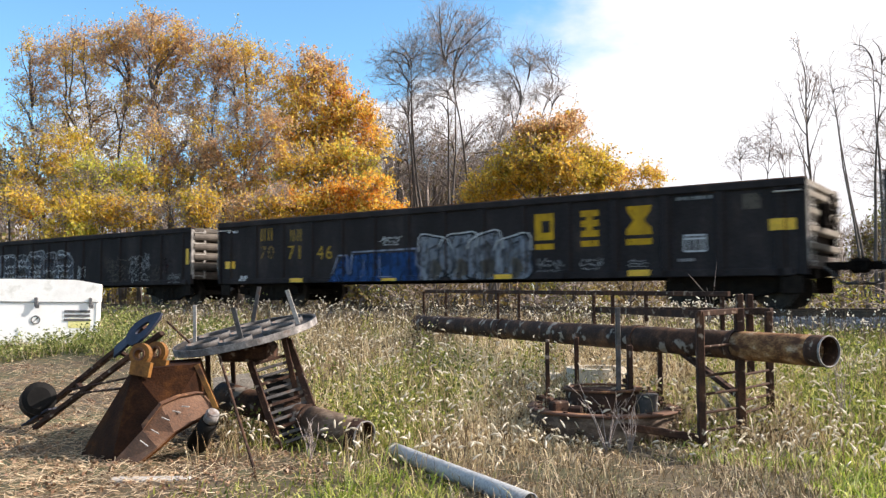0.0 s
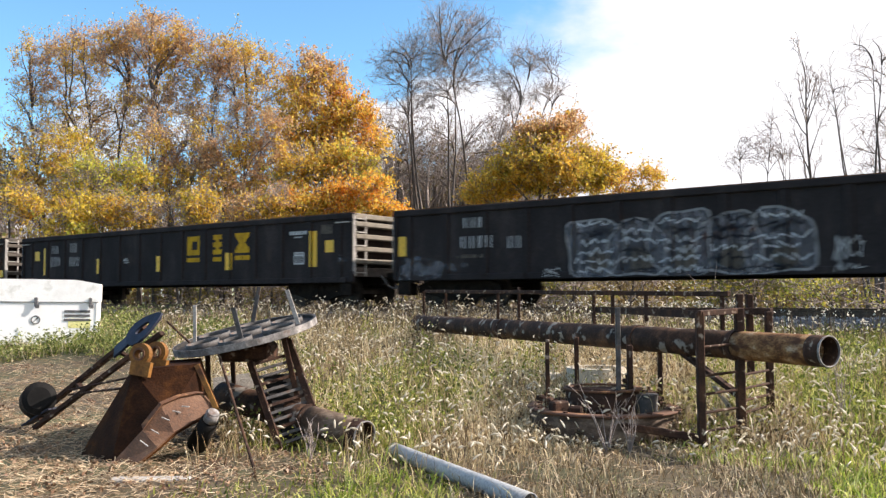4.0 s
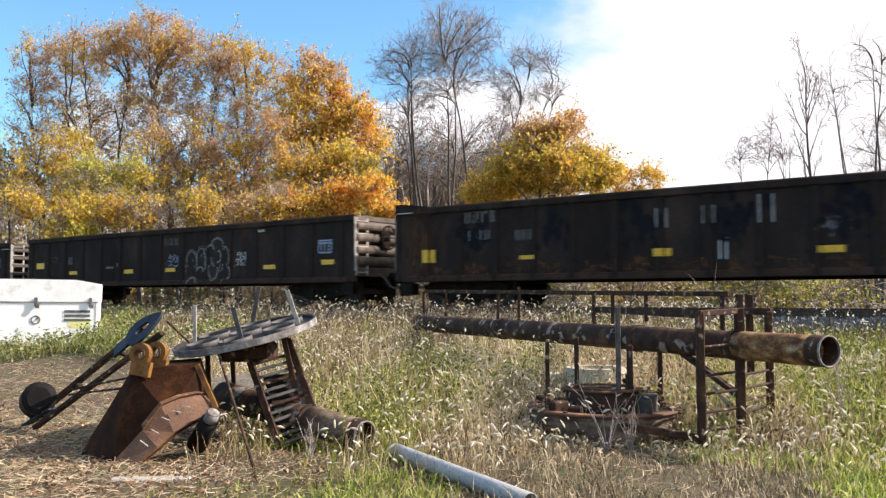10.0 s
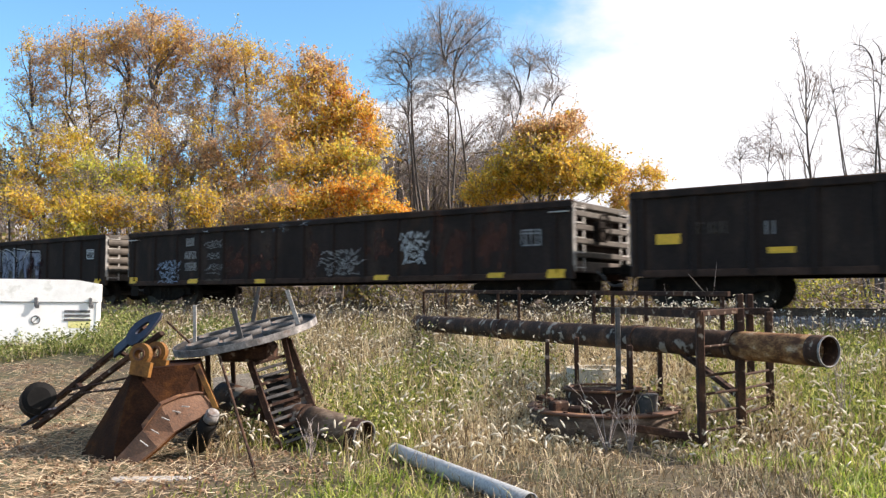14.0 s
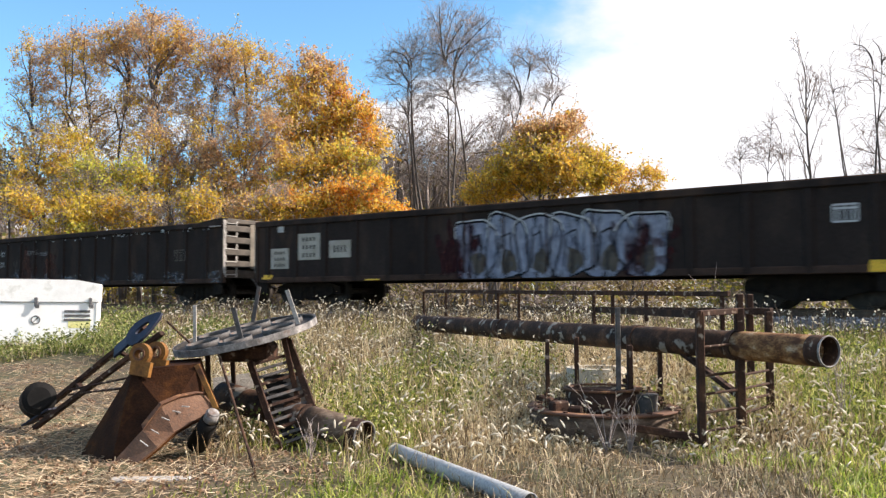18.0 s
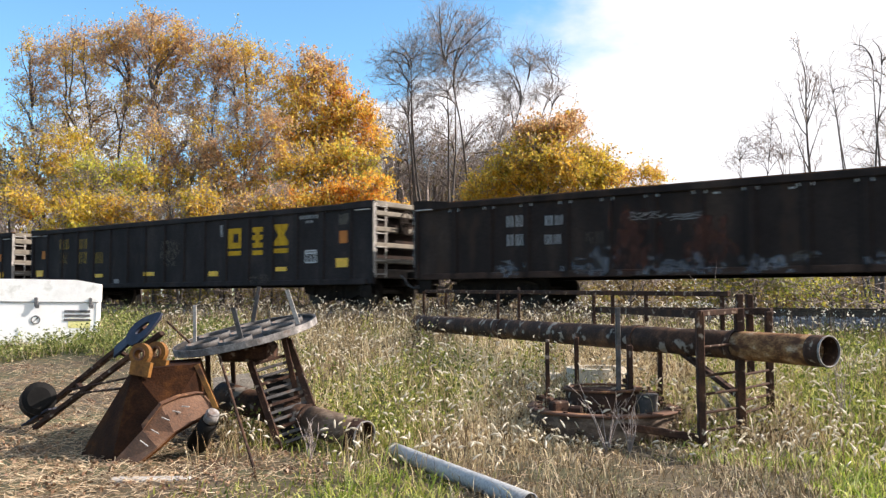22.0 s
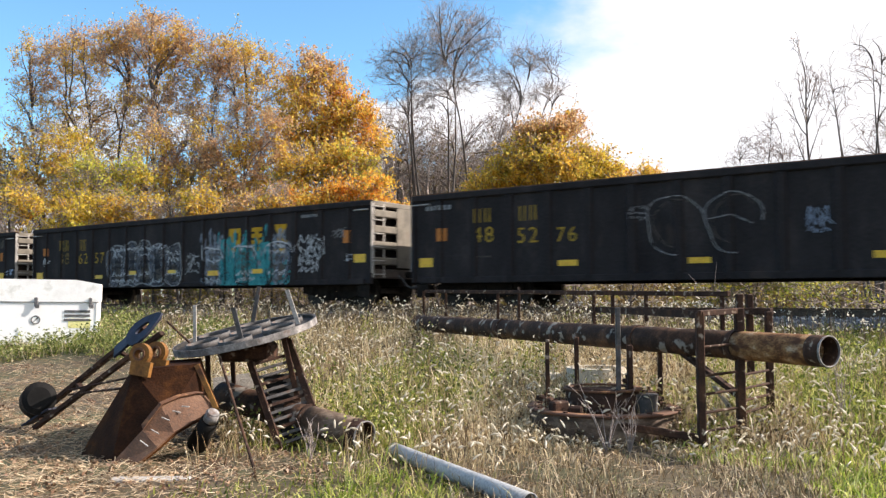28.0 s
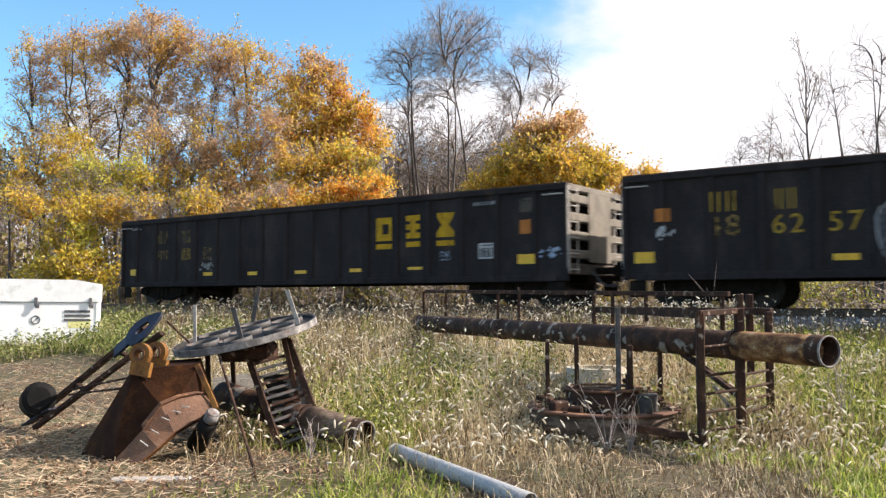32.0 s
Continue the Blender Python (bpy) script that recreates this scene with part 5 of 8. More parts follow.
def excavator_bucket():
    th = base("excavator_bucket", pose(-2.75, 7.75, 0.0), "rusty brown excavator bucket with orange ears lying in dry weeds", "bucket")
    rim = [Vector(p) for p in ((-0.227, -0.22, 0.0), (0.019, -0.15, 0.285), (0.158, -0.07, 0.497), (0.294, 0.03, 0.558), (0.423, 0.13, 0.578), (0.51, 0.2, 0.564))]
    low = [Vector(p) for p in ((0.011, -0.31, 0.0), (0.193, -0.25, 0.153), (0.309, -0.15, 0.269), (0.434, -0.05, 0.342), (0.531, 0.05, 0.401), (0.616, 0.13, 0.444))]
    left, brow, shoulder = Vector((-0.70, 0.24, 0.0)), Vector((-0.21, 0.20, 0.80)), Vector((0.41, 0.28, 0.85))

    def sheet(name, tris, thick, lab, mat=M_BUCKET_SHADE, round_off=False):
        bm = bmesh.new()
        made = {}
        for tri in tris:
            vs = []
            for p in tri:
                key = tuple(round(c, 4) for c in p)
                if key not in made:
                    made[key] = bm.verts.new(p)
                vs.append(made[key])
            bm.faces.new(vs)
        bmesh.ops.recalc_face_normals(bm, faces=bm.faces[:])
        bmesh.ops.solidify(bm, geom=bm.faces[:], thickness=thick)
        return part(name, bm, mat, th, lab, round_off)

    # the plates' shade is put into their dark rust
    sheet("side_plate", [(left, rim[0], brow), (brow, rim[0], rim[1]), (brow, rim[1], rim[2]), (brow, rim[2], rim[3]), (brow, rim[3], shoulder), (shoulder, rim[3], rim[4]), (shoulder, rim[4], rim[5]), (shoulder, rim[5], low[5])], 0.03, "rusted side plate with shade darkened into its rust", M_BUCKET_SHADE, True)
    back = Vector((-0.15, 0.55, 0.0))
    sheet("side_plate", [(left + back, rim[0] + back, brow + back), (brow + back, rim[0] + back, rim[3] + back), (brow + back, rim[3] + back, shoulder + back), (shoulder + back, rim[3] + back, rim[5] + back)], 0.03, "rusted side plate with shade darkened into its rust")
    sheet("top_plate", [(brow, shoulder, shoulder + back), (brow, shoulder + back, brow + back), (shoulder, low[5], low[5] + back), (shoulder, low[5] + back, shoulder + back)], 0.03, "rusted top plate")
    tris = []
    for k in range(5):
        tris += [(rim[k], low[k], low[k + 1]), (rim[k], low[k + 1], rim[k + 1])]
    # the strip's lighter rust paints in the sun it catches
    sheet("wear_strip", tris, 0.025, "rusty wear strip with sunlight lightened into its rust, chalk strokes", M_BUCKET_LIT)
    # fold strip: a lighter band put in for the sunlit rim edge
    fold = [p + Vector((0.015, -0.022, 0.012)) for p in rim]
    upper = [p.lerp(brow.lerp(shoulder, k / 5), 0.10) + Vector((0.0, -0.03, 0.0)) for k, p in enumerate(rim)]
    tris = []
    for k in range(1, 5):
        tris += [(upper[k], fold[k], fold[k + 1]), (upper[k], fold[k + 1], upper[k + 1])]
    sheet("fold_strip", tris, 0.012, "rusty fold along the rim, a lighter band for its lit edge", M_RUST)
    inner = [p + Vector((0.0, 0.03, 0.0)) for p in low]
    tris = []
    for k in range(5):
        tris += [(inner[k], inner[k] + back, inner[k + 1] + back), (inner[k], inner[k + 1] + back, inner[k + 1])]
    sheet("shell", tris, 0.03, "curved rusted shell")
    part("edge_strip", bar(shoulder + Vector((-0.02, -0.03, -0.01)), low[5] + Vector((0.01, -0.03, -0.01)), 0.022, 0.05, (1.0, 0.1, 0.6)), M_EAR, th, "orange-painted edge strip")
    for k, t in enumerate((0.8, 1.3, 1.9, 2.5, 3.0)):
        i = int(t)
        p = rim[i].lerp(rim[i + 1], t - i).lerp(low[i].lerp(low[i + 1], t - i), 0.5) + Vector((0.01, -0.03, 0.015))
        part("chalk_stroke", rod(p + Vector((-0.035, 0.0, 0.02)), p + Vector((0.04, -0.01, -0.03 + 0.012 * k)), 0.006, None, 5), M_PALE, th, "pale chalk stroke")
    for k, (ex, ey) in enumerate(((-0.11, 0.03), (-0.05, 0.30))):
        bm = bmesh.new()
        n, ro, ri = 24, 0.105, 0.042
        for y0, y1 in ((-0.03, 0.03),):
            out_a, out_b, in_a, in_b = [], [], [], []
            for i in range(n):
                t = 2 * math.pi * i / n
                c, s = math.cos(t), math.sin(t)
                out_a.append(bm.verts.new((ro * c, y0, ro * s)))
                out_b.append(bm.verts.new((ro * c, y1, ro * s)))
                in_a.append(bm.verts.new((ri * c, y0, ri * s)))
                in_b.append(bm.verts.new((ri * c, y1, ri * s)))
            for i in range(n):
                j = (i + 1) % n
                bm.faces.new((out_a[i], out_a[j], in_a[j], in_a[i]))
                bm.faces.new((out_b[j], out_b[i], in_b[i], in_b[j]))
                bm.faces.new((out_a[j], out_a[i], out_b[i], out_b[j]))
                bm.faces.new((in_a[i], in_a[j], in_b[j], in_b[i]))
        add_box(bm, (0.03, 0, -0.13), (0.20, 0.055, 0.14))
        ear = part("ear", bm, M_EAR, th, "orange-painted hinge ear with pin hole", False, pose(ex + 0.0, ey + 0.12, 0.95, -6, 8, -12))
        part("ear_bush", tube((0, -0.045, 0), (0, 0.045, 0), 0.062, 0.018, 18, 0, 1), M_RUST, ear)
    return th


excavator_bucket()


def burner_disc():
    th = base("perforated_steel_disc", pose(-2.12, 8.98, 0.0), "grey round steel disc with cup-shaped rings, propped on legs", "scrap metal")
    tilt = pose(0, 0, 1.08, 5.0, -12.5, 12)
    bm = bmesh.new()
    n, ro = 40, 0.76
    rim_o, rim_i = [], []
    for i in range(n):
        t = 2 * math.pi * i / n
        c, s = math.cos(t), math.sin(t)
        rim_o.append([bm.verts.new((ro * c, ro * s, z)) for z in (-0.035, 0.035)])
        rim_i.append([bm.verts.new(((ro - 0.025) * c, (ro - 0.025) * s, z)) for z in (0.035, 0.0)])
    mid = bm.verts.new((0, 0, 0.0))
    low = bm.verts.new((0, 0, -0.045))
    for i in range(n):
        j = (i + 1) % n
        bm.faces.new((rim_o[i][0], rim_o[j][0], rim_o[j][1], rim_o[i][1]))
        bm.faces.new((rim_o[i][1], rim_o[j][1], rim_i[j][0], rim_i[i][0]))
        bm.faces.new((rim_i[i][0], rim_i[j][0], rim_i[j][1], rim_i[i][1]))
        bm.faces.new((rim_i[i][1], rim_i[j][1], mid))
        bm.faces.new((rim_o[j][0], rim_o[i][0], low))
    disc = part("disc", bm, M_DISC, th, "weathered grey steel disc", False, tilt)
    part("rim_band", tube((0, 0, -0.03), (0, 0, 0.039), 0.768, 0.008, 44, 0.004, 1), M_RIM, disc, "pale worn rim band")
    ring_me = to_mesh("cup_ring", tube((0, 0, -0.03), (0, 0, 0.030), 0.175, 0.012, 26, 0.02, 2), M_STEEL, True)
    # black discs stand in for the shaded openings inside the rings
    cup_bm = bmesh.new()
    add_rod(cup_bm, (0, 0, 0.006), (0, 0, 0.016), 0.165, None, 22)
    cup_me = to_mesh("cup_hole_dark", cup_bm, M_RUBBER_AND_HOLES)
    cups = [(0.0, 0.0)] + [(0.47 * math.cos(k * 1.047 + 0.3), 0.47 * math.sin(k * 1.047 + 0.3)) for k in range(6)]
    for x, y in cups:
        r = part("cup_ring", ring_me, M_STEEL, disc, "", False, pose(x, y, 0.02))
        part("cup_hole_dark", cup_me, M_RUBBER_AND_HOLES, disc, "", False, pose(x, y, 0.0))
    for a, b, w, m, lab in (((-0.53, -0.08, 0.99), (-0.53, -0.10, 1.40), 0.035, M_PALE, "pale upright bar"), ((0.05, -0.38, 1.0), (-0.05, -0.38, 1.38), 0.05, M_STEEL, "grey upright bar"),
                            ((0.56, 0.02, 1.17), (0.43, 0.02, 1.56), 0.045, M_PALE, "pale upright bar"), ((-0.03, 0.42, 1.2), (0.04, 0.42, 1.60), 0.045, M_STEEL, "grey upright bar")):
        part("upright", bar(a, b, w, 0.018, (0, 1, 0)), m, th, lab)
    for a, b in (((-0.35, -0.25, 1.0), (-0.32, -0.2, 0.0)), ((-0.25, 0.35, 1.05), (-0.2, 0.4, 0.0)), ((0.45, -0.30, 1.1), (0.72, -0.35, 0.0)), ((0.35, 0.35, 1.15), (0.5, 0.4, 0.02))):
        part("leg", bar(a, b, 0.045, 0.03, (0, 1, 0)), M_RUSTDARK, th)
    part("hub_box", box((0.02, 0.05, 0.90), (0.55, 0.45, 0.20), None, 0.04), M_RUSTDARK, th, "dark box under the disc")
    return th


burner_disc()


def slatted_rack():
    th = base("slatted_metal_rack", pose(0, 0, 0), "dark rusty slatted metal rack leaning on a pipe", "metal rack")
    tl, tr, bl, br = (-2.02, 8.75, 0.80), (-1.62, 8.95, 0.90), (-1.58, 8.15, 0.0), (-1.20, 8.30, 0.12)
    part("stile", bar(tl, bl, 0.055, 0.05, (0, 1, 0)), M_RUSTDARK, th)
    part("stile", bar((-1.66, 8.97, 1.02), br, 0.055, 0.05, (0, 1, 0)), M_RUSTDARK, th)
    for k in range(12):
        t = (k + 0.3) / 12
        part("slat", bar(slot(tl, bl, t), slot(tr, br, t), 0.034, 0.012, (0.3, -0.6, 0.6)), M_STEEL if k % 3 else M_RUSTDARK, th)
    # added sheet, standing in for the dark masses seen between the slats
    part("dark_backdrop", bar(slot(slot(tl, tr, 0.5), slot(bl, br, 0.5), 0.2), slot(slot(tl, tr, 0.5), slot(bl, br, 0.5), 0.96), 0.40, 0.012, (0.3, -0.55, 0.6)).copy(), M_RUBBER_AND_HOLES, th, "added dark sheet in place of the scrap behind the slats", False, pose(0.02, 0.10, -0.02))
    return th


slatted_rack()


def open_pipe(name, label, a, b, r, mats, flanges=(), wall=0.012):
    th = base(name, pose(0, 0, 0), label, "pipe")
    cuts = [0.0] + [t for t, _ in mats[1:]] + [1.0]
    for (t0, m), t1 in zip(mats, cuts[1:]):
        part("pipe_length", tube(slot(a, b, t0), slot(a, b, t1), r, wall, 28, 0.012, 6), m, th, "", True)
    for t in flanges:
        p, q = slot(a, b, t - 0.004), slot(a, b, t + 0.004)
        part("collar", tube(p, q, r * 1.10, r * 0.115, 28, 0.01, 1), M_RUSTDARK, th, "rusty pipe collar")
    return th


open_pipe("rusty_pipe", "short rusty open-ended steel pipe on the ground", (-2.45, 9.3, 0.40), (-0.75, 8.0, 0.155), 0.150, [(0.0, M_PIPE), (0.66, M_PIPE_OLD), (0.94, M_RUSTDARK), (0.992, M_RIM)], (0.64,))
open_pipe("long_pipe", "long rusty pipe with peeling wrap and ochre open end", (-0.47, 15.6, 0.98), (3.47, 7.5, 0.98), 0.145, [(0.0, M_PIPE), (0.877, M_PIPE_END), (0.981, M_RUSTDARK), (0.998, M_RIM)], (0.353, 0.706, 0.877))
open_pipe("plastic_pipe", "grey plastic pipe lying in the grass", (-0.46, 7.75, 0.075), (0.60, 5.85, 0.06), 0.068, [(0.0, M_PVC)], (), 0.008)
cap = base("scrap_fitting", pose(0, 0, 0), "short grey steel cap beside the bucket", "scrap metal")
bm = bmesh.new()
add_rod(bm, (-2.150, 7.72, 0.355), (-2.115, 7.69, 0.425), 0.066, 0.064, 24)
add_rod(bm, (-2.115, 7.69, 0.425), (-2.108, 7.683, 0.438), 0.064, 0.050, 24)
part("cap", bm, M_RIM, cap, "pale grey steel cap", True)
part("drum", rod((-2.33, 7.95, 0.10), (-2.152, 7.722, 0.356), 0.100, 0.082, 24), M_RUBBER_AND_HOLES, cap, "dark round drum", True)
loose = base("steel_rod", pose(0, 0, 0), "thin rusty steel rod leaning against the disc", "rod")
part("rod", rod((-2.28, 8.4, 0.98), (-1.61, 7.2, -0.02), 0.014), M_RUSTDARK, loose)


def tow_arm():
    th = base("tow_arm", pose(0, 0, 0), "dark steel double arm with disc foot and blue-grey head plate", "machine part")
    lo1, hi1 = (-4.70, 9.60, 0.10), (-3.30, 9.22, 1.16)
    lo2, hi2 = (-4.58, 9.40, 0.03), (-3.05, 9.05, 1.10)
    part("arm", bar(lo1, hi1, 0.10, 0.05), M_RUSTDARK, th)
    part("arm", bar(lo2, hi2, 0.09, 0.05), M_RUSTDARK, th)
    for t in (0.06, 0.4, 0.75):
        part("cross_piece", bar(slot(lo1, hi1, t), slot(lo2, hi2, t), 0.06, 0.03), M_RUSTDARK, th)
    part("foot_plate", bar((-4.72, 9.50, 0.05), (-4.40, 9.42, 0.24), 0.18, 0.02), M_BLUEGREY, th)
    bm = bmesh.new()
    add_rod(bm, (-4.66, 9.62, 0.30), (-4.53, 9.38, 0.36), 0.195, 0.185, 30)
    add_rod(bm, (-4.53, 9.38, 0.36), (-4.515, 9.35, 0.367), 0.185, 0.12, 30)
    part("disc_foot", bm, M_RUBBER_AND_HOLES, th, "black round disc")
    head = pose(-3.25, 9.10, 1.15, 48, -38, -6)
    hb = bmesh.new()
    n = 28
    ring = []
    for i in range(n):
        t = 2 * math.pi * i / n
        c, s = math.cos(t), math.sin(t)
        ring.append([hb.verts.new((0.25 * c, 0.15 * s * (1 - 0.45 * c), 0.0)), hb.verts.new((0.25 * c, 0.15 * s * (1 - 0.45 * c), 0.03)), hb.verts.new((0.10 * c - 0.02, 0.05 * s, 0.03)), hb.verts.new((0.10 * c - 0.02, 0.05 * s, 0.0))])
    for i in range(n):
        j = (i + 1) % n
        for k in range(4):
            hb.faces.new((ring[i][k], ring[j][k], ring[j][(k + 1) % 4], ring[i][(k + 1) % 4]))
    part("head_plate", hb, M_BLUEGREY, th, "blue-grey oval head plate with hole", False, head)
    part("neck", bar((-3.62, 9.20, 0.88), (-3.38, 9.12, 1.07), 0.17, 0.03, (0.1, -0.62, 0.78)), M_BLUEGREY, th)
    part("stay", rod((-3.02, 9.12, 1.22), (-2.72, 9.0, 0.98), 0.012), M_RUSTDARK, th)
    part("stay", rod((-4.2, 9.40, 0.45), (-2.95, 8.6, 0.72), 0.012), M_RUSTDARK, th)
    part("stay", rod((-4.2, 9.38, 0.40), (-2.95, 8.5, 0.60), 0.012), M_RUSTDARK, th)
    return th


tow_arm()


def pipe_frame():
    th = base("pipe_rack", pose(0, 0, 0), "rusty welded steel frame with posts, rungs and rails round a pipe", "steel frame")
    p1, p2, p3, p4 = (2.51, 8.16), (3.0, 8.45), (3.52, 9.02), (3.42, 9.30)
    for (x, y), z0, z1, w in ((p1, 0.0, 1.33, 0.075), (p2, 0.04, 1.36, 0.085), (p3, 0.12, 1.31, 0.07), (p4, 0.62, 1.50, 0.07), ((3.22, 9.05), 0.75, 1.50, 0.07)):
        part("post", bar((x, y, z0 - 0.1 if z0 < 0.5 else z0), (x, y, z1), w, w), M_RUSTDARK, th)
    part("top_rail", bar((-0.33, 15.8, 1.57), (3.30, 9.6, 1.50), 0.06, 0.06), M_RUSTDARK, th)
    part("top_rail", bar((2.02, 11.0, 1.30), (3.56, 9.02, 1.31), 0.075, 0.075), M_RUSTDARK, th)
    part("top_rail", bar((2.49, 8.14, 1.31), (3.02, 8.47, 1.33), 0.06, 0.06), M_RUSTDARK, th)
    part("top_rail", bar((2.51, 8.16, 1.30), (2.06, 10.9, 1.30), 0.06, 0.06), M_RUSTDARK, th)
    for x, y, z0, z1 in ((-0.37, 15.8, 0.72, 1.57), (0.05, 15.2, 1.1, 1.57), (0.90, 13.7, 1.0, 1.57), (1.20, 13.2, 0.9, 1.62), (2.10, 11.6, 0.9, 1.52), (2.30, 11.3, 1.1, 1.52), (2.62, 10.75, 1.15, 1.52), (3.25, 9.7, 1.0, 1.51)):
        part("stanchion", bar((x, y, z0), (x, y, z1), 0.045, 0.045), M_RUSTDARK, th)
    part("bottom_bar", bar((1.80, 8.95, 0.06), (2.55, 8.12, 0.04), 0.08, 0.08), M_RUSTDARK, th)
    part("brace", bar((2.63, 9.2, 0.86), (3.04, 8.62, 0.46), 0.09, 0.05), M_RUSTDARK, th)
    part("brace", bar((2.88, 8.9, 0.52), (3.28, 9.15, 0.05), 0.06, 0.02), M_PALE, th, "pale grey flat brace")
    for z in (0.16, 0.34, 0.52, 0.70, 0.98):
        part("rung", rod((p1[0], p1[1], z), (p2[0], p2[1], z + 0.02), 0.014), M_RUSTDARK, th)
    for z in (0.30, 0.42, 0.54, 0.68, 0.82):
        part("rung", rod((p2[0], p2[1], z), (p3[0], p3[1], z), 0.014), M_RUSTDARK, th)
    return th


pipe_frame()


def ring_base():
    th = base("round_steel_base", pose(1.74, 9.15, 0.0), "rusty round steel base ring with bolts and posts in weeds", "machine base")
    part("ring", tube((0, 0, -0.05), (0, 0, 0.27), 0.80, 0.05, 48, 0.015, 3), M_PIPE_OLD, th, "grey-brown rusty ring wall", True)
    part("ring_flange", tube((0, 0, 0.262), (0, 0, 0.285), 0.825, 0.17, 48, 0.012, 1), M_RUST, th, "rusty flange on the ring", True)
    part("inner_ring", tube((0.0, 0.10, 0.18), (0.02, 0.12, 0.46), 0.40, 0.03, 36, 0.02, 3), M_RUSTDARK, th, "dark inner ring", True)
    part("inner_flange", tube((0.02, 0.12, 0.455), (0.02, 0.12, 0.475), 0.43, 0.09, 36, 0.015, 1), M_RUST, th, "rusty inner flange", True)
    part("cover", box((0.0, 0.1, 0.45), (0.44, 0.40, 0.03), None, 0.01), M_RUSTDARK, th)
    part("floor_plate", rod((0, 0, 0.0), (0, 0, 0.12), 0.66, None, 36), M_RUSTDARK, th)
    for k in range(10):
        t = k * 0.628 + 0.2
        part("bolt", rod((0.72 * math.cos(t), 0.72 * math.sin(t), 0.22), (0.72 * math.cos(t), 0.72 * math.sin(t), 0.30), 0.03, None, 6), M_RUSTDARK, th)
    part("drum", rod((0.45, -0.05, 0.20), (0.45, -0.05, 0.42), 0.13, 0.14, 20), M_STEEL, th, "grey round drum")
    part("lug", box((-0.52, -0.30, 0.30), (0.20, 0.12, 0.16), pose(0, 0, 0, 0, 0, 25).to_3x3(), 0.02), M_RUSTDARK, th)
    part("lug", box((-0.36, -0.40, 0.28), (0.14, 0.10, 0.12), pose(0, 0, 0, 0, 0, -15).to_3x3(), 0.02), M_RUSTDARK, th)
    for x, y, z0, z1, w, m in ((-0.57, 0.25, 0.18, 1.0, 0.045, M_RUSTDARK), (-0.17, 0.70, 0.2, 1.0, 0.05, M_RUSTDARK), (0.145, -0.15, 0.25, 1.36, 0.05, M_STEEL), (0.29, -0.05, 0.2, 0.95, 0.06, M_RUSTDARK), (0.74, 0.42, 0.15, 0.95, 0.05, M_RUSTDARK)):
        part("post", bar((x, y, z0), (x, y, z1), w, w), m, th, "weathered grey post" if m is M_STEEL else "")
    part("tie_bar", bar((0.02, -0.84, 0.20), (0.77, -0.97, 0.10), 0.05, 0.07), M_RUSTDARK, th)
    for x, y, z, s in ((-0.62, 0.02, 0.36, 0.2), (-0.50, -0.22, 0.34, 0.14), (0.56, 0.22, 0.40, 0.16), (0.62, 0.05, 0.36, 0.13), (0.34, 0.34, 0.52, 0.10)):
        part("clamp", box((x, y, z), (s, s * 0.6, 0.05), pose(0, 0, 0, 0, 8, x * 70).to_3x3(), 0.01), M_RUSTDARK, th)
        part("clamp_bolt", rod((x, y, z - 0.16), (x, y, z + 0.07), 0.018, None, 6), M_RUSTDARK, th)
    return th


ring_base()
tin = base("metal_tray", pose(-2.42, 9.65, 0.44, 4, -6, 20), "pale bent sheet metal tray lying on scrap", "scrap metal")
part("tray_floor", box((0, 0, 0), (0.42, 0.30, 0.012)), M_PALE, tin)
for sy in (-0.15, 0.15):
    part("tray_side", box((0, sy, 0.06), (0.42, 0.012, 0.12)), M_PALE, tin)
part("tray_stand", box((0, 0, -0.22), (0.30, 0.22, 0.42), None, 0.02), M_RUSTDARK, tin)
plank = base("weathered_board", pose(-2.35, 6.75, 0.03, 0, 1.0, 6), "flat weathered grey board on trodden ground", "board")
part("board", box((0, 0, 0), (0.62, 0.13, 0.03), None, 0.008), M_PALE, plank)
slab = base("concrete_slab", pose(1.97, 10.75, land(1.97, 10.75)), "broken pale round concrete slab in the weeds", "concrete slab")
part("slab", tube((0, 0, -0.05), (0, 0, 0.34), 0.39, 0.13, 28, 0.05, 2), M_CONCRETE, slab)
part("slab_piece", box((-0.48, 0.25, 0.20), (0.30, 0.25, 0.08), pose(0, 0, 0, 4, 3, 20).to_3x3(), 0.02), M_CONCRETE, slab)


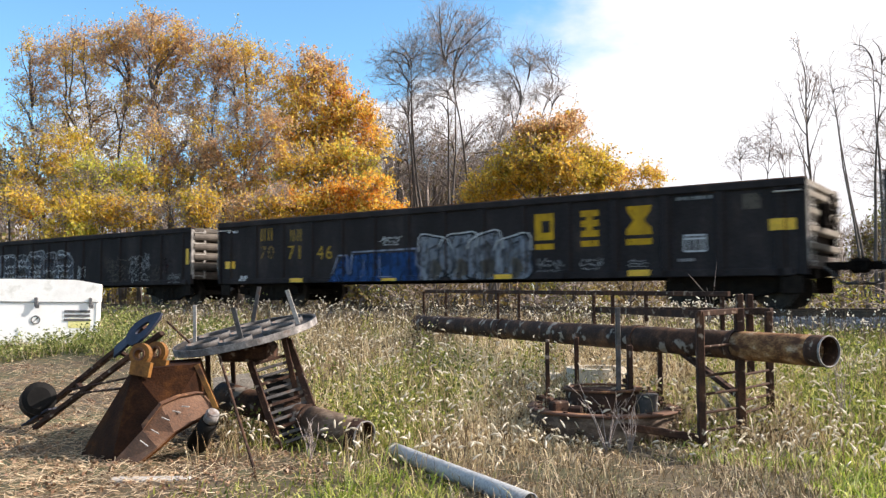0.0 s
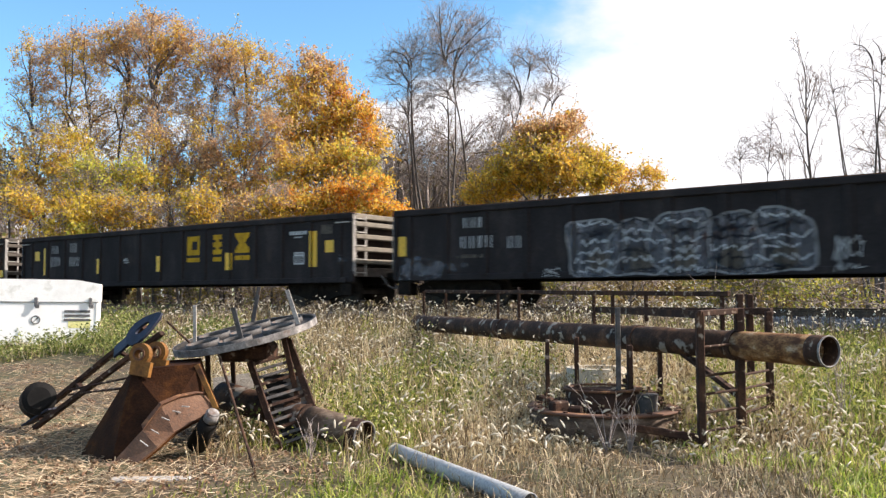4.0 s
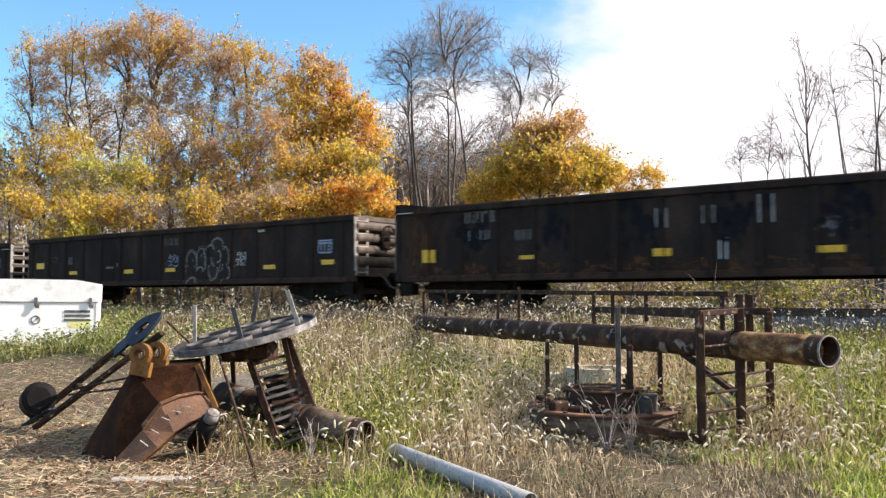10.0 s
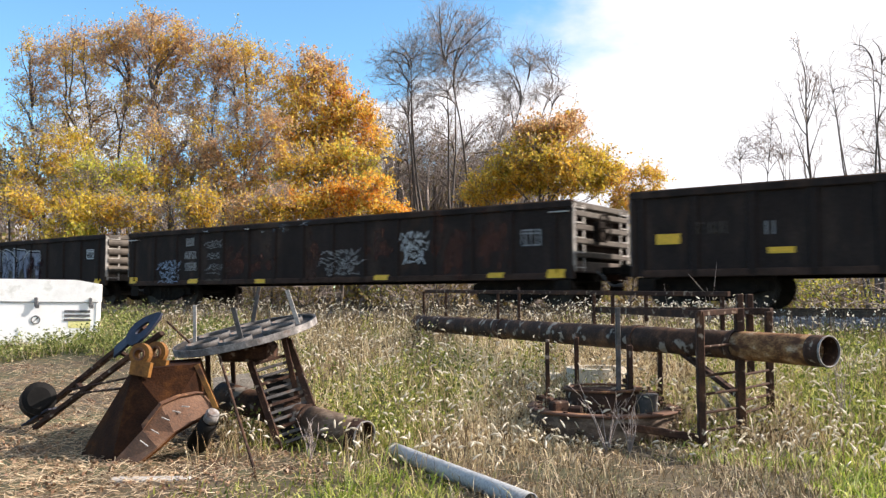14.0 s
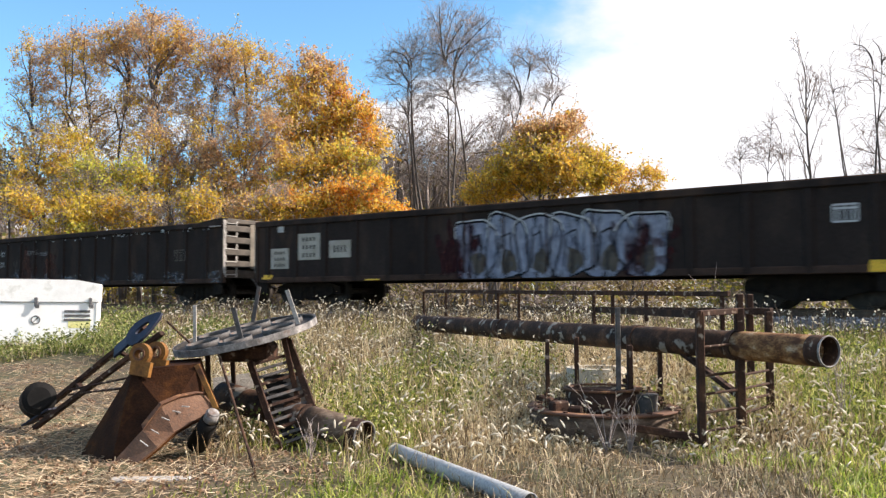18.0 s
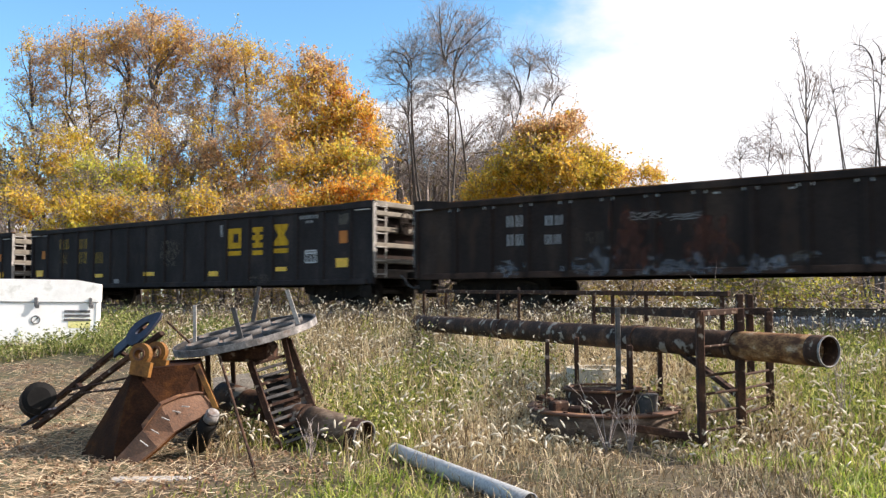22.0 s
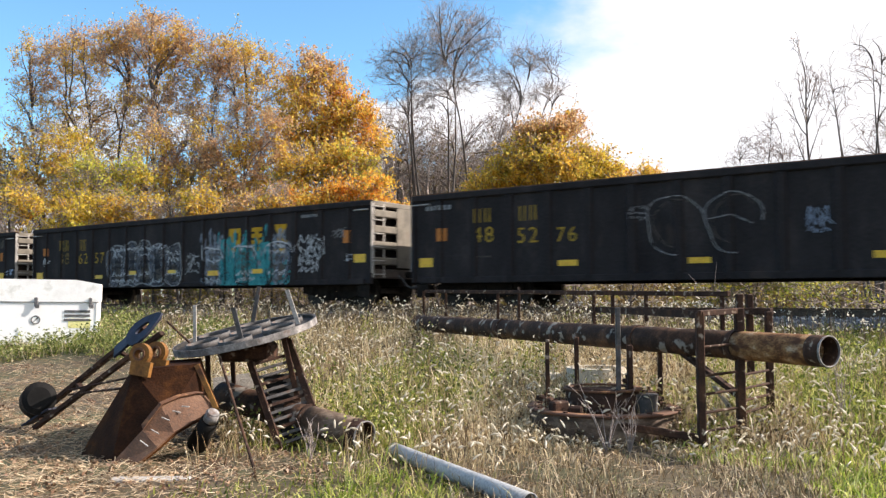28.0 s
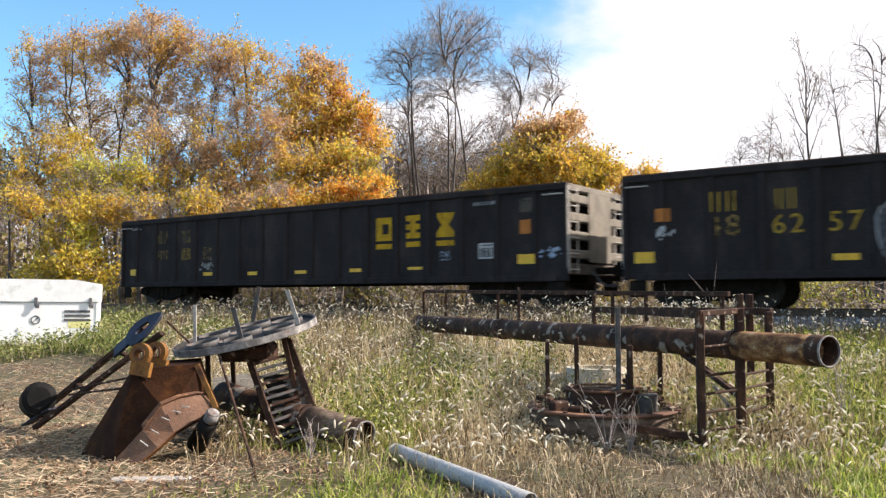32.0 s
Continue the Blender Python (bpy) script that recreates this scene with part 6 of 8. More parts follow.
def white_box():
    m = pose(-10.10, 19.85, land(-9.5, 20.3) - 0.03, 0, 0.8, 20)
    th = base("equipment_box", m, "white painted steel equipment box with weathered lid", "equipment box")
    part("body", box((0, 0, 0.50), (3.5, 1.5, 1.0), None, 0.02), M_WHITE, th)
    lid = plate([(-1.77, 1.0), (1.77, 1.0), (1.77, 1.43), (1.25, 1.52), (-1.77, 1.52)], 1.54)
    part("lid", lid, M_LID, th, "weathered white lid")
    part("lid_seam", box((0, -0.765, 0.995), (3.52, 0.02, 0.012)), M_GREYBAR, th)
    for x in (0.42, 1.58):
        la = part("latch", box((x, -0.79, 0.99), (0.07, 0.04, 0.22), None, 0.01), M_GREYBAR, th, "dark grey latch")
        part("latch_hook", box((x + 0.03, -0.815, 0.90), (0.09, 0.03, 0.10), None, 0.01), M_GREYBAR, la)
    for k in range(3):
        part("vent_bar", box((1.30, -0.755, 0.78 - 0.10 * k), (0.56, 0.02, 0.055), None, 0.004), M_GREYBAR, th, "grey vent bar")
    part("sticker", box((1.35, -0.753, 0.50), (0.48, 0.006, 0.22)), M_YELLOWPAD, th, "faded yellow sticker")
    bm = bmesh.new()
    for i in range(18):
        a, b = i * 0.349, (i + 1) * 0.349
        add_rod(bm, (0.42 + 0.09 * math.cos(a), -0.756, 0.58 + 0.09 * math.sin(a)), (0.42 + 0.09 * math.cos(b), -0.756, 0.58 + 0.09 * math.sin(b)), 0.012, None, 5)
    add_rod(bm, (0.36, -0.757, 0.52), (0.48, -0.757, 0.64), 0.010, None, 5)
    part("round_sign", bm, M_GREYBAR, th, "small dark ring sign")
    part("corner_strip", box((1.72, -0.757, 0.5), (0.03, 0.012, 0.98)), M_LID, th)
    return th


white_box()

# ---- trees ----
def segments_mesh(name, segs, mat, sides=3):
    """Tapered branch pieces from an array of rows x0 y0 z0 x1 y1 z1 r0 r1."""
    s = np.asarray(segs, dtype=np.float64)
    a, b, r0, r1 = s[:, 0:3], s[:, 3:6], s[:, 6], s[:, 7]
    d = b - a
    d /= np.maximum(np.linalg.norm(d, axis=1, keepdims=True), 1e-6)
    ref = np.where(np.abs(d[:, 2:3]) < 0.9, np.array([[0.0, 0.0, 1.0]]), np.array([[1.0, 0.0, 0.0]]))
    u = np.cross(d, ref)
    u /= np.maximum(np.linalg.norm(u, axis=1, keepdims=True), 1e-6)
    v = np.cross(d, u)
    n = len(s)
    verts = np.empty((n, 2 * sides, 3))
    for k in range(sides):
        t = 2 * math.pi * k / sides
        e = u * math.cos(t) + v * math.sin(t)
        verts[:, k] = a + e * r0[:, None]
        verts[:, sides + k] = b + e * r1[:, None]
    idx = np.arange(n)[:, None] * 2 * sides
    faces = [np.stack([idx[:, 0] + k, idx[:, 0] + (k + 1) % sides, idx[:, 0] + sides + (k + 1) % sides, idx[:, 0] + sides + k], 1) for k in range(sides)]
    return mesh_np(name, verts.reshape(-1, 3), np.concatenate(faces), mat, True)


def skeleton(rng, counts, ratio, angle, rise, trunk_part, droop=0.0):
    """Branching rows of unit size, and the twig points that may carry leaves."""
    segs, tips = [], []

    def grow(px, py, pz, dx, dy, dz, length, r, level):
        n = (7, 5, 4, 3, 2)[min(level, 4)]
        step = length / n
        kids = counts[level] if level < len(counts) else 0
        spots = sorted(rng.uniform(0.30 if level else trunk_part, 1.0) for _ in range(kids))
        done = 0
        for i in range(n):
            w = 0.10 + 0.06 * level
            dx, dy, dz = dx + rng.gauss(0, w), dy + rng.gauss(0, w), dz + rng.gauss(0, w * 0.6) + (rise if level else 0.05) - droop * level * 0.05
            q = math.sqrt(dx * dx + dy * dy + dz * dz)
            dx, dy, dz = dx / q, dy / q, dz / q
            ra, rb = r * (1 - 0.75 * i / n), r * (1 - 0.75 * (i + 1) / n)
            nx, ny, nz = px + dx * step, py + dy * step, pz + dz * step
            segs.append((px, py, pz, nx, ny, nz, ra, rb, level))
            if level >= len(counts) - 1:
                tips.append((nx, ny, nz))
            while done < kids and spots[done] <= (i + 1) / n + 1e-9:
                f = spots[done]
                az, tilt = rng.uniform(0, 2 * math.pi), radians(angle[min(level, len(angle) - 1)] * rng.uniform(0.65, 1.25))
                hx, hy, hz = (0, 0, 1) if abs(dz) < 0.9 else (1, 0, 0)
                ux, uy, uz = dy * hz - dz * hy, dz * hx - dx * hz, dx * hy - dy * hx
                q = math.sqrt(ux * ux + uy * uy + uz * uz)
                ux, uy, uz = ux / q, uy / q, uz / q
                vx, vy, vz = dy * uz - dz * uy, dz * ux - dx * uz, dx * uy - dy * ux
                ca, sa, ct, st = math.cos(az), math.sin(az), math.cos(tilt), math.sin(tilt)
                ex, ey, ez = dx * ct + (ux * ca + vx * sa) * st, dy * ct + (uy * ca + vy * sa) * st, dz * ct + (uz * ca + vz * sa) * st
                g = f * n - i
                grow(px + dx * step * g, py + dy * step * g, pz + dz * step * g, ex, ey, ez, length * ratio[level] * rng.uniform(0.7, 1.15) * (1.15 - 0.45 * f), max(ra * 0.62, 0.0008), level + 1)
                done += 1
            px, py, pz = nx, ny, nz

    grow(0, 0, 0, rng.gauss(0, 0.03), rng.gauss(0, 0.03), 1, 1.0, 0.020, 0)
    return np.array(segs), np.array(tips)


def leaf_mesh(name, rng, centres, count, jitter, size, mat):
    """Many small creased leaves about the twig points."""
    at = centres[rng.integers(0, len(centres), count)] + rng.normal(0, 1, (count, 3)) * jitter
    u = rng.normal(0, 1, (count, 3))
    u /= np.linalg.norm(u, axis=1, keepdims=True)
    w = rng.normal(0, 1, (count, 3))
    v = np.cross(u, w)
    v /= np.linalg.norm(v, axis=1, keepdims=True)
    nrm = np.cross(u, v)
    s = size * rng.uniform(0.6, 1.35, (count, 1))
    a, b = at - u * s * 0.6, at + u * s * 0.6
    c, d = at + v * s * 0.42 + nrm * s * 0.18, at - v * s * 0.42 + nrm * s * 0.18
    verts = np.stack([a, c, b, d], 1).reshape(-1, 3)
    i = np.arange(count)[:, None] * 4
    faces = np.concatenate([i + np.array([[0, 1, 2]]), i + np.array([[0, 2, 3]])], 1).reshape(-1, 3)
    return mesh_np(name, verts, faces, mat)


L_ORANGE = leafy("orange_leaves", [(0.0, (0.56, 0.20, 0.03)), (0.3, (0.80, 0.35, 0.05)), (0.6, (0.88, 0.50, 0.08)), (0.85, (0.90, 0.62, 0.12)), (1.0, (0.55, 0.46, 0.08))], 0.55)
L_GOLD = leafy("golden_leaves", [(0.0, (0.40, 0.21, 0.03)), (0.35, (0.76, 0.46, 0.07)), (0.75, (0.90, 0.66, 0.12)), (1.0, (0.50, 0.43, 0.08))], 0.54)
L_YELLOW = leafy("yellow_green_leaves", [(0.0, (0.28, 0.24, 0.04)), (0.35, (0.56, 0.43, 0.055)), (0.75, (0.82, 0.62, 0.09)), (1.0, (0.64, 0.38, 0.05))], 0.54)
L_RUSSET = leafy("russet_leaves", [(0.0, (0.43, 0.22, 0.11)), (0.4, (0.63, 0.365, 0.165)), (0.8, (0.76, 0.52, 0.25)), (1.0, (0.56, 0.46, 0.26))], 0.52)
L_LIME = leafy("lime_leaves", [(0.0, (0.28, 0.31, 0.05)), (0.4, (0.52, 0.52, 0.08)), (0.8, (0.80, 0.70, 0.13)), (1.0, (0.70, 0.50, 0.09))], 0.55)
L_FRESH = leafy("fresh_brush_leaves", [(0.0, (0.12, 0.15, 0.03)), (0.5, (0.28, 0.31, 0.05)), (0.85, (0.52, 0.48, 0.08)), (1.0, (0.60, 0.44, 0.07))])
L_BRUSH = leafy("dull_yellow_green_leaves", [(0.0, (0.10, 0.13, 0.03)), (0.5, (0.24, 0.25, 0.05)), (0.85, (0.42, 0.36, 0.07)), (1.0, (0.50, 0.34, 0.06))])
L_BROWN = leafy("brown_brush_leaves", [(0.0, (0.10, 0.065, 0.035)), (0.4, (0.20, 0.14, 0.06)), (0.8, (0.34, 0.26, 0.08)), (1.0, (0.18, 0.20, 0.05))])
TREE_NO = [0]


def tree(x, y, high, wide, label, leaves=None, count=0, size=0.10, shape="oak", low=0.0, lean=0.0, thick=1.0, top_mat=None, clear=0.0):
    """A tree scaled to its height and spread; leaves thin out towards the ends."""
    TREE_NO[0] += 1
    seed = 40 + TREE_NO[0]
    rng, nrg = random.Random(seed), np.random.default_rng(seed)
    if shape == "vase":
        segs, tips = skeleton(rng, (12, 9, 8, 6), (0.84, 0.58, 0.52, 0.48), (30, 36, 42, 46), 0.03, 0.10)
    elif shape == "dome":
        segs, tips = skeleton(rng, (11, 8, 6, 4), (0.74, 0.60, 0.56, 0.50), (40, 44, 46, 50), 0.035, 0.14)
    elif shape == "fan":
        segs, tips = skeleton(rng, (7, 9, 8, 7), (0.72, 0.62, 0.55, 0.50), (24, 36, 42, 46), 0.02, 0.42)
    elif shape == "open":
        segs, tips = skeleton(rng, (9, 5, 4), (0.70, 0.50, 0.45), (36, 40, 44), 0.05, 0.22)
    elif shape == "thin":
        segs, tips = skeleton(rng, (16, 6, 4), (0.30, 0.42, 0.45), (46, 42, 45), 0.05, 0.30)
    elif shape == "bush":
        segs, tips = skeleton(rng, (12, 7, 5), (0.85, 0.55, 0.5), (40, 45, 50), 0.03, 0.02)
    else:
        segs, tips = skeleton(rng, (12, 8, 6, 4), (0.58, 0.50, 0.46, 0.42), (48, 45, 48, 50), 0.05, 0.22)
    zmax = np.percentile(segs[:, 5], 98.5)
    rad = np.percentile(np.hypot(segs[:, 3], segs[:, 4]), 86)
    sc = np.array([wide / 2 / rad, wide / 2 / rad, high / zmax])
    p = segs.copy()
    p[:, 0:3] *= sc
    p[:, 3:6] *= sc
    p[:, [0, 3]] += lean * p[:, [2, 5]]
    p[:, 6:8] *= high * thick
    tips = tips * sc
    tips[:, 0] += lean * tips[:, 2]
    th = base("tree" if shape != "bush" else "bush", pose(x, y, land(x, y) - 0.1), label, "tree" if shape != "bush" else "bush", "trees behind the railway")
    stout = p[:, 8] < 2
    part("trunk", segments_mesh("trunk", p[p[:, 8] < 1], M_BARK, 8), M_BARK, th)
    tagged(part("limb_mass", segments_mesh("limb_mass", p[p[:, 8] == 1], M_BARK, 5), M_BARK, th), kind="stuff")
    fine = p[p[:, 8] >= 2].copy()
    fine[:, 6:8] = np.maximum(fine[:, 6:8], 0.010)
    tagged(part("twig_mass", segments_mesh("twig_mass", fine, M_TWIG, 3), M_TWIG, th), kind="stuff")
    if leaves and count:
        keep = tips[tips[:, 2] > low]
        if clear:
            keep = keep[np.array([noise.noise(Vector(q) * 0.45) > clear for q in keep])]
        hi = keep[keep[:, 2] > high * 0.72] if top_mat else None
        part("crown", leaf_mesh("crown", nrg, keep, count, 0.22, size, leaves), leaves, th, "thin autumn foliage")
        if top_mat and len(hi):
            part("crown_top", leaf_mesh("crown_top", nrg, hi, count // 3, 0.25, size, top_mat), top_mat, th, "darker leaves at the top")
    return th


def crown_points(rng, lobes, n, inner, seed):
    """Points in a crown made of uneven rounded lobes (x, y, z, wide, high)."""
    vol = np.array([w * w * h for _, _, _, w, h in lobes]) ** 0.8
    pick = rng.choice(len(lobes), n, p=vol / vol.sum())
    lb = np.array(lobes)[pick]
    d = rng.normal(0, 1, (n, 3))
    d /= np.linalg.norm(d, axis=1, keepdims=True)
    bump = np.array([noise.noise(Vector(v) * 1.7 + Vector((seed, k * 3.1, 0))) for v, k in zip(d, pick)])
    r = (inner + (1 - inner) * rng.uniform(0, 1, n) ** 0.6) * (0.94 + 0.34 * bump)
    return lb[:, 0:3] + d * r[:, None] * lb[:, [3, 3, 4]]


def limbs(rng, nodes, dirs, targets, segs_n, r0, r1, level, wob, bend, best=None):
    """Curved branches from the best placed earlier node to each target."""
    if best is None:
        dist = np.sqrt(np.maximum((targets ** 2).sum(1)[:, None] + (nodes ** 2).sum(1)[None] - 2 * targets @ nodes.T, 1e-6))
        ahead = targets @ dirs.T - (nodes * dirs).sum(1)[None]
        best = np.argmin(dist * (1 + bend) - bend * ahead, axis=1)
    a, d = nodes[best], dirs[best]
    ln = np.linalg.norm(targets - a, axis=1, keepdims=True)
    mid = a + d * ln * 0.42 + rng.normal(0, 1, a.shape) * ln * wob + np.array([[0, 0, 1]]) * ln * 0.05
    rows, pts, ways = [], [], []
    prev = a
    for i in range(1, segs_n + 1):
        t = i / segs_n
        q = a * (1 - t) ** 2 + mid * 2 * t * (1 - t) + targets * t * t
        if i < segs_n:
            q = q + rng.normal(0, 1, a.shape) * ln * wob * 0.22
        w = q - prev
        w /= np.maximum(np.linalg.norm(w, axis=1, keepdims=True), 1e-6)
        ra, rb = r0 + (r1 - r0) * (i - 1) / segs_n, r0 + (r1 - r0) * t
        one = np.ones((len(q), 1))
        rows.append(np.concatenate([prev, q, one * ra, one * rb, one * level], 1))
        pts.append(q)
        ways.append(w)
        prev = q
    return np.concatenate(rows), np.concatenate(pts), np.concatenate(ways)


def grown(x, y, label, lobes, leaves=None, count=0, size=0.12, counts=(12, 90, 520, 1500), girth=0.16, fork=0.35, stems=((0.0, 0.0),), top_mat=None, top_from=0.75, clear=-0.15, low=0.0, jitter=0.13, twig=0.40, fine_r=0.009, mix_mat=None, mix=0.1, spread=0.0):
    """A tree whose limbs fill its lobes; leaves sit on the outer twigs."""
    TREE_NO[0] += 1
    seed = 40 + TREE_NO[0]
    rng = np.random.default_rng(seed)
    top = max(l[2] + l[4] for l in lobes)
    foot = min(l[2] - l[4] for l in lobes)
    heart = np.average(np.array(lobes)[:, 0:3], axis=0, weights=[l[3] ** 2 * l[4] for l in lobes])
    rows, pts, ways = [], [], []
    for sx, lean in stems:
        p, d = np.array([sx, 0.0, 0.0]), np.array([lean, rng.normal(0, 0.04), 1.0])
        reach = foot + 0.5 * (top - foot)
        for i in range(9):
            d = d / np.linalg.norm(d) + rng.normal(0, 0.028, 3) * np.array([1, 1, 0.2]) + 0.015 * (heart - p) * np.array([1, 1, 0])
            q = p + d / d[2] * reach / 9
            ra, rb = girth * (1 - 0.10 * i), girth * (1 - 0.10 * (i + 1))
            rows.append(np.array([[*p, *q, ra, rb, 0]]))
            if q[2] > foot * fork * 0.75:
                pts.append(q[None])
                ways.append((d / np.linalg.norm(d))[None])
            p = q
    for lv in range(4):
        nodes, dirs = np.concatenate(pts), np.concatenate(ways)
        if lv < 3:
            tg = crown_points(rng, lobes, counts[lv], (0.55, 0.25, 0.15)[lv], seed)
        else:
            tip = np.concatenate(pts[-1:])
            k = rng.integers(0, len(tip), counts[3])
            own = len(nodes) - len(tip) + k
            tg = tip[k] + (np.concatenate(ways[-1:])[k] * 0.7 + rng.normal(0, 0.6, (counts[3], 3)) + np.array([[0, 0, 0.25]])) * twig * rng.uniform(0.5, 1.5, (counts[3], 1))
        ra = girth * (0.36, 0.17, 0.08, 0.04)[lv]
        r, q, w = limbs(rng, nodes, dirs, tg, (6, 5, 4, 2)[lv], ra, ra * 0.35, lv + 1, (0.05, 0.08, 0.10, 0.12)[lv], (2.2, 1.6, 1.0, 0.6)[lv], own if lv == 3 else None)
        rows.append(r)
        pts.append(q)
        ways.append(w)
    p = np.concatenate(rows)
    th = base("tree", pose(x, y, land(x, y) - 0.1), label, "tree", "trees behind the railway")
    for k in range(len(stems)):
        part("trunk", segments_mesh("trunk", p[9 * k:9 * k + 9], M_BARK, 8), M_BARK, th)
    tagged(part("limb_mass", segments_mesh("limb_mass", p[p[:, 8] == 1], M_BARK, 5), M_BARK, th), kind="stuff")
    fine = p[p[:, 8] >= 2].copy()
    fine[:, 6:8] = np.maximum(fine[:, 6:8], fine_r)
    tagged(part("twig_mass", segments_mesh("twig_mass", fine, M_TWIG, 3), M_TWIG, th), kind="stuff")
    if leaves and count:
        tips = np.concatenate(pts[-2:])
        if spread:
            tips = tips[tips[:, 2] + rng.normal(0, 0.12 * top, len(tips)) > foot + spread * (top - foot) * rng.uniform(0, 1.3, len(tips))]
        tips = tips[tips[:, 2] > low]
        tips = tips[np.array([noise.noise(Vector(q) * 1.15 + Vector((seed * 1.7, 0, 0))) + 0.4 * noise.noise(Vector(q) * 3.1) > clear + 0.09 for q in tips])]
        line = tips[:, 2] + rng.normal(0, 0.06 * top, len(tips)) > top * top_from
        line &= top_mat is not None
        other = np.array([noise.noise(Vector(q) * 0.55 + Vector((0, seed * 2.3, 0))) + 0.12 * rng.normal() > mix for q in tips]) & ~line & (mix_mat is not None)
        for nm, mt, sel, lab in (("crown", leaves, ~line & ~other, "thin autumn foliage"), ("crown_top", top_mat, line, "russet leaves at the top"), ("crown_patch", mix_mat, other, "leaves turned another shade")):
            if sel.sum() > 3:
                tagged(part(nm, leaf_mesh(nm, rng, tips[sel], int(count * sel.mean()), jitter, size, mt), mt, th, lab), kind="stuff")
    return th


# tall maples: many forked stems, thin russet leaves at the top, gold below
grown(-20.0, 47, "tall maple with thin russet leaves and a golden clump", [(-1.6, 0.0, 14.9, 2.83, 1.86), (-3.36, 0.5, 13.3, 1.82, 1.97), (0.16, -0.8, 14.74, 1.82, 1.72), (-1.6, 0.6, 12.02, 2.64, 2.15), (-3.2, 0.4, 10.44, 2.27, 1.79), (0.4, 0.2, 10.6, 2.01, 2.46), (1.6, -0.3, 9.4, 1.65, 2.69)], L_RUSSET, 13000, 0.10, (30, 190, 950, 1900), 0.14, 0.3, ((-1.6, -0.16), (-0.5, -0.05), (0.5, 0.0), (1.2, 0.04)), None, 0.8, -0.30, mix_mat=L_GOLD, mix=0.16, spread=0.5)
grown(-16.2, 46, "tall maple with a russet crown and forked pale limbs", [(-0.09, 0.0, 15.54, 2.73, 1.73), (1.35, 0.6, 14.19, 1.45, 2.59), (-1.88, -0.6, 14.66, 1.52, 1.55), (-0.78, 0.4, 12.15, 2.0, 2.75), (1.25, -0.5, 10.55, 2.0, 2.75)], L_RUSSET, 17000, 0.10, (30, 190, 950, 1900), 0.16, 0.3, ((-1.5, -0.10), (-0.6, -0.04), (0.2, 0.0), (1.0, 0.04)), None, 0.8, -0.36, mix_mat=L_GOLD, mix=0.16, spread=0.5)
grown(-11.7, 46, "tall thin maple with sparse russet leaves and grey twigs", [(-1.25, 0.0, 14.35, 1.31, 1.97), (0.0, 0.5, 14.35, 1.38, 2.1), (1.1, -0.4, 13.56, 1.52, 2.1), (2.35, 0.6, 13.09, 1.45, 2.19), (-1.1, 0.0, 10.87, 2.18, 2.54), (1.25, -0.6, 10.24, 2.35, 2.54)], L_RUSSET, 13500, 0.10, (30, 190, 950, 1900), 0.14, 0.3, ((-1.4, -0.07), (-0.5, -0.02), (0.3, 0.02), (1.3, 0.06)), None, 0.8, -0.30, mix_mat=L_GOLD, mix=0.10, spread=0.5)
grown(-7.0, 44, "tall maple with dense gold and orange leaves", [(-0.15, 0.0, 12.99, 1.34, 1.58), (1.05, 0.4, 12.24, 1.21, 1.73), (-0.45, -0.4, 10.89, 1.53, 2.05), (1.05, 0.5, 9.99, 2.07, 2.05), (2.54, -0.3, 10.59, 1.27, 1.42), (3.14, 0.4, 8.94, 1.43, 1.89), (-0.9, 0.4, 8.94, 1.59, 1.89)], L_GOLD, 22000, 0.12, (30, 190, 950, 1900), 0.16, 0.3, ((-0.5, -0.05), (0.0, 0.0), (0.5, 0.08)), L_RUSSET, 0.86, -0.36, mix_mat=L_ORANGE, mix=0.20, spread=0.35)
# lower growth in front of them
grown(-19.3, 42, "yellow maple with leaning stems", [(0.14, 0.0, 8.16, 1.81, 1.48), (-1.43, -0.4, 7.02, 1.64, 1.64), (0.57, 0.3, 6.16, 2.46, 1.64)], L_YELLOW, 8500, 0.115, (22, 130, 620, 1300), 0.09, 0.1, ((-0.7, -0.12), (0.0, 0.0), (0.7, 0.10)), None, 0.8, -0.14, mix_mat=L_GOLD, mix=0.0)
grown(-15.8, 40, "small maple with bright yellow-green leaves", [(-1.09, 0.0, 6.65, 1.36, 1.09), (0.68, 0.4, 6.54, 1.22, 0.93), (-0.41, -0.3, 5.24, 1.63, 1.09)], L_LIME, 7500, 0.115, (22, 130, 620, 1300), 0.07, 0.1, ((-0.5, -0.12), (0.4, 0.10)), None, 0.8, -0.16, mix_mat=L_YELLOW, mix=0.02)
grown(-14.2, 43, "slender maple with thinning brown and gold leaves", [(-0.88, 0.0, 8.77, 1.68, 1.94), (0.88, 0.5, 8.33, 1.68, 1.94), (0.0, -0.4, 6.43, 2.36, 1.94)], L_GOLD, 7500, 0.11, (22, 130, 620, 1300), 0.09, 0.15, ((-0.6, -0.08), (0.1, 0.0), (0.6, 0.08)), None, 0.8, -0.12, mix_mat=L_RUSSET, mix=0.0)
grown(-10.3, 42, "maple with gold and brown leaves over dark stems", [(-1.14, 0.0, 8.02, 1.76, 1.88), (0.57, 0.5, 8.16, 1.76, 1.88), (1.86, -0.4, 8.87, 1.15, 1.88), (0.14, 0.3, 6.16, 2.4, 1.73)], L_GOLD, 11500, 0.11, (22, 130, 620, 1300), 0.10, 0.15, ((-0.9, -0.08), (0.0, 0.03), (0.8, 0.05)), None, 0.8, -0.16, mix_mat=L_RUSSET, mix=-0.02)
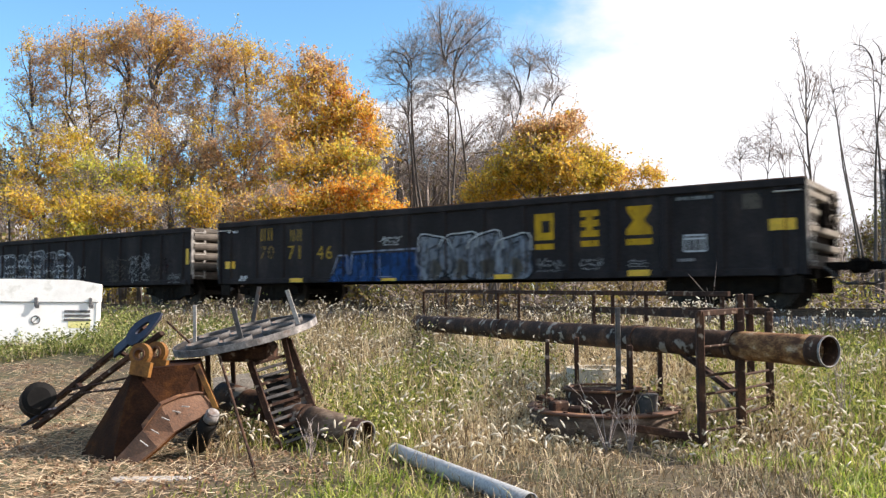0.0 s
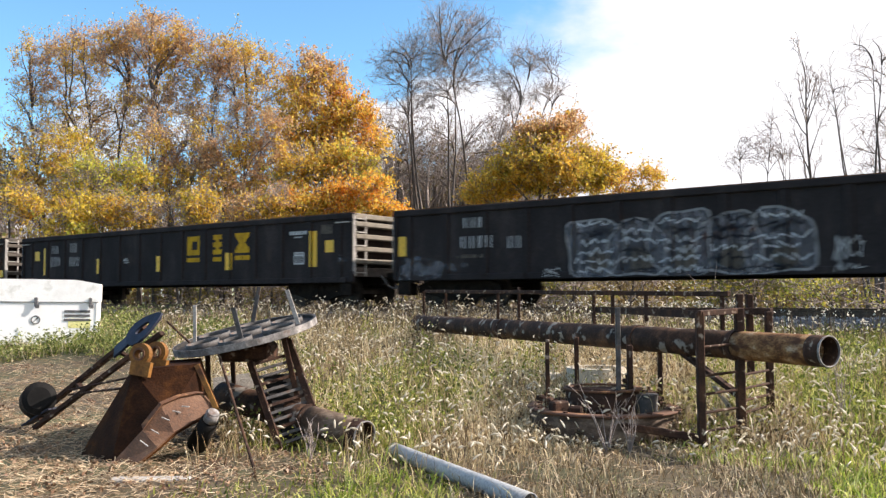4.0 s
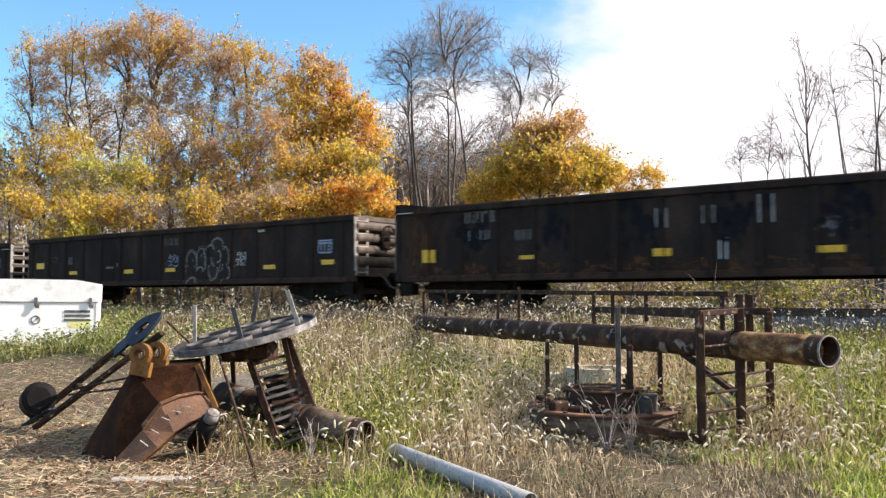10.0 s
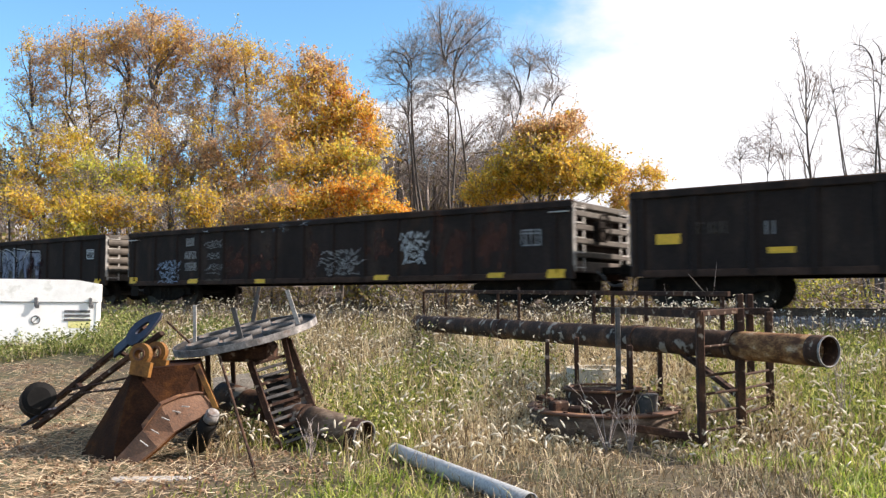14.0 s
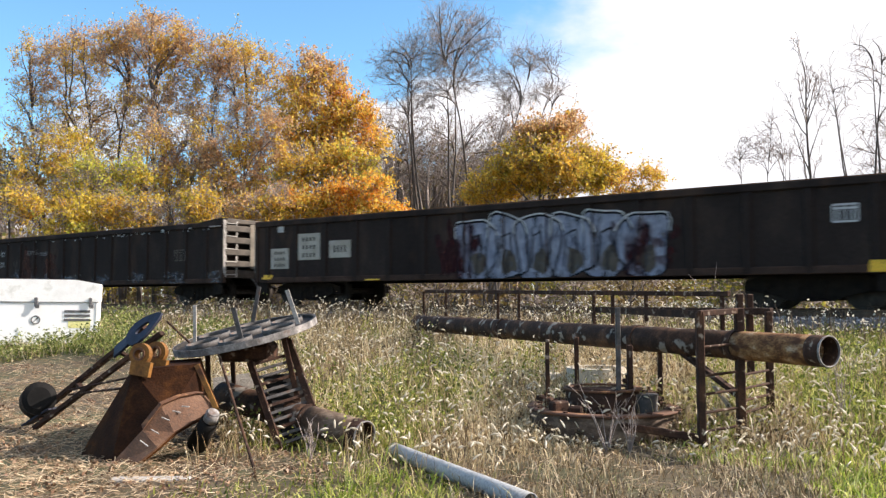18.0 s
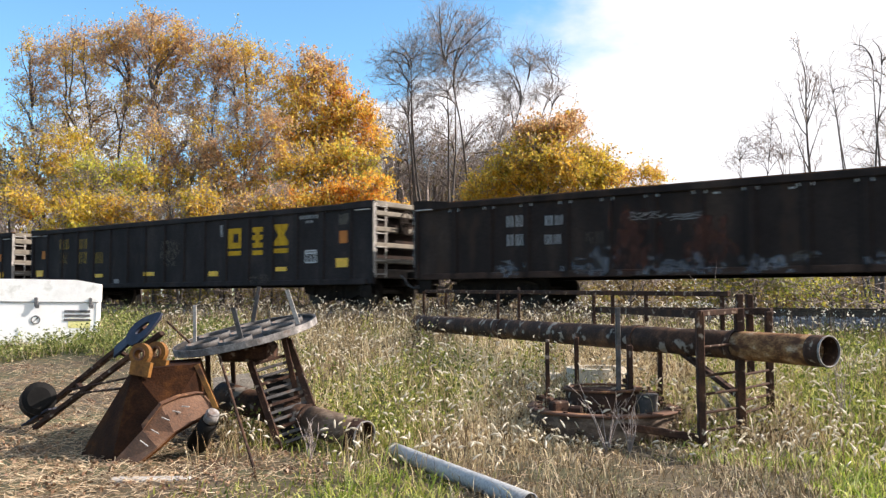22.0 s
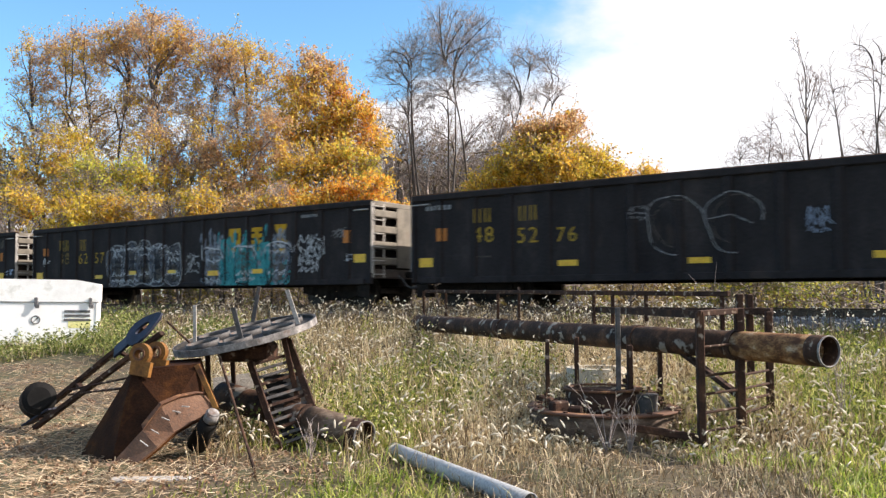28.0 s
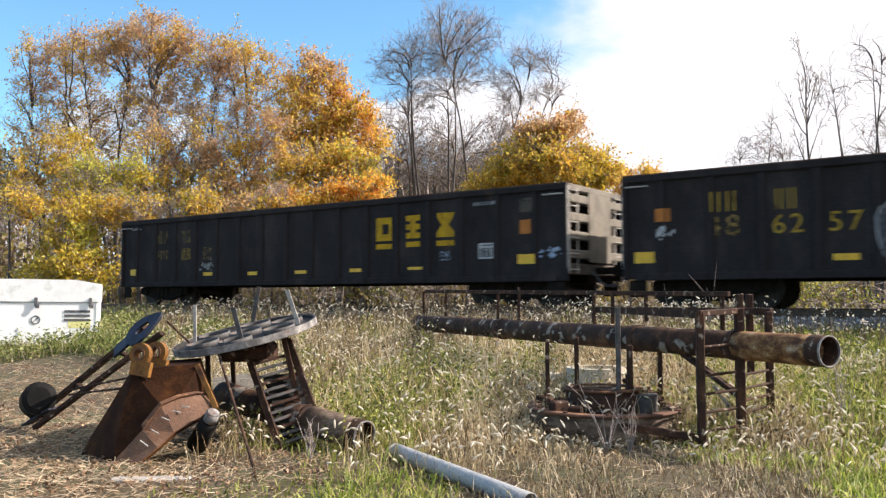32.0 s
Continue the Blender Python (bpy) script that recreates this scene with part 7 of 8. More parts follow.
grown(-6.0, 41, "maple with yellow-green and gold leaves", [(-0.42, 0.0, 7.43, 1.53, 1.26), (1.26, 0.4, 7.57, 1.53, 1.53), (-1.53, -0.3, 6.6, 1.12, 1.39), (2.37, 0.0, 6.74, 1.06, 1.39)], L_GOLD, 11000, 0.125, (22, 130, 620, 1300), 0.10, 0.15, ((-0.6, -0.06), (0.3, 0.05)), None, 0.8, -0.22, mix_mat=L_LIME, mix=0.12)
grown(-5.3, 38, "low maple with bright orange leaves", [(-1.16, 0.0, 5.16, 1.29, 0.72), (0.52, 0.4, 5.42, 1.29, 0.88), (2.07, -0.3, 5.68, 0.98, 1.09), (2.84, 0.2, 4.9, 0.93, 0.47)], L_ORANGE, 12000, 0.12, (14, 80, 400, 800), 0.07, 0.1, ((0, 0.0), (0.6, 0.05)), None, 0.8, -0.30, mix_mat=L_GOLD, mix=0.10)
grown(-11.7, 38, "young maple with golden leaves", [(-1.68, 0.0, 4.64, 1.29, 0.93), (0.52, 0.4, 4.9, 1.09, 1.16)], L_GOLD, 4600, 0.105, (14, 80, 400, 800), 0.06, 0.1, ((-0.3, -0.1), (0.5, 0.06)), None, 0.8, -0.14, mix_mat=L_YELLOW, mix=0.05)
grown(-8.0, 37, "young maple with brown and gold leaves", [(-0.63, 0.0, 4.68, 1.01, 0.86), (0.63, 0.3, 5.05, 0.91, 1.01)], L_GOLD, 4600, 0.105, (14, 80, 400, 800), 0.06, 0.1, ((-0.3, -0.1), (0.3, 0.08)), None, 0.8, -0.14, mix_mat=L_RUSSET, mix=0.0)
grown(-17.8, 38, "young maple with dull yellow leaves", [(-1.29, 0.0, 4.9, 1.29, 1.16), (0.65, 0.4, 4.38, 1.29, 0.88), (2.84, -0.2, 4.51, 1.03, 0.88)], L_YELLOW, 5200, 0.105, (14, 80, 400, 800), 0.06, 0.1, ((-0.3, -0.1), (0.5, 0.1)), None, 0.8, -0.12, mix_mat=L_GOLD, mix=0.0)
grown(-22.4, 43, "thin grey-brown tree with few leaves", [(-0.15, 0.0, 6.72, 1.61, 1.61), (-1.76, 0.5, 7.3, 1.76, 2.34), (0.59, -0.4, 8.18, 1.02, 0.88)], L_YELLOW, 3500, 0.115, (14, 80, 400, 800), 0.09, 0.2, ((0, 0.0), (-0.8, -0.06)), None, 0.8, -0.05, mix_mat=L_BROWN, mix=-0.1)
# tall bare trees
grown(0.2, 50, "tall bare tree with several stems and fine twigs", [(0.34, 0.0, 17.22, 2.57, 1.71), (-1.87, 0.6, 16.03, 2.2, 1.5), (2.04, -0.5, 16.71, 1.65, 1.61), (-3.4, 0.3, 15.01, 1.54, 1.35), (0.0, -0.3, 14.5, 2.2, 2.14), (1.87, 0.4, 14.84, 1.1, 1.61), (-1.7, 0.0, 13.14, 1.84, 1.78)], None, 0, 0.1, (44, 300, 1900, 4200), 0.13, 0.18, ((-0.5, -0.05), (0.1, -0.01), (0.6, 0.02), (-1.0, -0.15), (1.2, 0.05), (-0.8, -0.22)), twig=0.5, fine_r=0.007, spread=0.4)
grown(2.6, 51, "tall bare tree leaning aside with wind-swept twigs", [(2.43, 0.0, 15.74, 1.25, 0.83), (1.21, 0.4, 14.7, 1.25, 0.83), (3.47, -0.3, 15.4, 1.18, 0.97), (3.99, 0.2, 13.84, 1.32, 0.49), (1.56, 0.0, 13.32, 1.04, 1.39), (3.12, 0.0, 13.14, 0.83, 0.56)], None, 0, 0.1, (18, 100, 560, 1300), 0.11, 0.3, ((0.1, 0.22), (0.5, 0.12), (0.2, 0.05)), twig=0.6, fine_r=0.007)
grown(-3.0, 53, "bare grey tree with fine twigs", [(0.0, 0.0, 11.81, 2.52, 2.52), (-1.8, 0.4, 10.91, 1.8, 2.16), (1.44, -0.4, 10.19, 2.16, 2.16), (-0.36, 0.0, 8.75, 2.52, 1.8)], L_BROWN, 900, 0.10, (22, 150, 900, 1900), 0.12, 0.2, ((0, 0.0), (0.9, 0.06), (-0.9, -0.05)), fine_r=0.008)
grown(1.3, 54, "bare grey tree with fine twigs", [(-0.73, 0.0, 11.09, 2.2, 2.39), (1.47, 0.4, 11.09, 1.65, 2.2), (-2.2, -0.4, 9.99, 1.84, 2.2), (0.0, 0.0, 8.89, 2.94, 1.84)], L_BROWN, 900, 0.10, (22, 150, 900, 1900), 0.11, 0.15, ((0, 0.0), (1.4, 0.02), (-1.4, 0.02)), fine_r=0.008)
grown(4.3, 55, "bare grey tree with fine twigs", [(-0.19, 0.0, 11.65, 1.5, 2.25), (-1.12, 0.4, 9.41, 1.68, 1.87)], None, 0, 0.10, (16, 110, 700, 1600), 0.10, 0.2, ((0, 0.0),), fine_r=0.008)
# maples at the open side of the woods
grown(5.0, 42, "round maple with golden leaves, russet at the top", [(-0.29, 0.0, 9.3, 1.2, 0.8), (1.71, 0.4, 9.87, 0.86, 0.69), (0.71, -0.3, 9.45, 1.14, 0.69), (0.0, 0.0, 8.02, 2.43, 1.14), (2.57, 0.4, 8.02, 1.29, 0.91), (-1.71, -0.4, 7.44, 1.29, 1.03), (1.14, 0.3, 7.16, 2.57, 1.14), (3.43, 0.0, 7.3, 1.14, 0.74), (-2.86, 0.2, 6.44, 1.14, 0.69)], L_YELLOW, 34000, 0.125, (30, 190, 1000, 2200), 0.13, 0.2, ((-0.3, 0.0), (0.4, 0.03)), L_RUSSET, 0.84, -0.50, mix_mat=L_GOLD, mix=0.02)
grown(2.9, 44, "low maple with golden leaves", [(0.3, 0.0, 6.85, 1.2, 0.84), (-0.9, 0.3, 6.4, 1.05, 0.66)], L_GOLD, 7000, 0.11, (14, 80, 400, 800), 0.08, 0.1, ((0, 0.0),), None, 0.8, -0.3)
grown(14.7, 60, "small orange-leaved tree at the edge of the woods", [(0.2, 0.0, 9.96, 0.98, 0.82), (-0.82, 0.3, 9.67, 0.65, 0.57), (0.82, -0.3, 9.14, 0.9, 0.73), (0.2, 0.1, 8.2, 1.3, 1.0), (-1.5, 0.2, 8.2, 1.3, 1.0), (-0.6, -0.2, 7.0, 2.4, 1.2)], L_GOLD, 9500, 0.13, (12, 60, 320, 700), 0.10, 0.2, ((0, 0.0),), None, 0.8, -0.4, mix_mat=L_ORANGE, mix=0.1)
grown(13.1, 62, "small orange-leaved tree at the edge of the woods", [(0.0, 0.0, 9.83, 1.1, 0.93), (-1.27, 0.3, 9.62, 1.27, 1.05)], L_ORANGE, 4200, 0.13, (12, 60, 320, 700), 0.10, 0.2, ((0, 0.0),), None, 0.8, -0.3)
# bare trees at the open side
tree(20.0, 45, 15.2, 2.7, "slim bare tree with short branches", shape="thin", thick=0.42)
grown(20.2, 52, "low bare tree with fine twigs", [(-0.18, 0.0, 10.3, 1.49, 1.27), (-1.59, 0.3, 9.49, 0.92, 0.78), (1.06, -0.3, 9.84, 1.06, 0.92), (0.53, 0.0, 11.79, 0.57, 0.85)], None, 0, 0.1, (20, 110, 420, 600), 0.07, 0.15, ((0, 0.0), (0.6, 0.08), (-0.6, -0.1), (1.0, 0.15)), fine_r=0.007)
grown(17.1, 34, "bare tree with thick dark trunk and open limbs", [(-1.04, 0.0, 9.48, 0.56, 1.27), (-0.46, 0.3, 9.01, 0.56, 0.93), (-1.27, 0.0, 10.17, 0.28, 0.69)], None, 0, 0.1, (8, 24, 70, 80), 0.075, 0.2, ((0.3, -0.07), (0.5, -0.01)), fine_r=0.007)
grown(18.5, 35, "bare tree with a dark trunk and steep forked limbs", [(-0.71, 0.0, 10.44, 0.62, 1.43), (-0.24, 0.4, 11.39, 0.62, 1.43), (-1.07, -0.3, 9.48, 0.33, 0.95), (0.71, 0.0, 10.44, 0.95, 1.91)], None, 0, 0.1, (14, 44, 130, 150), 0.10, 0.2, ((-0.2, -0.06), (0.0, 0.0), (0.3, 0.04)), fine_r=0.007)
grown(25.5, 47, "bare tree with fine twigs", [(0, 0, 8.8, 3.0, 3.4)], None, 0, 0.1, (12, 80, 380, 700), 0.12, 0.3, ((0, 0.0),))

grown(24.2, 45, "olive-brown leafy tree at the open side", [(0, 0, 4.3, 1.9, 2.0), (1.4, 0.3, 5.0, 1.5, 1.8), (-1.0, 0.2, 3.2, 1.3, 1.5)], L_BRUSH, 5200, 0.11, (16, 90, 420, 800), 0.09, 0.15, ((-0.3, -0.05), (0.6, 0.08)), None, 0.8, -0.25, mix_mat=L_BROWN, mix=0.0)

grown(-16.6, 37, "young tree with yellow-green leaves at the wood's edge", [(0.0, 0.0, 2.2, 1.5, 1.3), (-1.2, 0.3, 1.6, 1.2, 1.0), (1.1, 0.2, 1.7, 1.2, 1.1), (0.3, 0.3, 3.8, 1.3, 1.1), (-1.1, 0.0, 3.4, 1.0, 0.9)], L_YELLOW, 8000, 0.13, (14, 70, 300, 500), 0.07, 0.15, ((-0.3, -0.05), (0.5, 0.06)), None, 0.8, -0.25, mix_mat=L_LIME, mix=0.35)

# low brush along the far side of the railway
brush_rng = random.Random(9)
for i in range(26):
    along = -34 + i * 2.35 + brush_rng.uniform(-0.8, 0.8)
    off = brush_rng.uniform(24.0, 30.0)
    bx, by = NX * off + along * NY, NY * off - along * NX
    mat, lab = ((L_BRUSH, "bush with dull yellow-green leaves behind the railway"), (L_BROWN, "bush with brown leaves behind the railway"), (L_BROWN, "bush with brown leaves behind the railway"))[i % 3]
    if along > -9 and i % 3 == 1:
        mat, lab = L_FRESH, "bush with yellow-green leaves behind the railway"
    small = 0.62 if along > -6 else 1.0
    tree(bx, by, brush_rng.uniform(2.0, 3.4) * small, brush_rng.uniform(2.6, 3.8), lab, mat, 1700 if along > -6 else 2200, 0.075, shape="bush", low=0.05, clear=-0.15)

# far woods: thin grey stems and twigs, too many to count
wood_rng = random.Random(21)
wood = []
base_segs, _ = skeleton(wood_rng, (8, 4, 3), (0.40, 0.45, 0.45), (38, 42, 45), 0.06, 0.2)
for i in range(450):
    x, y = (wood_rng.uniform(-62, 58), wood_rng.uniform(60, 92)) if i < 170 else (wood_rng.uniform(-8, 7), wood_rng.uniform(57, 72)) if i < 290 else (wood_rng.uniform(-42, -6), wood_rng.uniform(56, 70)) if i < 390 else (wood_rng.uniform(20, 42), wood_rng.uniform(56, 72))
    if x * 62 / y > 9:
        h = wood_rng.uniform(6.0, 9.0)
    else:
        h = wood_rng.uniform(9.5, 14.5) if i < 170 else wood_rng.uniform(11.0, 16.5) if i < 290 else wood_rng.uniform(9.0, 13.5)
    a = wood_rng.uniform(0, 6.28)
    c, s = math.cos(a), math.sin(a)
    q = base_segs.copy()
    for k in (0, 3):
        qx, qy = q[:, k] * h * 0.75, q[:, k + 1] * h * 0.75
        q[:, k], q[:, k + 1], q[:, k + 2] = qx * c - qy * s + x, qx * s + qy * c + y, q[:, k + 2] * h * 0.8 + 0.3
    q[:, 6:8] = np.maximum(q[:, 6:8] * h * 0.8, 0.012)
    wood.append(q)
tagged(new("far_woods", segments_mesh("far_woods", np.concatenate(wood), M_TWIG, 3)), "bare grey-brown autumn woods in the distance", "woods", kind="stuff")
far_rng = np.random.default_rng(14)
fx, fy = far_rng.uniform(-75, 75, 3200), far_rng.uniform(52, 80, 3200)
fz = far_rng.uniform(0.0, 1.0, 3200) ** 1.5 * np.where(fx * 62 / fy > 9, 3.0, 5.5)
tagged(new("far_brush", leaf_mesh("far_brush", far_rng, np.stack([fx, fy, fz + 0.6], 1), 80000, 0.7, 0.28, L_BROWN)), "brown leafy brush at the foot of the woods", "brush", kind="stuff")
wl_rng = np.random.default_rng(4)
wl_at = np.concatenate(wood)[:, 3:6]
tagged(new("woods_leaves", leaf_mesh("woods_leaves", wl_rng, wl_at[wl_at[:, 0] < 6], 30000, 0.3, 0.14, L_BROWN)), "last brown leaves in the distant woods", "leaves", kind="stuff")

# ---- grass and weeds ----
G_GREEN = leafy("green_grass", [(0.0, (0.05, 0.075, 0.012)), (0.4, (0.16, 0.20, 0.032)), (0.8, (0.38, 0.40, 0.08)), (1.0, (0.62, 0.56, 0.20))], 0.42)
G_DRY = leafy("dry_grass", [(0.0, (0.085, 0.050, 0.026)), (0.35, (0.25, 0.165, 0.080)), (0.7, (0.50, 0.375, 0.20)), (0.9, (0.74, 0.61, 0.38)), (1.0, (0.18, 0.17, 0.05))], 0.3)
G_BROWN = leafy("matted_brown_grass", [(0.0, (0.05, 0.034, 0.02)), (0.45, (0.17, 0.12, 0.062)), (0.75, (0.40, 0.31, 0.18)), (0.9, (0.68, 0.58, 0.40)), (1.0, (0.17, 0.20, 0.05))], 0.3)
G_WEED = leafy("leafy_weed", [(0.0, (0.05, 0.07, 0.018)), (0.5, (0.15, 0.185, 0.04)), (1.0, (0.37, 0.40, 0.12))], 0.4)
G_HEAD = leafy("pale_seed_heads", [(0.0, (0.52, 0.45, 0.33)), (0.6, (0.76, 0.70, 0.58)), (1.0, (0.88, 0.84, 0.74))], 0.45)
G_LUSH = leafy("lush_grass", [(0.0, (0.10, 0.15, 0.02)), (0.45, (0.29, 0.39, 0.05)), (0.8, (0.56, 0.60, 0.14)), (1.0, (0.72, 0.66, 0.30))], 0.45)
G_PALE = leafy("bleached_grass", [(0.0, (0.46, 0.35, 0.20)), (0.6, (0.74, 0.62, 0.40)), (1.0, (0.86, 0.78, 0.58))], 0.35)
G_DRYLEAF = leafy("dry_weed_leaves", [(0.0, (0.08, 0.055, 0.03)), (0.4, (0.22, 0.16, 0.08)), (0.75, (0.45, 0.36, 0.21)), (1.0, (0.64, 0.56, 0.40))], 0.35)
G_LITTER = leafy("leaf_litter", [(0.0, (0.09, 0.045, 0.025)), (0.5, (0.20, 0.11, 0.06)), (1.0, (0.36, 0.24, 0.14))], 0.1)
G_STRAW = leafy("fallen_straw", [(0.0, (0.19, 0.12, 0.065)), (0.5, (0.44, 0.315, 0.19)), (1.0, (0.76, 0.62, 0.44))], 0.15)


def blades(name, mat, spots, heights, bend, width, label, rng, category="grass"):
    """Curved tapering blades, one mesh that nobody could count."""
    n = len(spots)
    az = rng.uniform(0, 6.283, n)
    side = np.stack([np.cos(az), np.sin(az), np.zeros(n)], 1)
    lean_az = rng.uniform(0, 6.283, n)
    lean = np.stack([np.cos(lean_az), np.sin(lean_az), np.zeros(n)], 1) * (bend * rng.uniform(0.2, 1.2, n) * heights)[:, None]
    up = np.array([[0.0, 0.0, 1.0]])
    w = (width * rng.uniform(0.6, 1.4, n))[:, None]
    h = heights[:, None]
    p0, p1, p2 = spots, spots + up * h * 0.55 + lean * 0.35, spots + up * h * (1 - 0.25 * bend) + lean
    verts = np.stack([p0 - side * w, p0 + side * w, p1 - side * w * 0.8, p1 + side * w * 0.8, p2], 1).reshape(-1, 3)
    i = np.arange(n)[:, None] * 5
    faces = np.concatenate([i + np.array([[0, 1, 3]]), i + np.array([[0, 3, 2]]), i + np.array([[2, 3, 4]])], 1).reshape(-1, 3)
    tagged(new(name, mesh_np(name, verts, faces, mat)), label, category, kind="stuff")
    return p2, lean


def scatter(rng, n, near, far, power=1.0):
    """Places in the wedge of land in view, closer together near by."""
    y = near * (far / near) ** rng.uniform(0, 1, n) ** power
    x = y * rng.uniform(-0.60, 0.60, n)
    q = x * NX + y * NY
    ok = q < 15.0
    x, y = x[ok], y[ok]
    return np.stack([x, y, np.array([land(a, b) for a, b in zip(x, y)]) - 0.01], 1)


def in_dirt(p):
    """The trodden, straw-covered patch by the bucket."""
    return (p[:, 0] < -2.2) & (p[:, 0] + 0.42 * (p[:, 1] - 8.0) < -2.0) & (p[:, 1] < 17.3 + 0.7 * np.sin(p[:, 0] * 1.3))


def worn(p):
    """Bare dark earth between the bucket and the rack."""
    return 1.2 * np.exp(-(((p[:, 0] + 1.80) / 0.85) ** 2 + ((p[:, 1] - 7.15) / 0.95) ** 2))


def clump(p, scale, seed):
    return np.array([noise.noise(Vector((a * scale, b * scale, seed))) for a, b in p[:, :2]])


veg = np.random.default_rng(77)
def lushness(p):
    """How green the growth is: fresh on the open side and by the plastic pipe, dry in the middle."""
    x, y = p[:, 0], p[:, 1]
    g = clump(p, 0.55, 2.0) * 0.7 + 0.35 * clump(p, 1.7, 5.0)
    g += 0.55 * np.clip((x - 2.9) / 1.5, 0, 1) + 0.35 * np.exp(-(((x + 0.8) / 0.9) ** 2 + ((y - 6.6) / 0.9) ** 2)) + 0.65 * np.exp(-(((x + 0.5) / 1.2) ** 2 + ((y - 11.0) / 2.4) ** 2))
    return g - 0.35 * np.exp(-(((x - 1.0) / 1.3) ** 2 + ((y - 8.2) / 1.6) ** 2))


def tallness(p):
    """Short near the path and on the trodden ground, tall round the scrap, short on the bank by the ballast."""
    q = p[:, 0] * NX + p[:, 1] * NY
    return np.interp(p[:, 1], [5.0, 7.0, 8.5, 11.0, 16.0], [0.30, 0.42, 0.62, 1.0, 1.0]) * np.where(p[:, 0] > 0.385 * p[:, 1], np.interp(q, [9.5, 12.0, 15.0], [1.0, 0.50, 0.28]), np.interp(q, [11.0, 13.2, 15.0], [1.0, 0.9, 0.55])) * (1 - 0.80 * np.exp(-(((p[:, 0] - 1.75) / 1.1) ** 2 + ((p[:, 1] - 8.0) / 0.8) ** 2)))


sp = scatter(veg, 60000, 5.2, 24.0, 0.9)
sp = sp[~in_dirt(sp) & (worn(sp) * 1.1 < veg.uniform(0, 1, len(sp)))]
lush = lushness(sp)
g1 = sp[lush > 0.0]
blades("green_grass", G_GREEN, g1, (0.10 + 0.40 * veg.uniform(0, 1, len(g1)) ** 1.8) * tallness(g1) * (0.85 + 0.7 * clump(g1, 1.1, 11.0)), 0.85, 0.0055, "tufted green grass among the scrap", veg)
g2 = scatter(veg, 42000, 5.2, 15.0, 0.9)
g2 = g2[((g2[:, 0] > 2.3) | ((g2[:, 1] < 7.6) & (g2[:, 0] > -1.9) & (g2[:, 0] < 0.0) & (veg.uniform(0, 1, len(g2)) < 0.3))) & (lushness(g2) > 0.0) & (worn(g2) < 0.25)]
blades("lush_grass", G_LUSH, g2, (0.10 + 0.34 * veg.uniform(0, 1, len(g2)) ** 1.5) * np.clip(tallness(g2) * 1.2, 0, 1), 0.9, 0.006, "lush bright green grass", veg)
d1 = sp[lush <= 0.15]
close = d1[:, 1] + 0.9 * veg.uniform(-1, 1, len(d1)) < 7.7
for nm, mt, dd, lab in (("dry_grass", G_DRY, d1[~close], "tall dry straw-coloured grass"), ("brown_grass", G_BROWN, d1[close], "short matted brown grass with a few green blades")):
    blades(nm, mt, dd, (0.10 + 0.55 * veg.uniform(0, 1, len(dd)) ** 1.8) * tallness(dd) * (0.85 + 0.8 * clump(dd, 1.3, 17.0)), 0.9, 0.0042, lab, veg)
sp = scatter(veg, 34000, 5.4, 22.0, 0.8)
sp = sp[~in_dirt(sp) & (clump(sp, 0.8, 23.0) > -0.05) & (worn(sp) < 0.3) & (sp[:, 1] + 1.2 * veg.uniform(-1, 1, len(sp)) > 8.0)]
blades("bleached_grass", G_PALE, sp, (0.15 + 0.45 * veg.uniform(0, 1, len(sp)) ** 1.4) * tallness(sp), 1.0, 0.006, "long bleached grass blades", veg)
sp = scatter(veg, 30000, 8.2, 15.5, 0.9)
sp = sp[(sp[:, 0] > 0.02 * sp[:, 1]) & (sp[:, 0] < 0.42 * sp[:, 1]) & (clump(sp, 0.9, 41.0) > -0.2)]
blades("pale_straw", G_PALE, sp, (0.14 + 0.40 * veg.uniform(0, 1, len(sp)) ** 1.4) * np.clip(tallness(sp) * 1.1, 0, 1), 0.9, 0.0055, "pale standing straw round the pipe", veg)
sp = scatter(veg, 12000, 6.6, 23.0, 0.8)
sp = sp[~in_dirt(sp)]
sp = sp[(clump(sp, 0.4, 8.0) > -0.25) & (sp[:, 0] > -6.5)]
hs = veg.uniform(0.35, 0.85, len(sp)) * np.clip(tallness(sp) * 1.1, 0, 1)
tips, lean = blades("weed_stalks", G_DRY, sp, hs, 0.35, 0.0032, "thin dry weed stalks", veg, "weeds")
n = len(tips)
pick = veg.uniform(0, 1, n) < 0.46
t0, ln = tips[pick], lean[pick]
dirn = ln / np.maximum(np.linalg.norm(ln, axis=1, keepdims=True), 1e-6) * 0.8 + np.array([[0, 0, -0.25]])
dirn += veg.normal(0, 0.25, dirn.shape)
dirn /= np.linalg.norm(dirn, axis=1, keepdims=True)
size = veg.uniform(0.04, 0.095, len(t0))
heads = []
prev, rr = t0, 0.25
for k, rad in enumerate((0.009, 0.010, 0.003)):
    nxt = prev + dirn * size[:, None] * 0.36
    heads.append(np.concatenate([prev, nxt, np.full((len(t0), 1), (0.003, 0.009, 0.010)[k]), np.full((len(t0), 1), rad)], 1))
    prev = nxt
    dirn = dirn + np.array([[0, 0, -0.22]])
    dirn /= np.linalg.norm(dirn, axis=1, keepdims=True)
tagged(new("seed_heads", segments_mesh("seed_heads", np.concatenate(heads), G_HEAD, 4)), "pale nodding seed heads of foxtail grass", "weeds", kind="stuff")
sp = scatter(veg, 34000, 5.2, 19.0, 0.9)
sp = sp[in_dirt(sp) | (veg.uniform(0, 1, len(sp)) < 0.25 + 0.5 * worn(sp))]
a = veg.uniform(0, 6.283, len(sp))
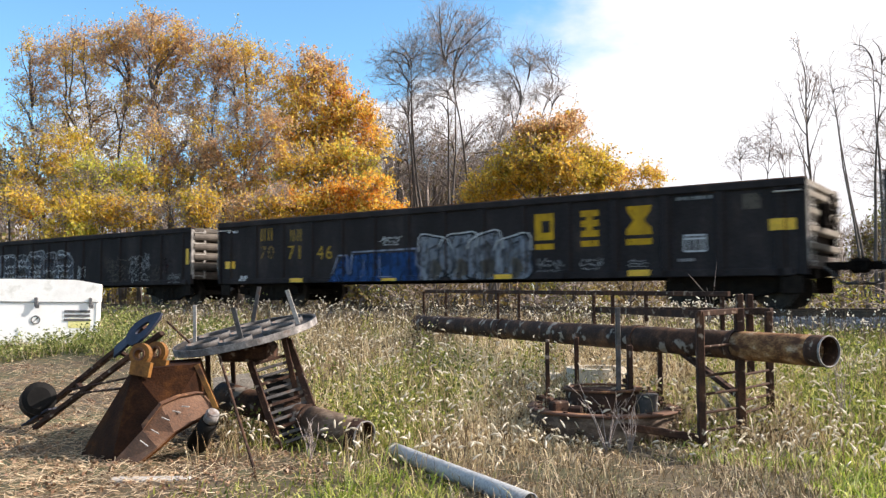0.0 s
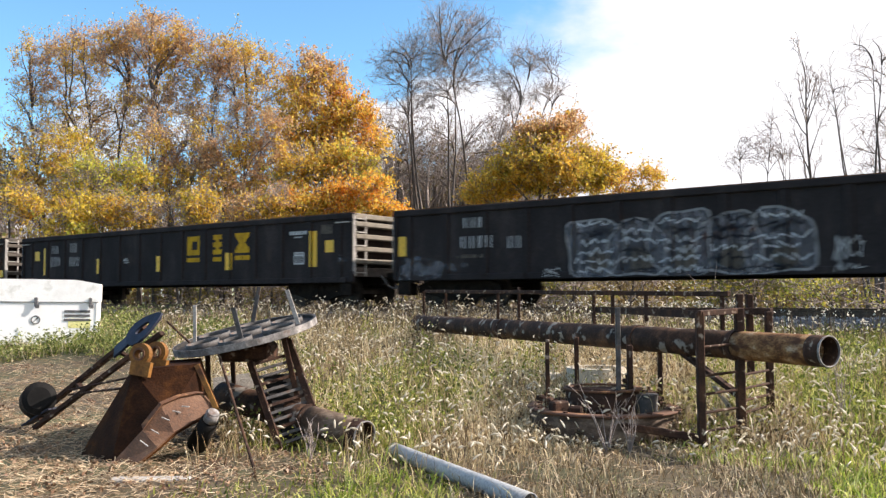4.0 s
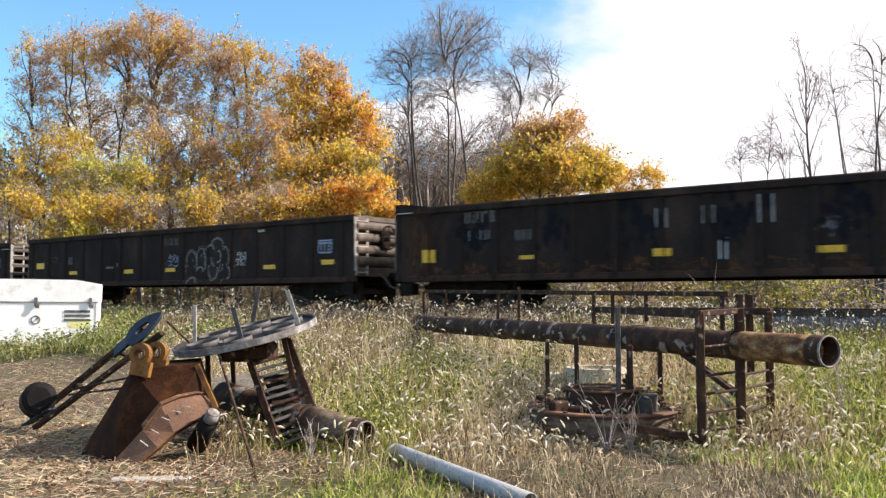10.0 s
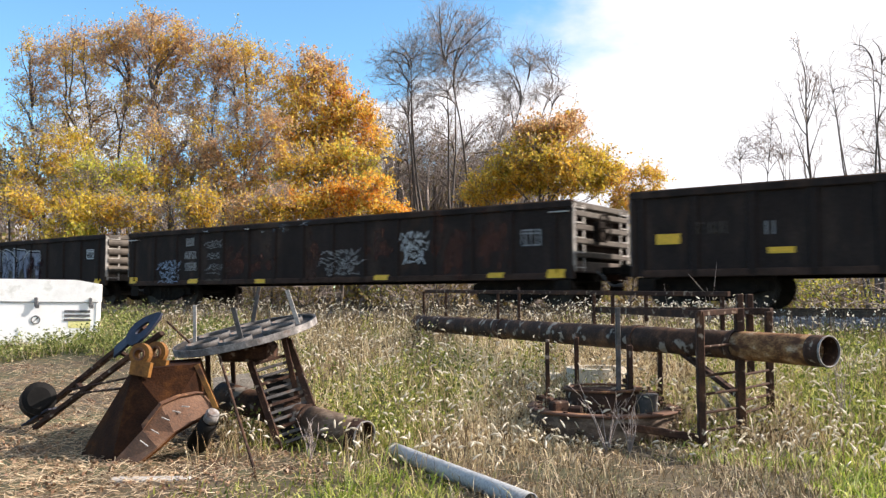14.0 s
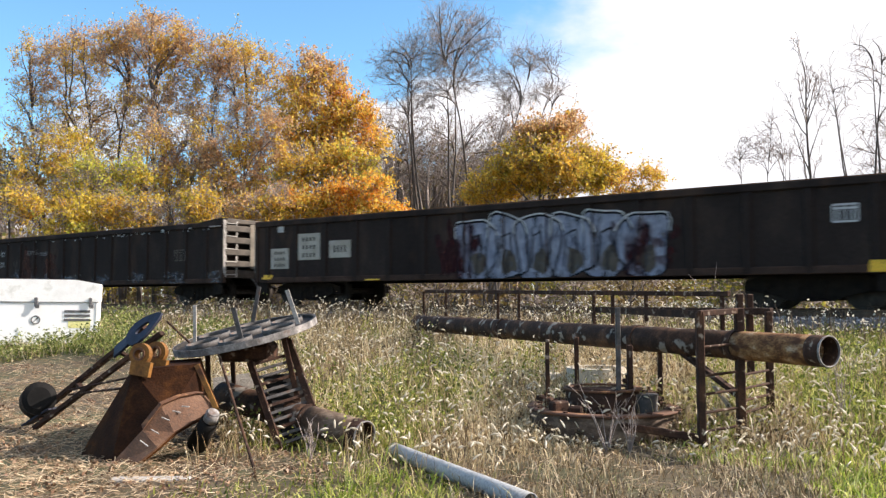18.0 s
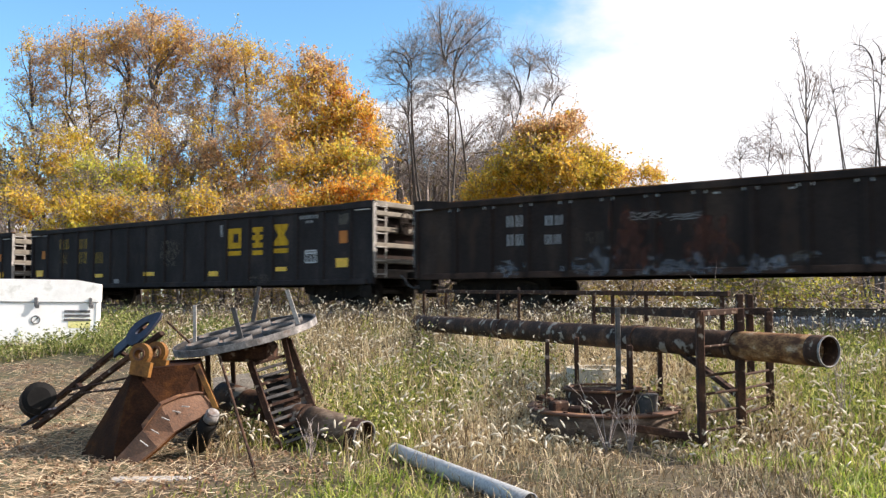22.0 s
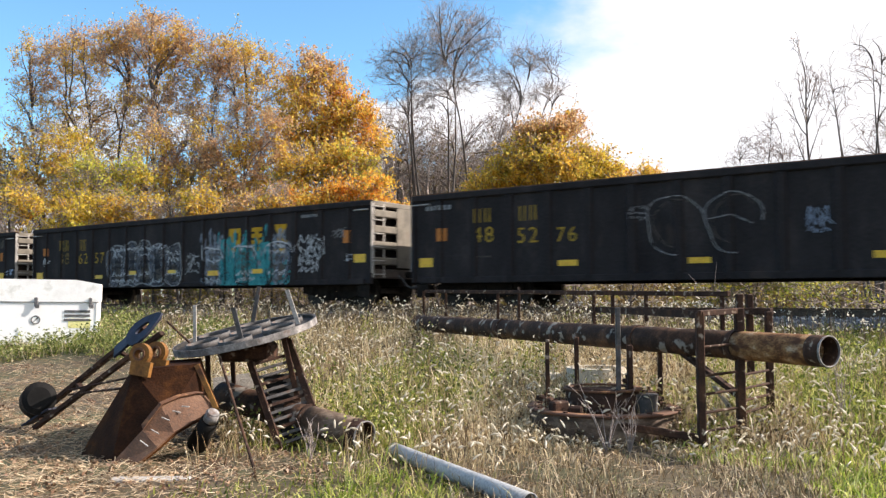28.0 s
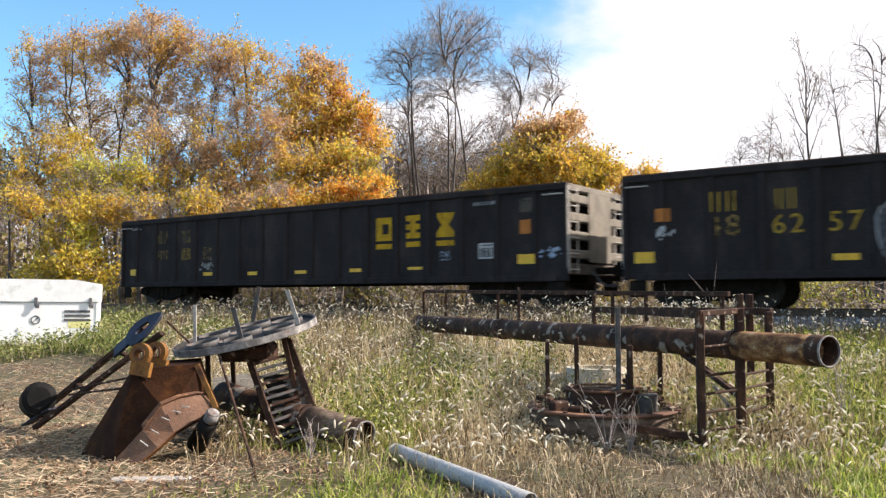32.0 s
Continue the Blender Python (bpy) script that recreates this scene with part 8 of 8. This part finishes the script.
ln = veg.uniform(0.05, 0.16, len(sp))
q0 = sp + np.array([[0, 0, 0.02]])
q1 = q0 + np.stack([np.cos(a) * ln, np.sin(a) * ln, veg.uniform(-0.01, 0.05, len(sp))], 1)
rows = np.concatenate([q0, q1, np.full((len(sp), 1), 0.003), np.full((len(sp), 1), 0.002)], 1)
tagged(new("straw", segments_mesh("straw", rows, G_STRAW, 3)), "flattened pale straw on trodden ground", "straw", kind="stuff")
sp = scatter(veg, 9000, 5.2, 17.0, 0.9)
sp = sp[(in_dirt(sp) & (clump(sp, 0.9, 4.0) > -0.15)) | (worn(sp) > 0.45)]
tagged(new("fallen_leaves", leaf_mesh("fallen_leaves", veg, sp + np.array([[0, 0, 0.025]]), 3200, 0.012, 0.035, G_LITTER)), "brown fallen leaves on the trodden ground", "leaves", kind="stuff")
sp = scatter(veg, 7000, 9.0, 24.0, 1.0)
sp = sp[(sp[:, 0] < -3.2) & (sp[:, 1] > 13.0) & ~in_dirt(sp) & (clump(sp, 0.7, 31.0) + np.where(sp[:, 0] < -0.35 * sp[:, 1], 0.35, -0.1) > 0.0)]
tagged(new("green_weeds", leaf_mesh("green_weeds", veg, sp + np.array([[0, 0, 0.17]]), 20000, 0.14, 0.052, G_WEED)), "low leafy green weeds round the white box", "weeds", kind="stuff")
sp = scatter(veg, 2600, 12.0, 26.0, 1.0)
qq = sp[:, 0] * NX + sp[:, 1] * NY
sp = sp[(qq > 12.5) & (sp[:, 0] < 2.0)]
tagged(new("trackside_weeds", leaf_mesh("trackside_weeds", veg, sp + np.array([[0, 0, 0.22]]), 9000, 0.14, 0.032, G_DRYLEAF)), "brown withered weeds along the ballast", "weeds", kind="stuff")


sp = scatter(veg, 4600, 6.2, 16.0, 0.8)
sp = sp[~in_dirt(sp) & (worn(sp) < 0.5) & (sp[:, 1] + 0.8 * veg.uniform(-1, 1, len(sp)) > 8.2)]
tall = (0.12 + 0.45 * veg.uniform(0, 1, len(sp)) ** 1.5) * np.clip(tallness(sp) * 1.15, 0.15, 1)
up = np.repeat(np.linspace(0.25, 1.0, 7)[None, :], len(sp), 0) * tall[:, None]
pts = np.repeat(sp[:, None, :], 7, 1) + np.stack([veg.normal(0, 0.03, up.shape), veg.normal(0, 0.03, up.shape), up], 2)
wet = lushness(sp) > 0.12
for nm, mt, sel, lab in (("withered_weeds", G_DRYLEAF, ~wet, "withered bushy weeds with dry leaves"), ("fresh_weeds", G_GREEN, wet, "fresh leafy weeds among the grass")):
    pp = pts[sel].reshape(-1, 3)
    tagged(new(nm, leaf_mesh(nm, veg, pp, len(pp) * 2, 0.022, 0.036, mt)), lab, "weeds", kind="stuff")


# dark stalks with pale tufts in front of the ballast
sp = scatter(veg, 30000, 11.0, 26.0, 1.0)
qq = sp[:, 0] * NX + sp[:, 1] * NY
sp = sp[(qq > 12.6) & (qq < 14.9) & (veg.uniform(0, 1, len(sp)) < np.where(sp[:, 0] > 0.385 * sp[:, 1], 0.22, 1.0))]
G_STALK = leafy("dark_weed_stalks", [(0.0, (0.03, 0.020, 0.014)), (0.5, (0.09, 0.062, 0.038)), (0.85, (0.22, 0.155, 0.09)), (1.0, (0.12, 0.13, 0.04))], 0.2)
st_tips, _ = blades("trackside_stalks", G_STALK, sp, veg.uniform(0.25, 0.62, len(sp)), 0.30, 0.007, "dark dry weed stalks along the ballast", veg, "weeds")
pp = st_tips[veg.uniform(0, 1, len(sp)) < np.where(sp[:, 0] > 0.1 * sp[:, 1], 0.32, 0.08)]
tagged(new("trackside_tufts", leaf_mesh("trackside_tufts", veg, pp, len(pp) * 2, 0.02, 0.035, G_HEAD)), "pale seed tufts on the trackside stalks", "weeds", kind="stuff")


def dead_shrub(x, y, high, seed, stems=9):
    rng = random.Random(seed)
    th = base("dead_shrub", pose(x, y, land(x, y)), "leafless reddish dead shrub in the grass", "shrub", "dead shrubs")
    rows = []
    for k in range(stems):
        a, t = rng.uniform(0, 6.28), rng.uniform(0.05, 0.4)
        d = Vector((math.cos(a) * t, math.sin(a) * t, 1)).normalized()
        p = Vector((0, 0, -0.02))
        ln = high * rng.uniform(0.6, 1.0)
        for i in range(4):
            q = p + d * ln / 4
            rows.append((*p, *q, 0.006 * (1 - i / 5), 0.006 * (1 - (i + 1) / 5)))
            if i > 0:
                e = (d + Vector((rng.gauss(0, 0.5), rng.gauss(0, 0.5), 0.1))).normalized()
                rows.append((*q, *(q + e * ln * 0.25), 0.003, 0.0015))
            p, d = q, (d + Vector((rng.gauss(0, 0.12), rng.gauss(0, 0.12), 0))).normalized()
    tagged(part("stem_mass", segments_mesh("stem_mass", rows, M_TWIG, 4), M_TWIG, th), kind="stuff")


dead_shrub(1.55, 8.0, 0.62, 3)
dead_shrub(1.75, 7.9, 0.5, 4)
dead_shrub(4.1, 8.6, 0.8, 5)
dead_shrub(-1.2, 7.6, 0.4, 6)
dead_shrub(3.35, 10.3, 1.35, 8, 3)
dead_shrub(2.8, 10.6, 1.15, 9, 2)

# ---- what moves: the train rolls past ----
def travelled(t):
    s = t / 32.0
    return 198.139 * s - 27.901 * s ** 2 + 41.383 * s ** 3 - 20.736 * s ** 4


def motions():
    for car, centre, _, _, _ in CARS:
        rows = []
        for k in range(33):
            d = centre + travelled(k)
            rows.append((float(k), TRACK @ pose(d, 0, 0)))
        walk(car, rows)
    steps = 320
    for wheel, ax in WHEELS:
        rows = []
        for k in range(steps + 1):
            t = 32.0 * k / steps
            rows.append((t, pose(ax, 0, 0.419, 0, math.degrees(travelled(t) / 0.419), 0)))
        walk(wheel, rows)


motions()
